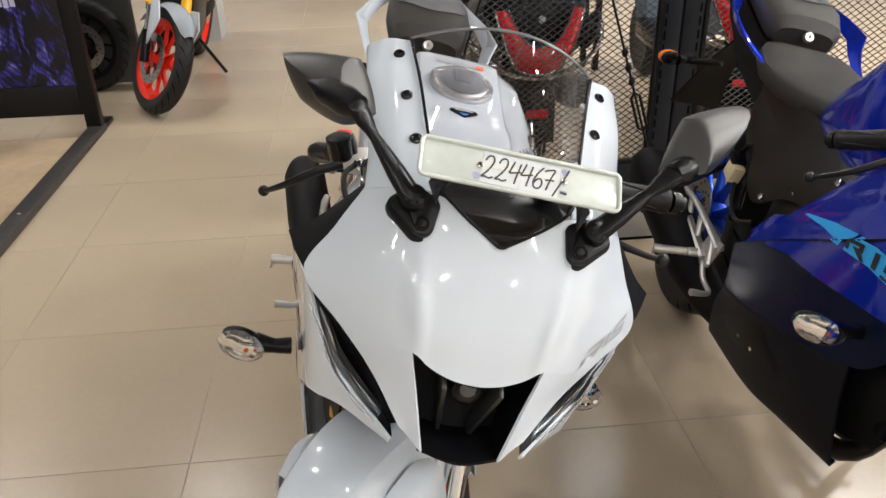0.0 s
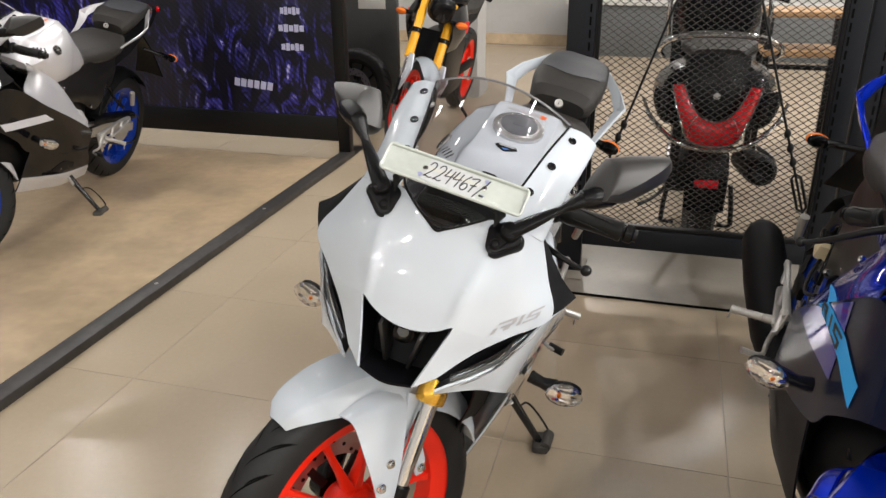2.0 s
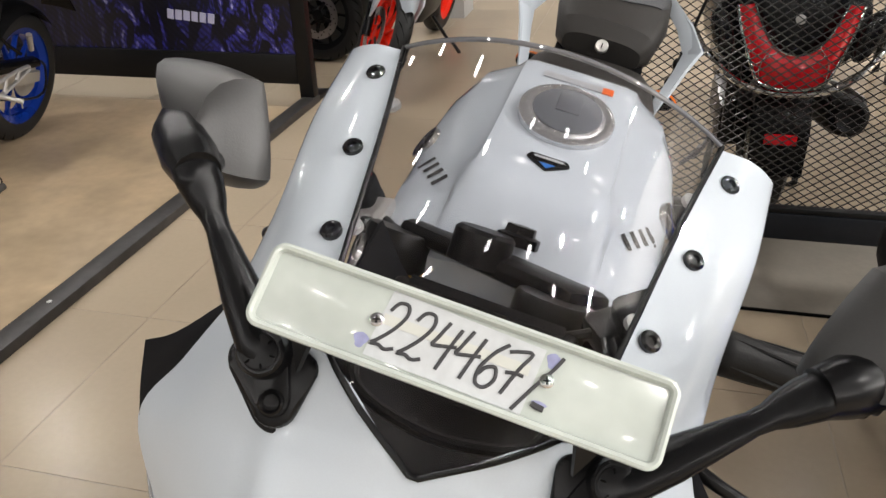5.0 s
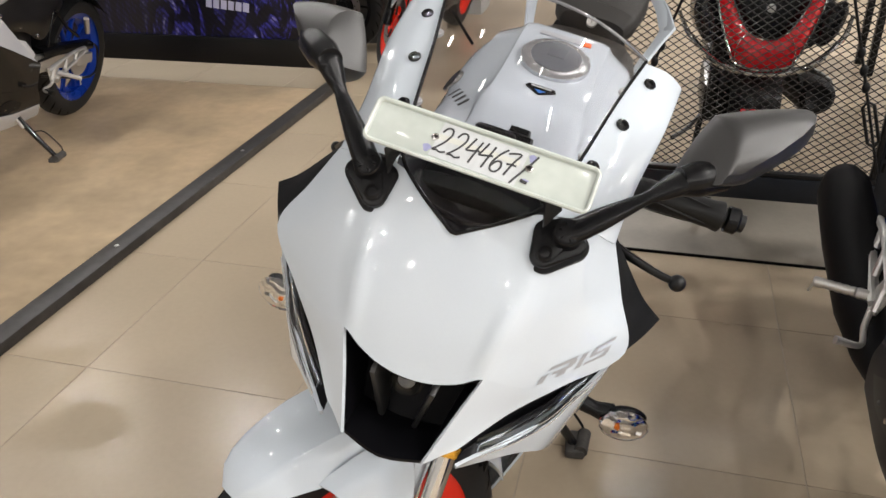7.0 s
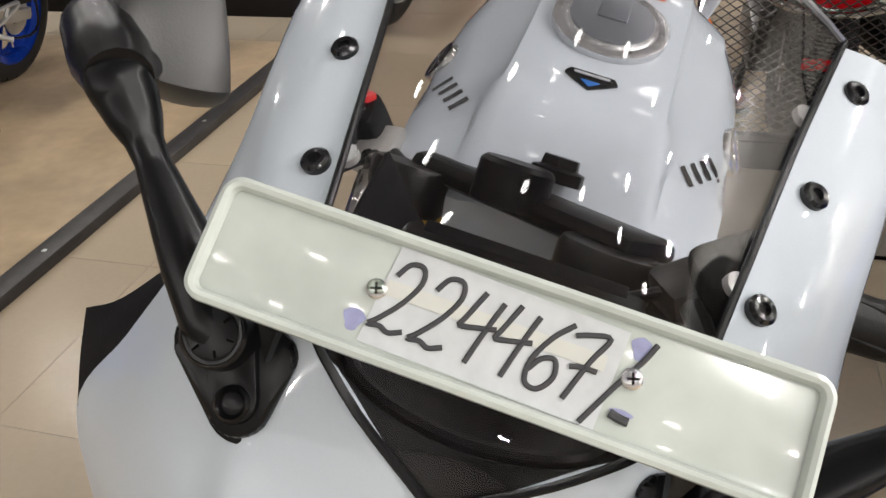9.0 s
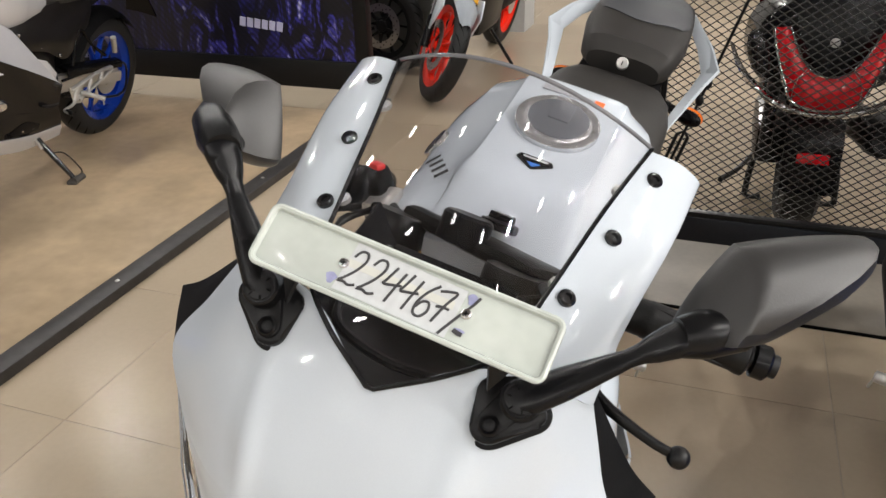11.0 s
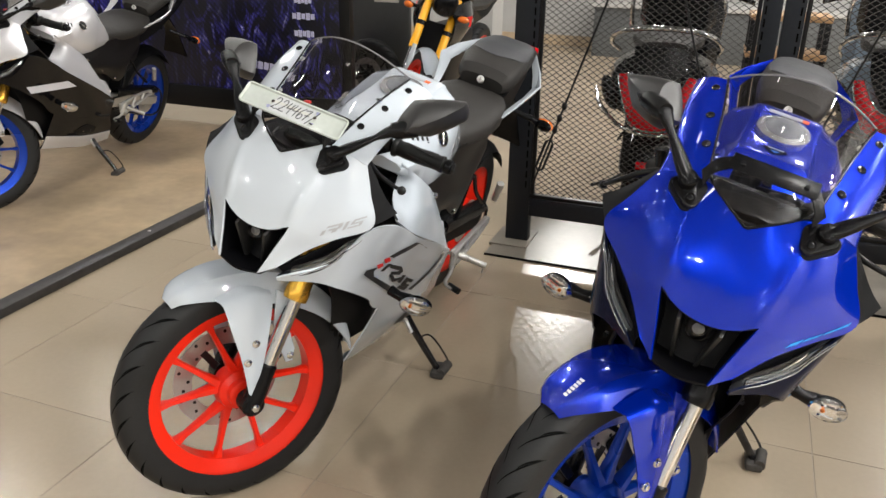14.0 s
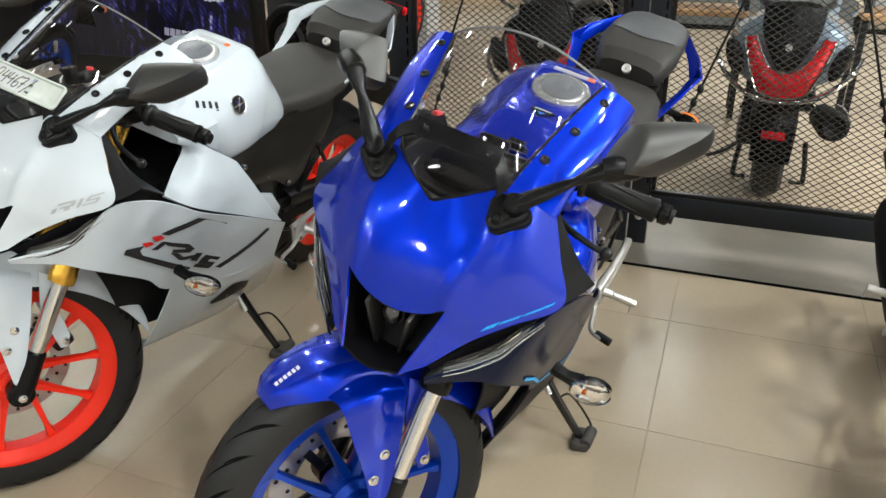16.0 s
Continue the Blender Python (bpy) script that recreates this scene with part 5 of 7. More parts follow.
        inn = [(s * 0.112, 1.110, 0.776), (s * 0.138, 1.268, 0.828), (s * 0.152, 1.335, 0.850), (s * 0.162, 1.385, 0.878), (s * 0.138, 1.440, 0.908), (s * 0.085, 1.550, 0.944), (s * 0.045, 1.615, 0.956)]
        put("tail_inner", sheet([outer[1], inn], 0.004, 1, 2), "tail", "", tp)
        turn_signal(bike, s, (s * 0.172, 1.715, 0.672), mats, True, True)
        put("signal_stay", tube([(s * 0.03, 1.66, 0.70), (s * 0.105, 1.72, 0.675)], 0.011, 8, 0), "plastic", "")
    put("tail_body", rings_bm([[V((x, y, z)) for x, z in ((-w, z0), (w, z0), (w, z1), (-w, z1))] for y, w, z0, z1 in ((0.80, 0.085, 0.60, 0.765), (1.1, 0.095, 0.66, 0.775), (1.4, 0.090, 0.74, 0.865), (1.7, 0.05, 0.84, 0.92), (1.79, 0.03, 0.88, 0.93))]), "plasticmatt", "matt black tail frame cover")
    put("tail_lamp", box((0, 1.795, 0.915), (0.090, 0.020, 0.028), Euler((0.4, 0, 0)).to_matrix(), 0.006), "redlamp", "red tail lamp")
    put("plate_holder", sheet([[(-0.03, 1.62, 0.80), (0, 1.62, 0.805), (0.03, 1.62, 0.80)], [(-0.045, 1.74, 0.68), (0, 1.74, 0.685), (0.045, 1.74, 0.68)], [(-0.085, 1.82, 0.52), (0, 1.82, 0.525), (0.085, 1.82, 0.52)]], 0.008, 3, 4), "plastic", "black rear plate holder")

    # -- frame, engine, rear end
    put("engine", rings_bm([[V((x * w, y, z0 + (z1 - z0) * f)) for x, f in ((-0.7, 0), (0.7, 0), (1, 0.25), (1, 0.7), (0.8, 1), (-0.8, 1), (-1, 0.7), (-1, 0.25))] for y, w, z0, z1 in ((0.34, 0.07, 0.34, 0.60), (0.38, 0.11, 0.30, 0.72), (0.60, 0.135, 0.26, 0.74), (0.82, 0.130, 0.27, 0.72), (0.94, 0.09, 0.34, 0.62))]), "engine", "black engine block")
    put("radiator", box((0, 0.300, 0.52), (0.24, 0.03, 0.26), Euler((-0.25, 0, 0)).to_matrix(), 0.006), "plasticdark", "black radiator")
    for s in (1, -1):
        put("frame_beam", sheet([[(s * 0.105, 0.44, 0.800), (s * 0.125, 0.62, 0.715), (s * 0.120, 0.80, 0.600), (s * 0.110, 0.93, 0.440)], [(s * 0.125, 0.44, 0.740), (s * 0.145, 0.62, 0.640), (s * 0.140, 0.78, 0.520), (s * 0.120, 0.90, 0.360)]], 0.016, 5, 3), "plasticmatt", "black frame beam")
        put("knee_cover", sheet([[(s * 0.120, 0.600, 0.745), (s * 0.120, 0.80, 0.765), (s * 0.118, 1.05, 0.775), (s * 0.11, 1.20, 0.78)], [(s * 0.158, 0.600, 0.700), (s * 0.138, 0.80, 0.705), (s * 0.122, 1.00, 0.700), (s * 0.11, 1.18, 0.735)], [(s * 0.162, 0.64, 0.660), (s * 0.156, 0.80, 0.640), (s * 0.142, 0.98, 0.610), (s * 0.116, 1.18, 0.690)], [(s * 0.160, 0.68, 0.630), (s * 0.144, 0.82, 0.590), (s * 0.140, 0.955, 0.530), (s * 0.112, 1.16, 0.625)]], 0.005, 6, 6), "spar", "satin black frame spar cover")
        for q in ((0.164, 0.625, 0.708), (0.152, 0.890, 0.560), (0.150, 0.770, 0.625)):
            put("frame_bolt", lathe(V((s * (q[0] - 0.008), q[1], q[2])), (s, 0, 0.2), [(0, 0.008), (0.010, 0.008), (0.013, 0.005)], 12), "chrome")
        if s < 0:
            pot = put("fluid_reservoir", box((-0.145, 1.072, 0.552), (0.034, 0.052, 0.046), Euler((0.25, 0, 0)).to_matrix(), 0.008), "cream", "cream translucent brake fluid reservoir")
            put("cap", box((-0.145, 1.081, 0.582), (0.036, 0.046, 0.020), Euler((0.25, 0, 0)).to_matrix(), 0.006), "plastic", "black cap", pot)
            put("fluid_hose", tube([(-0.140, 1.060, 0.530), (-0.158, 1.000, 0.500), (-0.165, 0.930, 0.480), (-0.150, 0.880, 0.500)], 0.005, 8), "rubber", "", pot)
        put("swingarm", rings_bm([[V((s * 0.085 + x, y, z + h)) for x, h in ((-0.016, -hh), (0.016, -hh), (0.016, hh), (-0.016, hh))] for y, z, hh in ((0.93, 0.40, 0.040), (1.10, 0.375, 0.036), (1.30, 0.325, 0.026), (1.44, 0.300, 0.022))]), "swing", "rear swingarm") if s > 0 else None
        put("swingarm_leg", box((s * 0.088, 1.39, 0.305), (0.020, 0.13, 0.040), None, 0.005), "swing", "")
        lift = 0.022 if s > 0 else 0.0
        br = put("rearset", tube([(s * 0.178, 0.915, 0.402), (s * 0.184, 1.020, 0.424), (s * 0.186, 1.130, 0.436), (s * 0.182, 1.222, 0.428)], [0.013, 0.010, 0.009, 0.012], 8, 4, 0.7), "alloy", "cast alloy footrest bracket")
        put("bracket_bar", tube([(s * 0.180, 0.960, 0.350), (s * 0.186, 1.060, 0.376), (s * 0.187, 1.150, 0.398), (s * 0.183, 1.226, 0.416)], [0.015, 0.010, 0.009, 0.011], 8, 4, 0.7), "alloy", "", br)
        for y, z0, z1 in ((0.940, 0.350, 0.405), (1.050, 0.374, 0.428), (1.140, 0.396, 0.434)):
            put("bracket_bar", tube([(s * 0.184, y - 0.012, z0), (s * 0.184, y + 0.012, z1)], 0.0085, 8, 0), "alloy", "", br)
        put("heel_guard", prism([(0.900, 0.420), (0.985, 0.410), (1.010, 0.350), (0.980, 0.325), (0.930, 0.340)], 0.006, Matrix(((0, 0, s, s * 0.176), (1, 0, 0, 0), (0, 1, 0, 0), (0, 0, 0, 1))), 0.002), "alloy", "", br)
        put("footrest", lathe(V((s * 0.182, 0.985, 0.352 + lift)), (s * 0.94, 0.26, -0.22 + 4 * lift), [(0, 0.012), (0.03, 0.012), (0.032, 0.0095), (0.036, 0.0115), (0.044, 0.0095), (0.052, 0.0115), (0.060, 0.0095), (0.068, 0.0115), (0.076, 0.0095), (0.084, 0.0115), (0.092, 0.0095), (0.100, 0.0115), (0.116 - lift, 0.011), (0.118 - lift, 0.008)], 12), "alloy", "", br)
        put("feeler", cyl((s * (0.290 - lift), 1.014, 0.324 + 1.3 * lift), (s * (0.292 - lift), 1.016, 0.299 + 1.3 * lift), 0.0028, n=8), "alloy", "", br)
        put("pillion_stay", tube([(s * 0.132, 1.000, 0.480), (s * 0.130, 1.060, 0.628), (s * 0.132, 1.150, 0.540), (s * 0.138, 1.245, 0.468)], [0.008, 0.007, 0.007, 0.008], 10, 3), "plastic", "", br)
        put("pillion_peg", tube([(s * 0.180, 1.258, 0.492), (s * 0.192, 1.225, 0.570)], [0.011, 0.013], 10, 0), "alloy", "", br)
        pd = put("shift_lever" if s > 0 else "brake_pedal", tube([(s * 0.175, 0.985, 0.345 + lift), (s * 0.195, 0.900, 0.325 + lift), (s * 0.212, 0.815, 0.330 + lift), (s * 0.262, 0.798, 0.332 + lift)], [0.007, 0.0065, 0.006, 0.0085], 10), "alloy", "", br)
        if s > 0:
            put("toe_rubber", cyl((0.226, 0.810, 0.331 + lift), (0.266, 0.797, 0.332 + lift), 0.0105, n=12), "rubber", "black rubber toe piece", pd)
    put("chain_guard", sheet([[(0.085, 0.98, 0.475), (0.085, 1.2, 0.44), (0.085, 1.42, 0.40)], [(0.120, 0.98, 0.465), (0.120, 1.2, 0.43), (0.118, 1.42, 0.39)], [(0.124, 0.98, 0.43), (0.124, 1.2, 0.395), (0.122, 1.42, 0.36)]], 0.003, 4, 3), "plastic", "black chain guard")
    put("chain", tube([(0.115, 0.95, 0.42), (0.115, 1.39, 0.392), (0.115, 1.47, 0.305), (0.115, 1.39, 0.218), (0.115, 0.95, 0.35)], 0.006, 6, 4), "black", "drive chain")
    wheel(bike, REAR, 0.142, 0.305, 0.232, mats, Matrix.Identity(4), -1, 0.110, 24, True)
    rings = []
    for k in range(14):
        th = radians(70 - 125 * k / 13)
        rings.append([REAR + V((0.085 * u, -math.sin(th) * (0.332 - 0.04 * u * u), math.cos(th) * (0.332 - 0.04 * u * u))) for u in (-1, -0.6, 0, 0.6, 1)])
    bm = bmesh.new()
    add_rings(bm, rings, closed=False)
    bmesh.ops.solidify(bm, geom=bm.faces[:], thickness=0.004)
    put("rear_hugger", bm, "plasticmatt", "black rear mudguard")
    ex = put("muffler", rings_bm([circle(c, (-0.12, 0.95, 0.20), r, 20, ry) for c, r, ry in ((V((-0.110, 0.86, 0.235)), 0.028, 0.032), (V((-0.135, 0.95, 0.250)), 0.042, 0.050), (V((-0.165, 1.05, 0.285)), 0.055, 0.066), (V((-0.215, 1.20, 0.365)), 0.060, 0.074), (V((-0.250, 1.34, 0.420)), 0.057, 0.068), (V((-0.258, 1.375, 0.430)), 0.044, 0.052))]), "plasticmatt", "matt black muffler with end cap")
    put("tail_pipe", lathe(V((-0.262, 1.37, 0.426)), (-0.12, 0.95, 0.20), [(0, 0.022), (0.035, 0.022), (0.035, 0.018), (0.02, 0.018)], 16), "alloy", "", ex)
    put("exhaust_pipe", tube([(-0.02, 0.34, 0.40), (-0.05, 0.40, 0.26), (-0.09, 0.60, 0.235), (-0.11, 0.87, 0.235)], 0.021, 12), "engine", "", ex)
    # side stand
    leg = put("side_stand", tube([(0.128, 0.700, 0.275), (0.200, 0.712, 0.195), (0.298, 0.730, 0.092)], [0.014, 0.012, 0.010], 12), "blackgloss", "black side stand on the floor")
    to = M.inverted().to_3x3()
    flat = basis(V((0.300, 0.735, 0.0)), to @ V((0, 1, 0)), to @ V((0, 0, 1)))
    foot = M.inverted() @ (Matrix.Translation((0, 0, 0)) @ V((*(M @ V((0.300, 0.735, 0.079))).xy, 0.013)))
    put("stand_foot", box(foot, (0.045, 0.075, 0.024), Euler((0, radians(-lean), radians(8))).to_matrix(), 0.008), "rubberworn", "worn rubber foot", leg)
    put("foot_tube", cyl(foot + V((0.014, -0.03, 0.012)), foot + V((0.014, 0.035, 0.012)), 0.015, n=14), "rubberworn", "", leg)
    put("stand_wire", tube([(0.205, 0.715, 0.188), (0.228, 0.775, 0.172), (0.300, 0.782, 0.112), (0.308, 0.755, 0.095)], 0.0032, 8, 4), "blackgloss", "", leg)
    put("stand_spring", lathe(V((0.140, 0.690, 0.262)), (0.65, 0.02, -0.76), [(0.004 * k, 0.0075 if k % 2 else 0.0058) for k in range(18)], 10), "alloy", "", leg)
    return bike


# ---- the motorcycles in front ----
white = motorcycle("white sport motorcycle with red wheels leaning on its side stand", (-0.160, 0.879, 0), 6.09, 14.83, -36,
                   bike_mats(paint=P_WHITE, fairing=P_WHITE, belly=P_WHITE, cover=P_WHITE, tank=P_WHITE, tail=P_WHITE, wheel=W_RED, fork=M_GOLD, ventkey="markdark",
                             decals=stripes(red="markred", mark="markdark", hook="markdark", frame="markdark")))
blue = motorcycle("glossy blue sport motorcycle with blue wheels leaning on its side stand", (0.7542, 0.9171, 0), 2.65, 14.22, -36,
                  bike_mats(paint=P_BLUE, fairing=P_MATTBLUE, belly=P_BELLY, cover=P_BLUE, tank=P_BLUE, tail=P_BLUE, wheel=W_BLUE, fork=M_PLASTIC, mark=M_MARKWHITE, browmark="markcyan",
                            decals=stripes(panel="paint", sweep="markcyan", cuts="markdark"), decals_left=stripes(line="markcyan")))
silver = motorcycle("silver and black sport motorcycle with blue wheels on the display platform", (-2.626, 1.787, 0.006), 16.48, 13.27, -36,
                    bike_mats(paint=P_SILVER, fairing=P_BLACK, belly=P_BLACK, cover=P_SILVER, tank=P_SILVER, tail=P_SILVER, wheel=W_BLUE, fork=M_GOLD, swing=M_ALLOY, bellyedge=P_SILVER,
                              forkfoot="alloy", decals=stripes(band="markwhite")))
black = motorcycle("black sport motorcycle with gold wheels beside the blue one", (1.85, 1.10, 0), 2.65, 14.2, -36,
                   bike_mats(paint=P_BLACK, fairing=P_BLACK, cover=P_BLACK, tank=P_BLACK, tail=P_BLACK, wheel=M_GOLD, fork=M_PLASTIC))


# ---- display rack of wire mesh ----
M_MESH = node_mat("black_expanded_metal", (0.04, 0.038, 0.036), rough=0.36, metal=0.5, spec=0.5, scale=200, vary=0.3)
M_BRUSHED = node_mat("brushed_floor_plate", (0.21, 0.187, 0.155), rough=0.40, metal=0.0, spec=0.35, scale=60, vary=0.12, stain=0.35, stain_scale=2.5)
M_SLATE = node_mat("slate_painted_steel", (0.010, 0.012, 0.016), rough=0.40, spec=0.3, scale=90, vary=0.25, stain=0.25, bump=0.05)


def in_room(name, x=0, y=0, z=0, turn=0, label="", category="", group="", kind=""):
    return empty(name, ROOM @ pose(x, y, z, 0, 0, turn), label, category, group, kind)


def mesh_panel(x0, x1, z0, z1, parent, pitch=0.034, rise=0.0120, wire=0.0016, deep=0.003):
    """Expanded metal: flat strands in zigzag, meeting at knots."""
    verts, faces = [], []
    n = round((x1 - x0) / (pitch / 2))
    step = (x1 - x0) / n
    for r in range(round((z1 - z0) / rise)):
        zc = z0 + rise * (r + 0.5)
        for k in range(n):
            up = (k + r) % 2
            a, b = (-1, 1) if up else (1, -1)
            p, q = (x0 + step * k, zc + a * rise * 0.46), (x0 + step * (k + 1), zc + b * rise * 0.46)
            o = len(verts)
            for x, z in (p, q):
                verts += [(x, -deep / 2, z - wire), (x, deep / 2, z - wire), (x, deep / 2, z + wire), (x, -deep / 2, z + wire)]
            faces += [(o, o + 1, o + 5, o + 4), (o + 1, o + 2, o + 6, o + 5), (o + 2, o + 3, o + 7, o + 6), (o + 3, o, o + 4, o + 7)]
    me = bpy.data.meshes.new("mesh_panel")
    me.from_pydata(verts, [], faces)
    me.materials.append(M_MESH)
    ob = new("mesh_panel", me)
    ob.parent = parent
    ob["label"] = "black expanded metal mesh"
    ob["kind"] = "stuff"
    return ob


rack = in_room("display_rack", 0, 2.815, 0, 0, "black steel display rack with expanded metal panels standing on floor plates", "display rack")


def slotted_post(x, w, slots):
    """An upright with a row of punched slots, their shade drawn as near-black bars, standing on a foot plate."""
    p = part("post", box((x, 0.015, 1.15), (w, 0.05, 2.30), None, 0.003), M_SLATE, rack, "dark steel upright with punched slots")
    for sx in slots:
        bm = bmesh.new()
        for k in range(44):
            add_box(bm, (sx, -0.0105, 0.28 + 0.046 * k), (0.007, 0.002, 0.030))
        s = part("slot_strip", bm, M_GROOVE, p, "", smooth=False)
        s["kind"] = "stuff"
    return p


for x, w, slots in ((0.208, 0.104, (0.240,)), (1.130, 0.068, (1.108,)), (1.208, 0.072, (1.230,)), (2.130, 0.070, (2.108,)), (2.210, 0.070, (2.228,))):
    slotted_post(x, w, slots)
part("foot_plate", box((0.19, 0.02, 0.007), (0.17, 0.22, 0.014), None, 0.002), M_BRUSHED, rack)
for x0, x1 in ((0.262, 1.094), (1.246, 2.094), (2.246, 3.05)):
    part("bottom_rail", box(((x0 + x1) / 2, -0.005, 0.182), (x1 - x0, 0.045, 0.082), None, 0.004), M_SLATE, rack, "dark steel bottom rail")
    part("top_rail", box(((x0 + x1) / 2, 0.0, 2.22), (x1 - x0, 0.045, 0.08), None, 0.004), M_SLATE, rack)
    part("panel_lip", box(((x0 + x1) / 2, -0.010, 0.232), (x1 - x0, 0.03, 0.016), None, 0.003), M_STEEL_DARK, rack)
    part("side_lip", box((x0 + 0.008, -0.004, 1.20), (0.016, 0.02, 1.94), None, 0.003), M_STEEL_DARK, rack)
    part("side_lip", box((x1 - 0.008, -0.004, 1.20), (0.016, 0.02, 1.94), None, 0.003), M_STEEL_DARK, rack)
    mesh_panel(x0 + 0.012, x1 - 0.012, 0.236, 2.10 if x0 < 2 else 1.2, rack)
    mid = (x0 + x1) / 2
    for s in (1, -1):
        foot, top = V((mid - s * (mid - x0 - 0.004), -0.028, 0.265)), V((mid - s * 0.06, -0.028, 1.34))
        d = (top - foot).normalized()
        st = part("tie_rod", cyl(foot, top, 0.0045, n=8), M_STEEL_DARK, rack, "black tie rod with turnbuckle")
        u = V((0, 1, 0)).cross(d).normalized()
        c = foot + d * 0.17
        bm = bmesh.new()
        loop = [c - d * 0.075, c - d * 0.06 + u * 0.016, c + d * 0.06 + u * 0.016, c + d * 0.075, c + d * 0.06 - u * 0.016, c - d * 0.06 - u * 0.016, c - d * 0.075]
        add_tube(bm, loop, 0.0055, 8, 0)
        part("turnbuckle", bm, M_STEEL_DARK, st)
        for f in (0.29, 0.345, 0.40):
            part("link", blob(foot + d * f, (0.012, 0.010, 0.018), None, 8), M_STEEL_DARK, st)
plate = room_box("floor_plate", (1.48, 2.880, 0.004), (2.72, 0.535, 0.008), M_BRUSHED, "brushed steel floor plate below the mesh rack", 0.001, "")
plate["category"] = "floor plate"
part("plate_edge", box((1.48, 2.609, 0.004), (2.72, 0.006, 0.010), None, 0.001), M_GROOVE, plate)

# ---- display platform and poster ----
room_box("platform_floor", (-3.42, 2.70, 0.003), (4.10, 2.78, 0.006), M_CARPET, "worn tan vinyl platform floor")
edging = in_room("platform_edging", 0, 0, 0, 0, "worn dark metal edging round the display platform", "edging")
part("edging_bar", box((-1.345, 2.735, 0.018), (0.075, 2.97, 0.036), None, 0.004), M_EDGE, edging)
part("edging_bar", box((-3.40, 1.288, 0.018), (4.03, 0.075, 0.036), None, 0.004), M_EDGE, edging)
for p in ((-1.345, 1.30), (-1.345, 2.2), (-1.345, 3.1), (-1.7, 1.288)):
    part("edging_screw", lathe(V((p[0], p[1], 0.035)), (0, 0, 1), [(0, 0.008), (0.002, 0.008), (0.003, 0.004)], 12), M_ALLOY, edging)


def poster_mat():
    """Dark film printed with swirling blue and violet shapes and fine slanting lines."""
    m = bpy.data.materials.new("poster_print")
    m.use_nodes = True
    n, l = m.node_tree.nodes, m.node_tree.links
    p = n["Principled BSDF"]
    tc = n.new("ShaderNodeTexCoord")
    skew = n.new("ShaderNodeMapping")
    skew.inputs["Rotation"].default_value, skew.inputs["Scale"].default_value = (0, 0.6, 0), (2.2, 1, 0.9)
    l.new(tc.outputs["Object"], skew.inputs["Vector"])
    warp = n.new("ShaderNodeTexNoise")
    warp.inputs["Scale"].default_value, warp.inputs["Detail"].default_value, warp.inputs["Distortion"].default_value = 3.4, 9, 2.6
    warp.inputs["Roughness"].default_value = 0.62
    l.new(skew.outputs["Vector"], warp.inputs["Vector"])
    ramp = n.new("ShaderNodeValToRGB")
    cr = ramp.color_ramp
    cr.elements[0].position, cr.elements[0].color = 0.47, (0.003, 0.003, 0.008, 1)
    cr.elements[1].position, cr.elements[1].color = 0.70, (0.62, 0.62, 0.90, 1)
    for pos, col in ((0.52, (0.008, 0.008, 0.06, 1)), (0.55, (0.04, 0.035, 0.34, 1)), (0.60, (0.03, 0.028, 0.22, 1)), (0.63, (0.20, 0.19, 0.58, 1))):
        e = cr.elements.new(pos)
        e.color = col
    l.new(warp.outputs["Fac"], ramp.inputs["Fac"])
    # broad dark fields between the figures
    fields = n.new("ShaderNodeTexNoise")
    fields.inputs["Scale"].default_value, fields.inputs["Detail"].default_value = 1.7, 2
    l.new(tc.outputs["Object"], fields.inputs["Vector"])
    veil = n.new("ShaderNodeMapRange")
    veil.inputs["From Min"].default_value, veil.inputs["From Max"].default_value = 0.40, 0.58
    veil.inputs["To Min"].default_value = 0.12
    l.new(fields.outputs["Fac"], veil.inputs["Value"])
    dim = n.new("ShaderNodeMix")
    dim.data_type = "RGBA"
    dim.inputs["A"].default_value = (0.006, 0.006, 0.014, 1)
    l.new(veil.outputs["Result"], dim.inputs["Factor"])
    l.new(ramp.outputs["Color"], dim.inputs["B"])
    wave = n.new("ShaderNodeTexWave")
    wave.inputs["Scale"].default_value, wave.inputs["Distortion"].default_value = 16, 0.1
    wave.bands_direction = "DIAGONAL"
    l.new(tc.outputs["Object"], wave.inputs["Vector"])
    mix = n.new("ShaderNodeMix")
    mix.data_type, mix.blend_type = "RGBA", "MULTIPLY"
    mix.inputs["Factor"].default_value = 0.65
    l.new(dim.outputs["Result"], mix.inputs["A"])
    l.new(wave.outputs["Color"], mix.inputs["B"])
    l.new(mix.outputs["Result"], p.inputs["Base Color"])
    p.inputs["Roughness"].default_value = 0.35
    return m


M_PRINT = poster_mat()
M_PALE = node_mat("pale_print", (0.45, 0.45, 0.62), rough=0.4)
poster = in_room("poster_stand", 0, 4.19, 0, 0, "large framed poster with dark blue and violet artwork", "poster stand")
part("print", box((-2.62, 0.0, 1.28), (2.46, 0.012, 2.06), None, 0), M_PRINT, poster, "dark print with blue swirls", False)
part("frame_post", box((-1.352, 0.0, 1.18), (0.075, 0.06, 2.36), None, 0.004), M_STEEL_DARK, poster)
part("frame_post", box((-3.90, 0.0, 1.18), (0.075, 0.06, 2.36), None, 0.004), M_STEEL_DARK, poster)
part("frame_rail", box((-2.626, 0.0, 0.175), (2.47, 0.055, 0.15), None, 0.004), M_STEEL_DARK, poster)
part("frame_rail", box((-2.626, 0.0, 2.34), (2.47, 0.055, 0.07), None, 0.004), M_STEEL_DARK, poster)
part("frame_foot", box((-1.352, 0.0, 0.012), (0.08, 0.34, 0.024), None, 0.004), M_STEEL_DARK, poster)
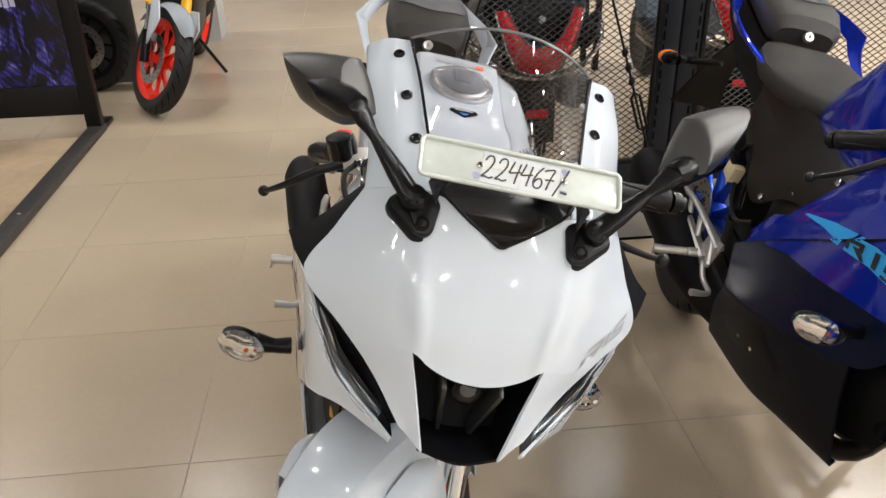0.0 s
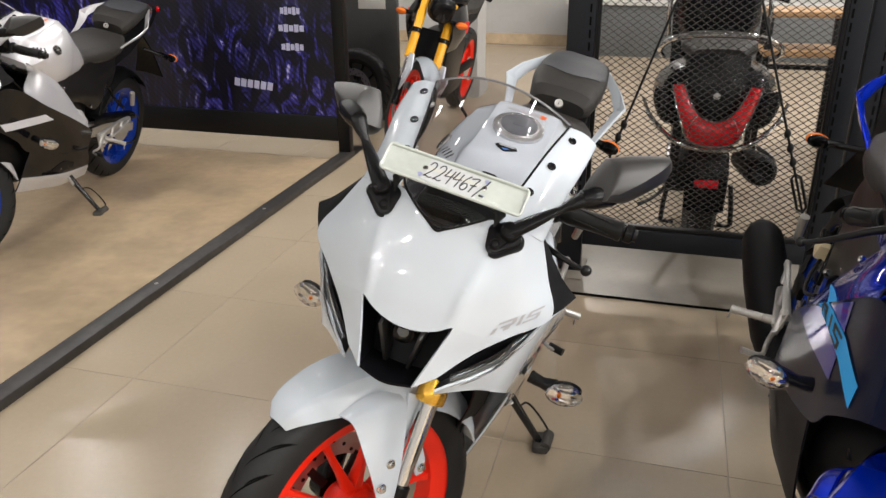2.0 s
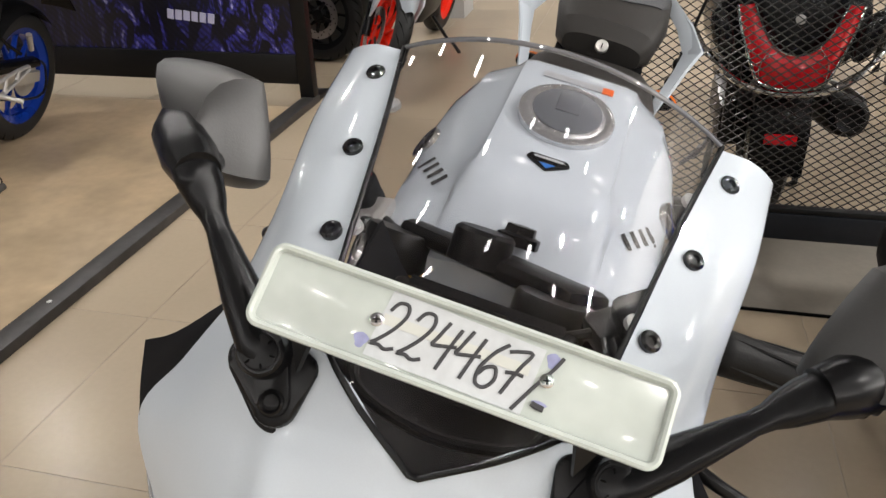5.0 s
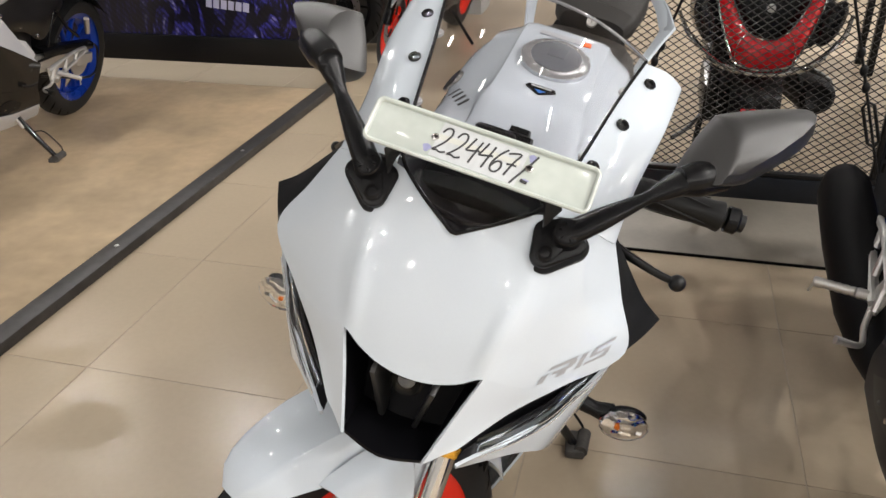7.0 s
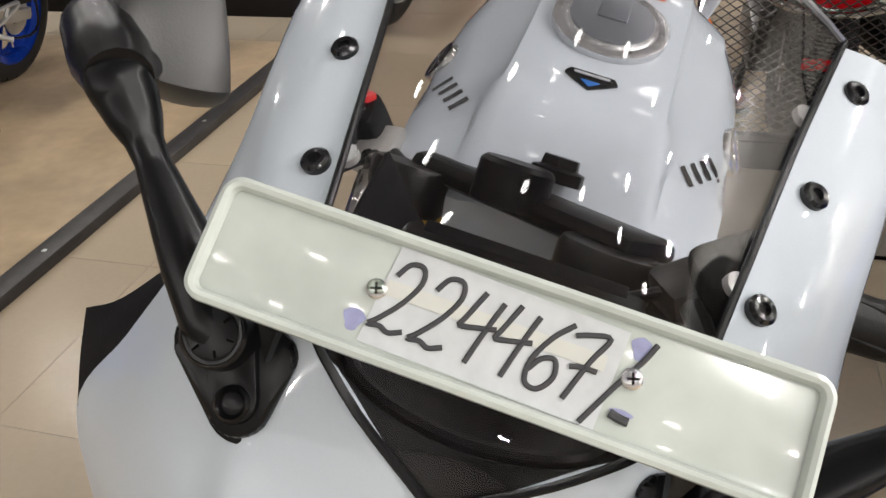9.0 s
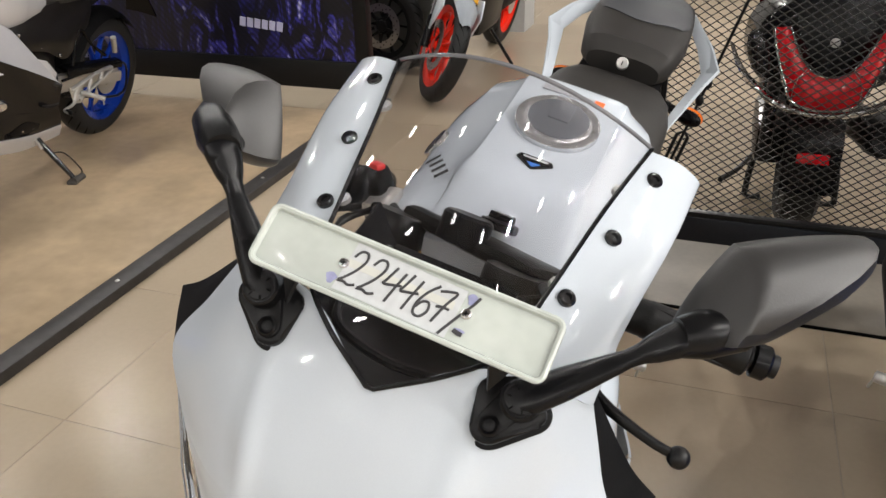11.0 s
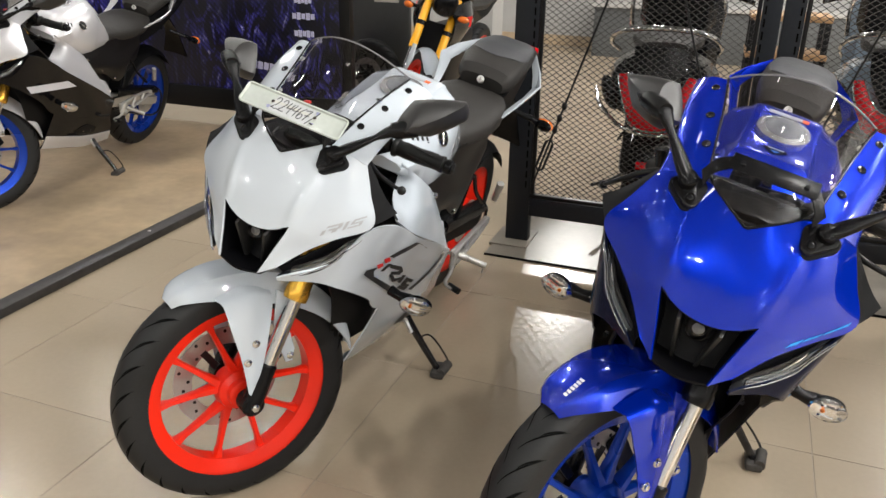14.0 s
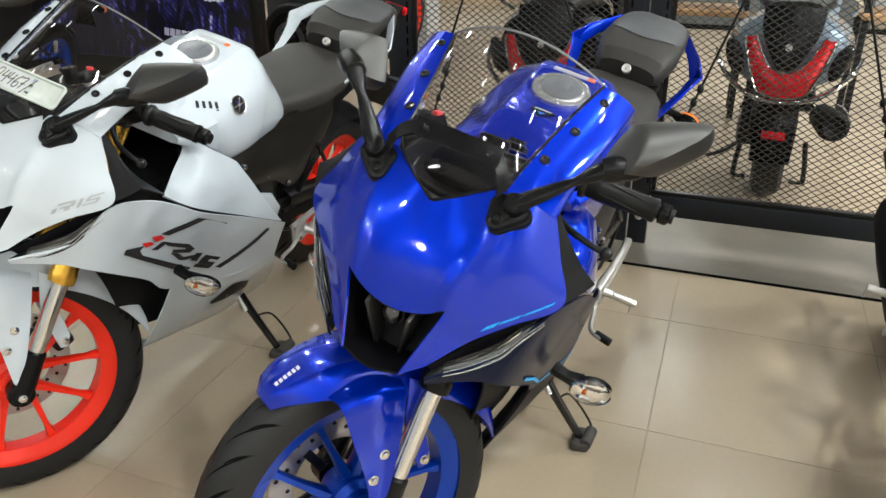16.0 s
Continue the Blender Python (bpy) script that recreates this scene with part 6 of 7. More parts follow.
for k in range(6):
    part("lettering_bar", box((-2.06 + 0.045 * k, -0.0085, 0.435 - 0.004 * k), (0.034, 0.005, 0.048), Euler((0, 0.2, 0)).to_matrix()), M_PALE, poster, "", False)
for z, w in ((0.98, 0.16), (0.87, 0.13), (0.77, 0.17), (0.66, 0.15)):
    for k in range(5):
        part("lettering_bar", box((-1.66 + (k - 2) * w / 5, -0.0085, z), (w / 6.5, 0.005, 0.034 + 0.01 * (k % 2)), None), M_PALE, poster, "", False)
M_BLUEWALL = node_mat("blue_banner", (0.02, 0.05, 0.42), rough=0.45, scale=8, vary=0.2, stain=0.3)
banner = in_room("wall_banner", 0, 0, 0, 0, "large violet and blue printed banner beside the platform", "banner")
part("banner_print", box((-4.95, 3.10, 1.22), (0.012, 3.4, 2.30), None, 0), M_PRINT, banner, "dark print with violet swirls", False)
part("banner_band", box((-4.94, 3.10, 0.20), (0.014, 3.4, 0.26), None, 0), M_BLUEWALL, banner, "plain blue band", False)

# ---- scooters behind the mesh ----
M_GREYBLUE = paint("grey_blue_lacquer", (0.20, 0.25, 0.31), 0.15, 0.22, 0.3)


def scooter(label, x, y, turn, body):
    """A scooter seen from its tail: seat, grab rail, red swept lamp with bright edges, mudguard, wheel and muffler. Local y runs to its front."""
    e = in_room("scooter", x, y, 0, turn, label, "scooter", "scooters behind the mesh")

    def put(name, bm, mat, lab="", par=None):
        return part(name, bm, mat, par or e, lab)

    bm = bmesh.new()
    sections(bm, [(V((0, 0.03, 0.70)), 0.12, 0.10, -0.2), (V((0, 0.08, 0.68)), 0.215, 0.150, -0.1), (V((0, 0.25, 0.67)), 0.250, 0.165, 0), (V((0, 0.50, 0.62)), 0.220, 0.150, 0), (V((0, 0.75, 0.52)), 0.150, 0.12, 0)], 24, 2.4)
    tail = put("tail_body", bm, body, "rounded tail bodywork")
    bm = bmesh.new()
    sections(bm, [(V((0, 0.13, 0.845)), 0.10, 0.030, 0.3), (V((0, 0.20, 0.868)), 0.150, 0.040, 0.2), (V((0, 0.40, 0.868)), 0.155, 0.042, 0), (V((0, 0.62, 0.825)), 0.140, 0.045, -0.1), (V((0, 0.90, 0.790)), 0.110, 0.045, 0)], 24, 3)
    put("seat", bm, M_SEAT, "black dual seat")
    put("tail_plate", sheet([[(-0.115, 0.045, 0.86), (0, 0.015, 0.87), (0.115, 0.045, 0.86)], [(-0.108, 0.005, 0.77), (0, -0.022, 0.77), (0.108, 0.005, 0.77)], [(-0.065, -0.030, 0.68), (0, -0.046, 0.675), (0.065, -0.030, 0.68)], [(-0.030, -0.048, 0.628), (0, -0.054, 0.622), (0.030, -0.048, 0.628)]], 0.008, 5, 5), M_PLASTIC, "matt black centre cover", tail)
    put("lock_cap", lathe(V((0, -0.034, 0.715)), (0, -1, 0.1), [(0, 0.014), (0.005, 0.014), (0.006, 0.008)], 16), M_ALLOY, "", tail)
    # a U of red segments: two raised arms and a broad foot, bordered with bright trim
    rim_out = [(0.170, 0.012, 0.745), (0.160, -0.004, 0.700), (0.138, -0.025, 0.636), (0.114, -0.042, 0.580), (0.092, -0.050, 0.538), (0.048, -0.058, 0.522), (0, -0.060, 0.517)]
    rim_in = [(0.126, -0.004, 0.752), (0.104, -0.022, 0.705), (0.080, -0.038, 0.664), (0.054, -0.050, 0.636), (0.030, -0.056, 0.624), (0.014, -0.058, 0.620), (0, -0.059, 0.619)]
    both = [[(-x, y, z) for x, y, z in q] + [tuple(r) for r in q[-2::-1]] for q in (rim_out, rim_in)]
    mid_row = [((a[0] + b[0]) / 2, (a[1] + b[1]) / 2 - 0.016, (a[2] + b[2]) / 2) for a, b in zip(*both)]
    lamp = put("tail_lamp", sheet([both[0], mid_row, both[1]], 0.010, 3, 4), M_REDLAMP, "swept red tail lamp with a black notch", tail)
    for line, r in ((both[0], 0.0048), (both[1], 0.0038)):
        put("bright_edge", tube([(x, y - 0.006, z) for x, y, z in line], r, 8, 3), M_CHROME, "bright trim", lamp)
    for s in (1, -1):
        put("segment_line", tube([(s * 0.060, -0.054, 0.642), (s * 0.084, -0.064, 0.612), (s * 0.094, -0.060, 0.575), (s * 0.090, -0.058, 0.536)], 0.0020, 6, 3), M_CHROME, "", lamp)
        put("chrome_sweep", tube([(s * 0.285, 0.14, 0.660), (s * 0.245, 0.03, 0.605), (s * 0.155, -0.04, 0.535), (s * 0.06, -0.055, 0.505), (0, -0.058, 0.500)], [0.006, 0.010, 0.011, 0.010, 0.010], 10), M_CHROME, "chrome bumper bar", tail)
        put("side_lens", blob((s * 0.200, 0.01, 0.66), (0.034, 0.024, 0.080), Euler((0, s * 0.35, 0)).to_matrix(), 10), M_BLACKGLOSS, "smoked side lamp", tail)
        put("grab_rail", tube([(s * 0.22, 0.34, 0.80), (s * 0.235, 0.16, 0.86), (s * 0.195, 0.05, 0.915), (s * 0.10, 0.01, 0.940), (0, 0.005, 0.945)], [0.009, 0.010, 0.012, 0.012, 0.012], 12), M_CHROME, "pale curved grab rail", tail)
        put("signal_stalk", tube([(s * 0.12, 0.05, 0.49), (s * 0.15, 0.04, 0.44)], 0.006, 8, 0), M_PLASTIC, "", tail)
    put("trunk", rings_bm([[V((x * w, y, z)) for x, y in ((-1, 0.62), (-0.8, 0.56), (0.8, 0.56), (1, 0.62), (0.9, 0.74), (-0.9, 0.74))] for z, w in ((0.86, 0.15), (0.92, 0.18), (1.15, 0.175), (1.20, 0.13))]), M_PLASTIC, "dark front shield seen past the seat")
    for s in (1, -1):
        put("shield_edge", tube([(s * 0.21, 0.60, 0.86), (s * 0.215, 0.58, 1.0), (s * 0.17, 0.60, 1.19)], 0.010, 8), M_CHROME, "")
        put("mirror_stalk", tube([(s * 0.20, 0.95, 1.05), (s * 0.26, 0.92, 1.15), (s * 0.30, 0.90, 1.20)], 0.007, 8), M_PLASTIC, "")
    put("mudguard", sheet([[(-0.075, 0.06, 0.52), (0, 0.045, 0.525), (0.075, 0.06, 0.52)], [(-0.085, -0.02, 0.40), (0, -0.04, 0.405), (0.085, -0.02, 0.40)], [(-0.080, -0.05, 0.24), (0, -0.065, 0.24), (0.080, -0.05, 0.24)]], 0.008, 4, 5), M_PLASTIC, "black rear mudguard")
    put("reflector", box((0, -0.058, 0.360), (0.095, 0.010, 0.034), Euler((-0.15, 0, 0)).to_matrix(), 0.004), M_REDLAMP, "red reflector")
    X = V((1, 0, 0))
    bm = bmesh.new()
    c = V((0, 0.26, 0.235))
    add_rings(bm, [circle(c + X * a, X, r, 40) for a, r in ((-0.05, 0.16), (-0.066, 0.19), (-0.05, 0.222), (0, 0.235), (0.05, 0.222), (0.066, 0.19), (0.05, 0.16))], caps=False, cyclic=True)
    w = put("wheel", bm, M_TYRE, "rear tyre")
    put("rim", lathe(c - X * 0.045, X, [(0, 0.05), (0, 0.165), (0.09, 0.165), (0.09, 0.05)], 32), M_PLASTIC, "", w)
    put("engine", box((-0.11, 0.45, 0.29), (0.11, 0.42, 0.15), None, 0.03), M_ENGINE, "dark engine case")
    put("shock", cyl((-0.13, 0.20, 0.30), (-0.13, 0.26, 0.60), 0.022), M_STEEL_DARK, "")
    ex = put("muffler", lathe(V((0.185, 0.62, 0.30)), (0.10, -1, 0.14), [(0, 0.03), (0.06, 0.058), (0.40, 0.068), (0.46, 0.062), (0.475, 0.045), (0.46, 0.02)], 24), M_PLASTICMATT, "black muffler")
    put("heat_shield", sheet([[(0.235, 0.55, 0.38), (0.262, 0.40, 0.40), (0.275, 0.22, 0.42)], [(0.262, 0.55, 0.33), (0.288, 0.40, 0.345), (0.300, 0.22, 0.37)]], 0.006, 4, 4), M_ALLOY, "metal heat shield", ex)
    put("kick_stand", tube([(-0.12, 0.55, 0.18), (-0.20, 0.30, 0.17), (-0.26, 0.12, 0.19)], 0.009, 8), M_STEEL_DARK, "stand lever")
    put("centre_stand", tube([(-0.14, 0.46, 0.20), (-0.16, 0.44, 0.012), (-0.10, 0.44, 0.008)], 0.012, 8, 2), M_STEEL_DARK, "")
    put("centre_stand", tube([(0.14, 0.46, 0.20), (0.16, 0.44, 0.012), (0.10, 0.44, 0.008)], 0.012, 8, 2), M_STEEL_DARK, "")
    put("front_body", rings_bm([[V((x * w, y, z)) for x, y in ((-1, 0), (-0.7, -0.06), (0.7, -0.06), (1, 0), (0.5, 0.12), (-0.5, 0.12))] for z, w, y in ((0.30, 0.13, 0), (0.6, 0.19, 0), (0.95, 0.20, 0), (1.05, 0.12, 0))]), body, "front apron").location = (0, 1.18, 0)
    put("floorboard", box((0, 0.95, 0.34), (0.30, 0.52, 0.12), None, 0.03), M_PLASTIC, "")
    put("front_wheel", lathe(V((-0.05, 1.42, 0.235)), (1, 0, 0), [(0, 0.15), (-0.012, 0.20), (0.02, 0.232), (0.05, 0.235), (0.08, 0.232), (0.112, 0.20), (0.10, 0.15)], 40), M_TYRE, "front tyre")
    put("handlebar", tube([(-0.34, 1.02, 0.98), (-0.15, 1.10, 1.03), (0, 1.12, 1.05), (0.15, 1.10, 1.03), (0.34, 1.02, 0.98)], 0.012, 8), M_PLASTIC, "black handlebar")
    return e


scooter("black scooter with chrome trim and swept red tail lamp behind mesh", 0.725, 3.08, 0, P_BLACK)
scooter("grey-blue scooter with chrome trim and swept red tail lamp behind mesh", 1.675, 3.34, -4, M_GREYBLUE)


# ---- naked motorcycle behind ----
def naked_bike(label, x, y, turn, lean, steer):
    M = ROOM @ pose(x, y, 0, 0, 0, turn) @ pose(0, 0, 0, 0, lean, 0)
    mats = bike_mats(wheel=W_RED)
    b = empty("motorcycle", M, label, "motorcycle", "motorcycles at the back")
    ST = Matrix.Translation(HEAD_FOOT) @ Matrix.Rotation(radians(steer), 4, HEAD) @ Matrix.Translation(-HEAD_FOOT)

    def put(name, bm, mat, lab="", par=None, turn_=False):
        if turn_:
            bmesh.ops.transform(bm, matrix=ST, verts=bm.verts)
        return part(name, bm, mat, par or b, lab)

    M_SHROUD = paint("dark_grey_lacquer", (0.025, 0.025, 0.027), 0.1, 0.25, 0.3)
    M_YELLOW = node_mat("yellow_fork_tube", (0.85, 0.42, 0.01), rough=0.35, coat=0.4)
    wheel(b, AXLE, 0.104, 0.291, 0.232, mats, ST)
    wheel(b, REAR, 0.142, 0.305, 0.232, mats, Matrix.Identity(4), -1, 0.11, 20, True)
    for s in (1, -1):
        a = AXLE + V((s * 0.10, 0, 0))
        leg = put("fork_leg", cyl(a - HEAD * 0.03, a + HEAD * 0.14, 0.024), M_PLASTIC, "black fork leg with yellow tube", None, True)
        put("fork_tube", cyl(a + HEAD * 0.12, a + HEAD * 0.30, 0.018), M_CHROME, "", leg, True)
        put("outer_tube", lathe(a + HEAD * 0.28, HEAD, [(0, 0.028), (0.30, 0.028), (0.31, 0.024), (0.42, 0.024)]), M_YELLOW, "yellow outer tube", leg, True)
        put("clamp_ring", lathe(a + HEAD * 0.44, HEAD, [(0, 0.033), (0.03, 0.033)]), M_PLASTIC, "", leg, True)
        put("fork_guard", prism([(-0.01, 0.52), (0.06, 0.60), (0.14, 0.58), (0.10, 0.50), (0.07, 0.40), (0.045, 0.36), (0.02, 0.42)], 0.01, Matrix(((0, 0, s, s * 0.108), (1, 0, 0, 0), (0, 1, 0, 0), (0, 0, 0, 1))), 0.003), P_WHITE, "", leg, True)
        bar = put("handlebar", tube([(0, 0.42, 0.98), (s * 0.15, 0.43, 1.04), (s * 0.36, 0.50, 1.03)], 0.011, 8), M_PLASTIC, "black handlebar", None, True)
        put("grip", cyl((s * 0.25, 0.466, 1.036), (s * 0.37, 0.503, 1.03), 0.017), M_RUBBER, "", bar, True)
        put("mirror_stalk", tube([(s * 0.2, 0.44, 1.04), (s * 0.24, 0.42, 1.14), (s * 0.28, 0.43, 1.17)], 0.006, 8), M_PLASTIC, "", bar, True)
        put("mirror_shell", blob((s * 0.31, 0.44, 1.18), (0.06, 0.018, 0.035), None, 8), M_PLASTIC, "", bar, True)
        put("tank_shroud", sheet([[(s * 0.11, 0.30, 0.86), (s * 0.16, 0.48, 0.90), (s * 0.14, 0.66, 0.86)], [(s * 0.16, 0.30, 0.74), (s * 0.21, 0.45, 0.76), (s * 0.17, 0.64, 0.74)], [(s * 0.13, 0.34, 0.60), (s * 0.16, 0.46, 0.62), (s * 0.15, 0.60, 0.66)]], 0.008, 5, 5), M_SHROUD, "dark grey tank shroud")
        put("shroud_stripe", sheet([[(s * 0.178, 0.36, 0.80), (s * 0.215, 0.46, 0.81)], [(s * 0.176, 0.36, 0.73), (s * 0.216, 0.46, 0.74)]], 0.004, 4, 3), M_MARKRED, "")
        turn_signal(b, s, (s * 0.20, 0.30, 0.80), mats, True)
    rings = []
    for k in range(14):
        th = radians(45 - 110 * k / 13)
        w = 0.07 * min(1, (k + 0.6) / 4) ** 0.5
        rings.append([AXLE + V((w * u, -math.sin(th) * (0.318 - 0.04 * u * u), math.cos(th) * (0.318 - 0.04 * u * u))) for u in (-1, -0.6, -0.2, 0.2, 0.6, 1)])
    bm = bmesh.new()
    add_rings(bm, rings, closed=False)
    bmesh.ops.solidify(bm, geom=bm.faces[:], thickness=0.004)
    put("mudguard", bm, P_WHITE, "white front mudguard", None, True)
    lamp = put("headlamp", blob((0, 0.27, 0.88), (0.085, 0.07, 0.085), None, 12, 2.6), M_PLASTIC, "black headlamp mask", None, True)
    put("lens", blob((0, 0.21, 0.84), (0.035, 0.02, 0.035), None, 8), M_CLEAR, "", lamp, True)
    bm = bmesh.new()
    sections(bm, [(V((0, 0.42, 0.88)), 0.08, 0.06, 0), (V((0, 0.48, 0.90)), 0.13, 0.085, 0), (V((0, 0.60, 0.91)), 0.15, 0.09, 0), (V((0, 0.72, 0.87)), 0.12, 0.075, 0), (V((0, 0.80, 0.83)), 0.08, 0.04, 0)], 20, 2.4)
    put("fuel_tank", bm, P_BLACK, "dark fuel tank")
    bm = bmesh.new()
    sections(bm, [(V((0, 0.80, 0.80)), 0.09, 0.03, 0), (V((0, 1.05, 0.80)), 0.13, 0.035, 0), (V((0, 1.25, 0.85)), 0.12, 0.035, 0), (V((0, 1.55, 0.90)), 0.08, 0.03, 0)], 20, 3)
    put("seat", bm, M_SEAT, "black seat")
    put("engine", box((0, 0.66, 0.47), (0.26, 0.46, 0.42), None, 0.06), M_ENGINE, "black engine")
    put("radiator", box((0, 0.36, 0.60), (0.24, 0.04, 0.24), Euler((-0.3, 0, 0)).to_matrix(), 0.01), M_PLASTICDARK, "black radiator")
    put("tail_cover", rings_bm([[V((x * w, y, z0 + f * h)) for x, f in ((-1, 0), (1, 0), (1, 1), (-1, 1))] for y, w, z0, h in ((0.85, 0.09, 0.66, 0.12), (1.2, 0.10, 0.72, 0.10), (1.6, 0.05, 0.82, 0.06))]), P_BLACK, "black tail cover")
    put("swingarm", box((0.08, 1.18, 0.35), (0.04, 0.48, 0.06), None, 0.01), M_PLASTICMATT, "swingarm")
    put("side_stand", tube([(0.12, 0.70, 0.27), (0.29, 0.73, 0.085)], 0.011, 8, 0), M_BLACKGLOSS, "side stand")
    return b


naked_bike("black naked motorcycle with red wheels and yellow fork tubes", -1.12, 4.44, 0, 12, 36)

# ---- far end of the room ----
M_WOOD = node_mat("pale_wood_board", (0.42, 0.25, 0.12), rough=0.45, scale=30, vary=0.25, stain=0.2, stain_scale=6)
M_PANELGREY = node_mat("dark_grey_panel", (0.10, 0.105, 0.105), rough=0.5, scale=30, vary=0.1, stain=0.15)
M_COUNTERTOP = node_mat("grey_laminate", (0.46, 0.45, 0.43), rough=0.4, scale=40, vary=0.08)
M_SIGN = node_mat("white_sign", (0.75, 0.74, 0.70), rough=0.5)
for i, (x, y) in enumerate(((1.28, 5.0), (2.35, 5.15))):
    st = in_room("wooden_stand", x, y, 0, 3, "two-tier stand with pale wooden boards on black steel legs", "display stand", "wooden stands")
    for z, d in ((0.84, 0.30), (0.62, 0.34)):
        part("board", box((0, 0, z), (0.46, d, 0.035), None, 0.004), M_WOOD, st, "pale wooden board")
    for sx in (-0.21, 0.21):
        for sy in (-0.12, 0.12):
            part("leg", box((sx, sy, 0.415), (0.035, 0.035, 0.83), None, 0.003), M_STEEL_DARK, st)
    part("cross_bar", box((0, 0.12, 0.50), (0.42, 0.03, 0.03), None, 0.003), M_STEEL_DARK, st)
ctr = in_room("counter", 1.05, 8.72, 0, 0, "long dark counter with a pale top against the wall", "counter")
part("counter_body", box((0, 0, 0.26), (3.2, 0.55, 0.52), None, 0.006), M_PANELGREY, ctr)
part("counter_top", box((0, -0.01, 0.545), (3.26, 0.60, 0.045), None, 0.005), M_COUNTERTOP, ctr, "pale counter top")
pn = in_room("partition", -1.60, 5.15, 0, 0, "dark grey partition panel with a small white sign", "partition")
part("panel", box((0, 0, 1.15), (0.56, 0.05, 2.30), None, 0.004), M_PANELGREY, pn)
part("sign", box((0.10, -0.029, 0.84), (0.20, 0.008, 0.10), None, 0.002), M_SIGN, pn, "small white sign")
wl = empty("spare_wheel", ROOM @ pose(-1.58, 4.98, 0.27, 0, 0, 84), "black alloy wheel with tyre leaning on the partition", "wheel")
wheel(wl, V((0, 0, 0.0)), 0.11, 0.27, 0.212, bike_mats(wheel=M_PLASTICMATT), pose(0, 0, 0, 0, 4, 0))
for nm, x in (("column", -1.12), ):
    room_box("column", (x - 0.02, 6.3, 1.75), (0.30, 0.30, 3.5), M_WALL, "square grey plastered column")
room_box("baseboard", (0, 9.085, 0.06), (11.0, 0.025, 0.12), M_CARPET, "tan tiled skirting along the wall")

# ---- price board on the white motorcycle ----
M_BOARD = node_mat("ivory_plastic_board", (0.50, 0.54, 0.50), rough=0.20, scale=90, vary=0.05, coat=0.5, stain=0.12, stain_scale=22)
M_PAPER = node_mat("taped_paper", (0.54, 0.56, 0.57), rough=0.55, scale=160, vary=0.10, stain=0.12, stain_scale=60)
M_TAPE = node_mat("yellowed_tape", (0.54, 0.545, 0.50), rough=0.35, scale=120, vary=0.06)
M_INK = node_mat("charcoal_marker", (0.035, 0.035, 0.038), rough=0.6, scale=300, vary=0.3)
M_INKBLUE = node_mat("smudged_blue_ink", (0.27, 0.28, 0.44), rough=0.6, scale=200, vary=0.3)
BIKE = Matrix.Translation((-0.160, 0.879, 0)) @ pose(0, 0, 0, 0, 0, 6.09) @ pose(0, 0, 0, 0, 14.83, 0)
board = empty("price_board", BIKE @ basis((0.003, 0.0595, 1.0245), (1, 0, 0), (0, 0.742, 0.67)), "ivory plastic board with a handwritten price on the white motorcycle", "price board")


def rounded(w, h, r, n=5):
    return [(sx * (w / 2 - r) + r * math.cos(a), sy * (h / 2 - r) + r * math.sin(a))
            for sx, sy, a0 in ((1, 1, 0), (-1, 1, math.pi / 2), (-1, -1, math.pi), (1, -1, 1.5 * math.pi)) for a in [a0 + math.pi / 2 * k / n for k in range(n + 1)]]


W, H = 0.238, 0.049
part("board_plate", prism(rounded(W, H, 0.007), 0.0025, Matrix.Translation((0, 0, -0.0025)), 0.0006), M_BOARD, board)
rings = []
for grow, z in ((0.0, -0.001), (0.0012, 0.0015), (0.0008, 0.0034), (-0.0010, 0.0042), (-0.0028, 0.0034), (-0.0040, 0.0002)):
    rings.append([V((x, y, z)) for x, y in rounded(W + 2 * grow, H + 2 * grow, 0.0075 + grow)])
part("board_rim", rings_bm(rings, caps=False), M_BOARD, board, "raised rounded rim")
part("paper", prism([(-0.0495, -0.019), (0.0425, -0.0205), (0.0455, 0.0175), (-0.0455, 0.0205)], 0.0004, Matrix.Translation((0, 0, 0.0002))), M_PAPER, board, "strip of white paper")
part("tape", prism([(-0.046, 0.0005), (0.040, 0.0005), (0.040, 0.0065), (-0.046, 0.0065)], 0.0003, Matrix.Translation((0, 0, 0.0007))), M_TAPE, board, "yellowed clear tape")
for x in (-0.049, 0.0505):
    sc = part("screw", lathe(V((x, 0.0015, 0.0)), (0, 0, 1), [(0, 0.0042), (0.0016, 0.0040), (0.0026, 0.0028), (0.0028, 0.0008)], 18), M_CHROME, board, "cross-head screw")
    for a in (0.3, 0.3 + math.pi / 2):
        part("cross_slot", box((x, 0.0015, 0.0027), (0.0044, 0.0008, 0.0006), Euler((0, 0, a)).to_matrix()), M_GROOVE, sc)
for x, y, w, h in ((-0.0535, -0.012, 0.0040, 0.0045), (0.0505, 0.013, 0.0035, 0.0045), (0.0505, -0.012, 0.004, 0.002)):
    part("ink_smudge", prism([(x + w * math.cos(a) * (1 + 0.3 * math.sin(3 * a)), y + h * math.sin(a)) for a in [2 * math.pi * k / 14 for k in range(14)]], 0.0002, Matrix.Translation((0, 0, 0.0001))), M_INKBLUE, board)
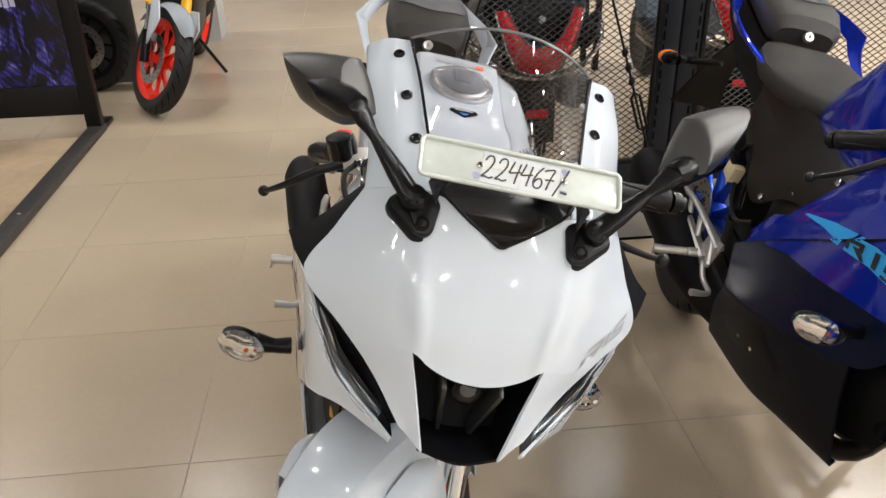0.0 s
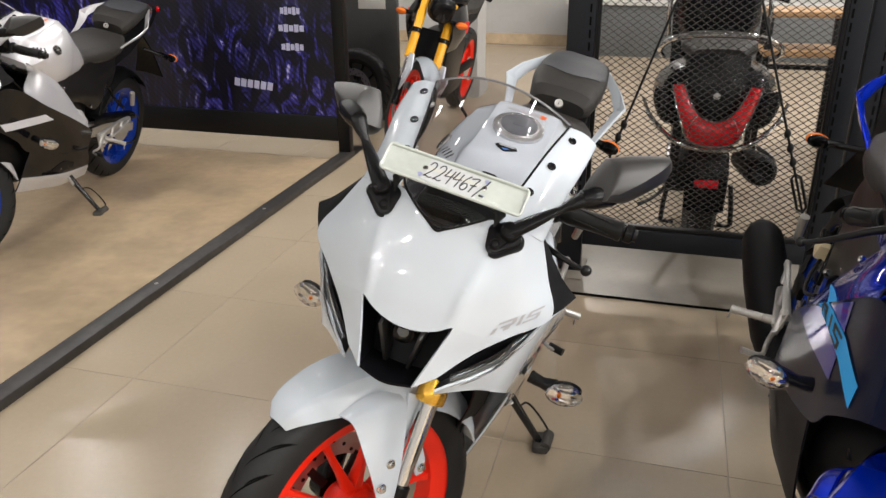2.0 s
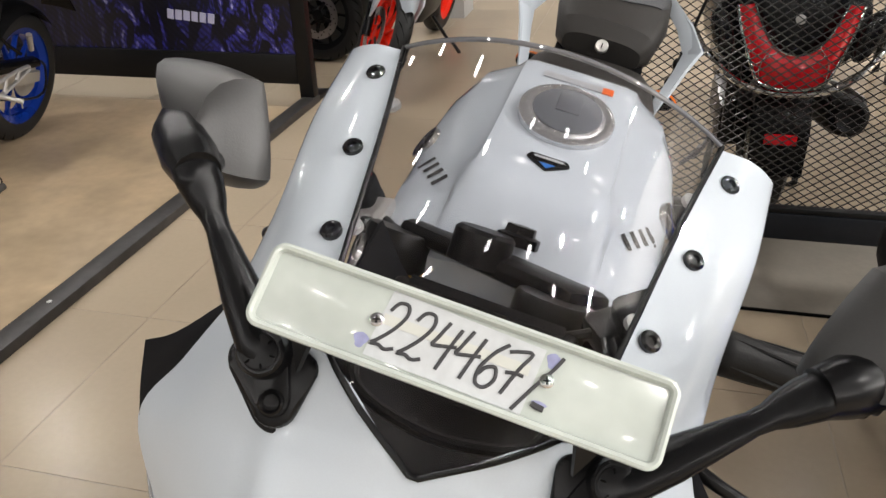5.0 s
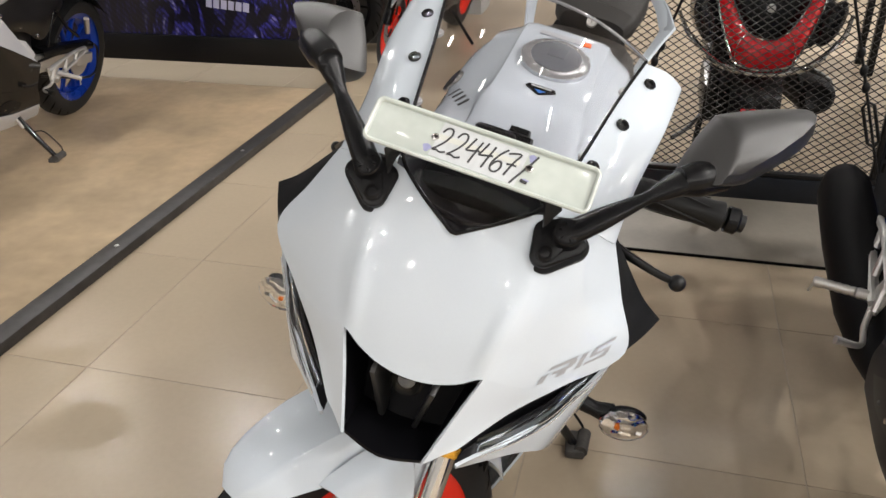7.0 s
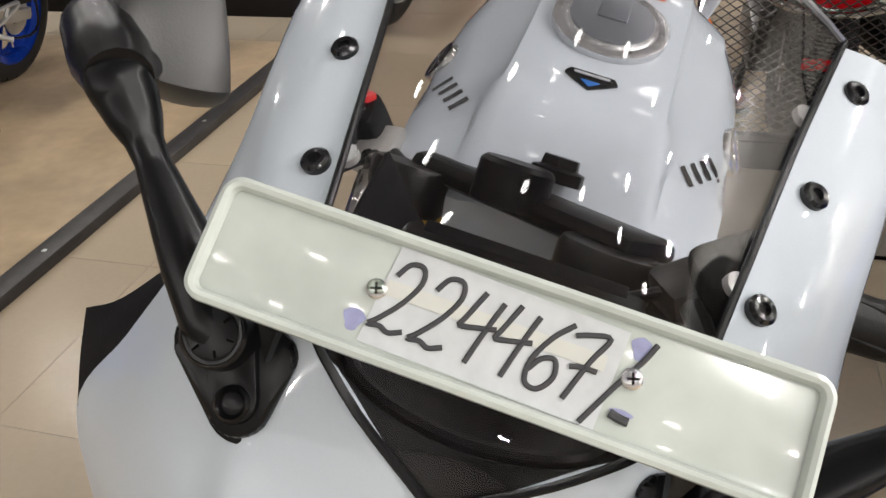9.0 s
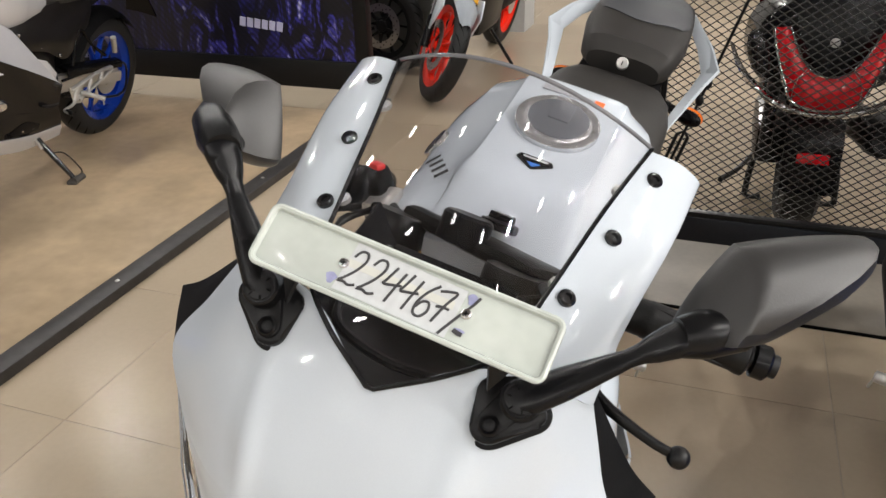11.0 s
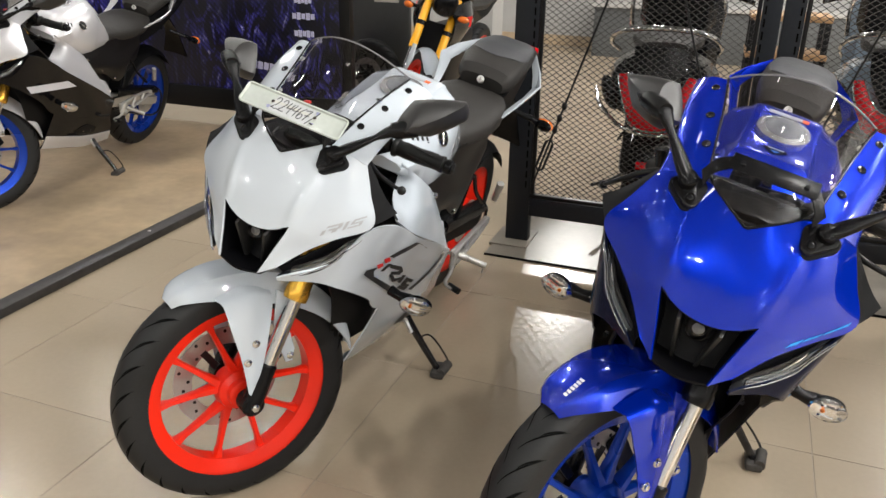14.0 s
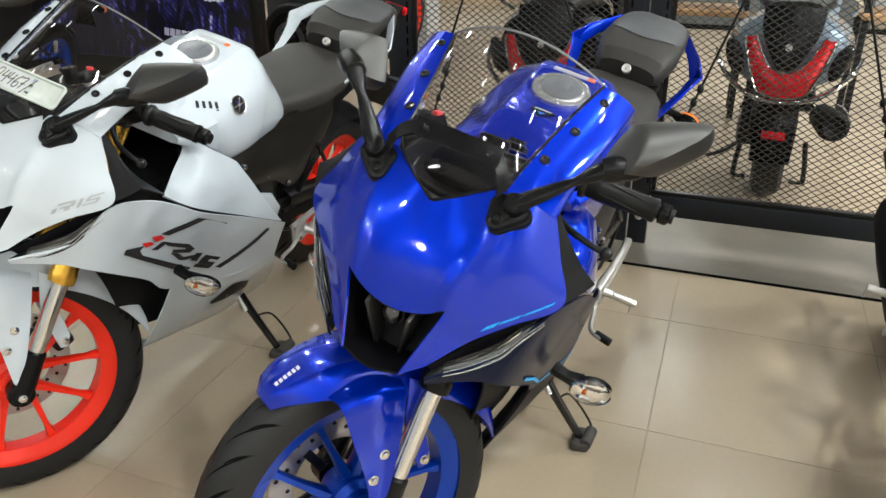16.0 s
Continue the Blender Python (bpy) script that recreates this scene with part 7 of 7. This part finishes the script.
DIGITS = {"2": [[(0.18, 0.78), (0.34, 0.98), (0.62, 0.99), (0.72, 0.78), (0.52, 0.45), (0.20, 0.16), (0.05, 0.06), (0.30, 0.08), (0.52, 0.03), (0.78, 0.10)]],
          "4": [[(0.30, 0.98), (0.12, 0.60), (0.06, 0.46), (0.40, 0.50), (0.78, 0.56)], [(0.72, 0.92), (0.58, 0.50), (0.46, 0.02)]],
          "6": [[(0.66, 0.98), (0.34, 0.72), (0.12, 0.36), (0.18, 0.08), (0.46, 0.04), (0.66, 0.24), (0.56, 0.46), (0.30, 0.42), (0.14, 0.24)]],
          "7": [[(0.06, 0.86), (0.34, 0.93), (0.72, 0.96), (0.52, 0.60), (0.30, 0.04)], [(0.18, 0.46), (0.44, 0.50), (0.72, 0.50)]],
          "/": [[(0.95, 1.10), (0.80, 0.82), (0.52, 0.45), (0.12, -0.16)]], "-": [[(0.70, 0.08), (0.90, 0.05), (1.10, 0.04)]]}
for ch, x in (("2", -0.0475), ("2", -0.0315), ("4", -0.0160), ("4", -0.0020), ("6", 0.0120), ("7", 0.0245), ("/", 0.0365), ("-", 0.0345)):
    for stroke in DIGITS[ch]:
        pts = [(x + 0.0185 * (px + 0.16 * (py - 0.5)), -0.0135 + 0.0285 * py - 0.02 * (x + 0.0475) * 0.9, 0.0011) for px, py in stroke]
        part("pen_stroke", tube(pts, 0.00105 if ch != "-" else 0.0017, 6, 4, 0.5), M_INK, board)

# ---- floor tiles: joints recessed between the pieces ----
TX, TY, X0, Y0 = 0.6085, 0.6075, 1.400, 1.621
floor_ob = bpy.data.objects["floor"]


def tile_mesh(nx=1):
    bm = bmesh.new()
    add_box(bm, (0, 0, 0), (TX - 0.003, TY - 0.003, 0.004), None, 0.0008)
    bmesh.ops.recalc_face_normals(bm, faces=bm.faces)
    me = bpy.data.meshes.new("tile")
    bm.to_mesh(me)
    bm.free()
    me.materials.append(M_FLOOR)
    return me


TILE = tile_mesh()
rest_v, rest_f = [], []
for i in range(-12, 13):
    for j in range(-13, 13):
        cx, cy = X0 + (i + 0.5) * TX, Y0 + (j + 0.5) * TY
        if cx < -5.6 or cx > 8.2 or cy < -6.1 or cy > 9.2:
            continue
        if -8 <= i <= 3 and -5 <= j <= 8:
            ob = new("tile", TILE)
            ob.parent = floor_ob
            ob.location = (cx, cy, -0.002)
        else:
            o = len(rest_v)
            hx, hy = TX / 2 - 0.0015, TY / 2 - 0.0015
            rest_v += [(cx + a * hx, cy + b * hy, z) for z in (-0.004, 0.0) for a, b in ((-1, -1), (1, -1), (1, 1), (-1, 1))]
            rest_f += [(o + 4, o + 5, o + 6, o + 7)] + [(o + k, o + (k + 1) % 4, o + 4 + (k + 1) % 4, o + 4 + k) for k in range(4)]
me = bpy.data.meshes.new("far_tiles")
me.from_pydata(rest_v, [], rest_f)
me.materials.append(M_FLOOR)
far = new("far_tiles", me)
far.parent = floor_ob
far["kind"] = "stuff"
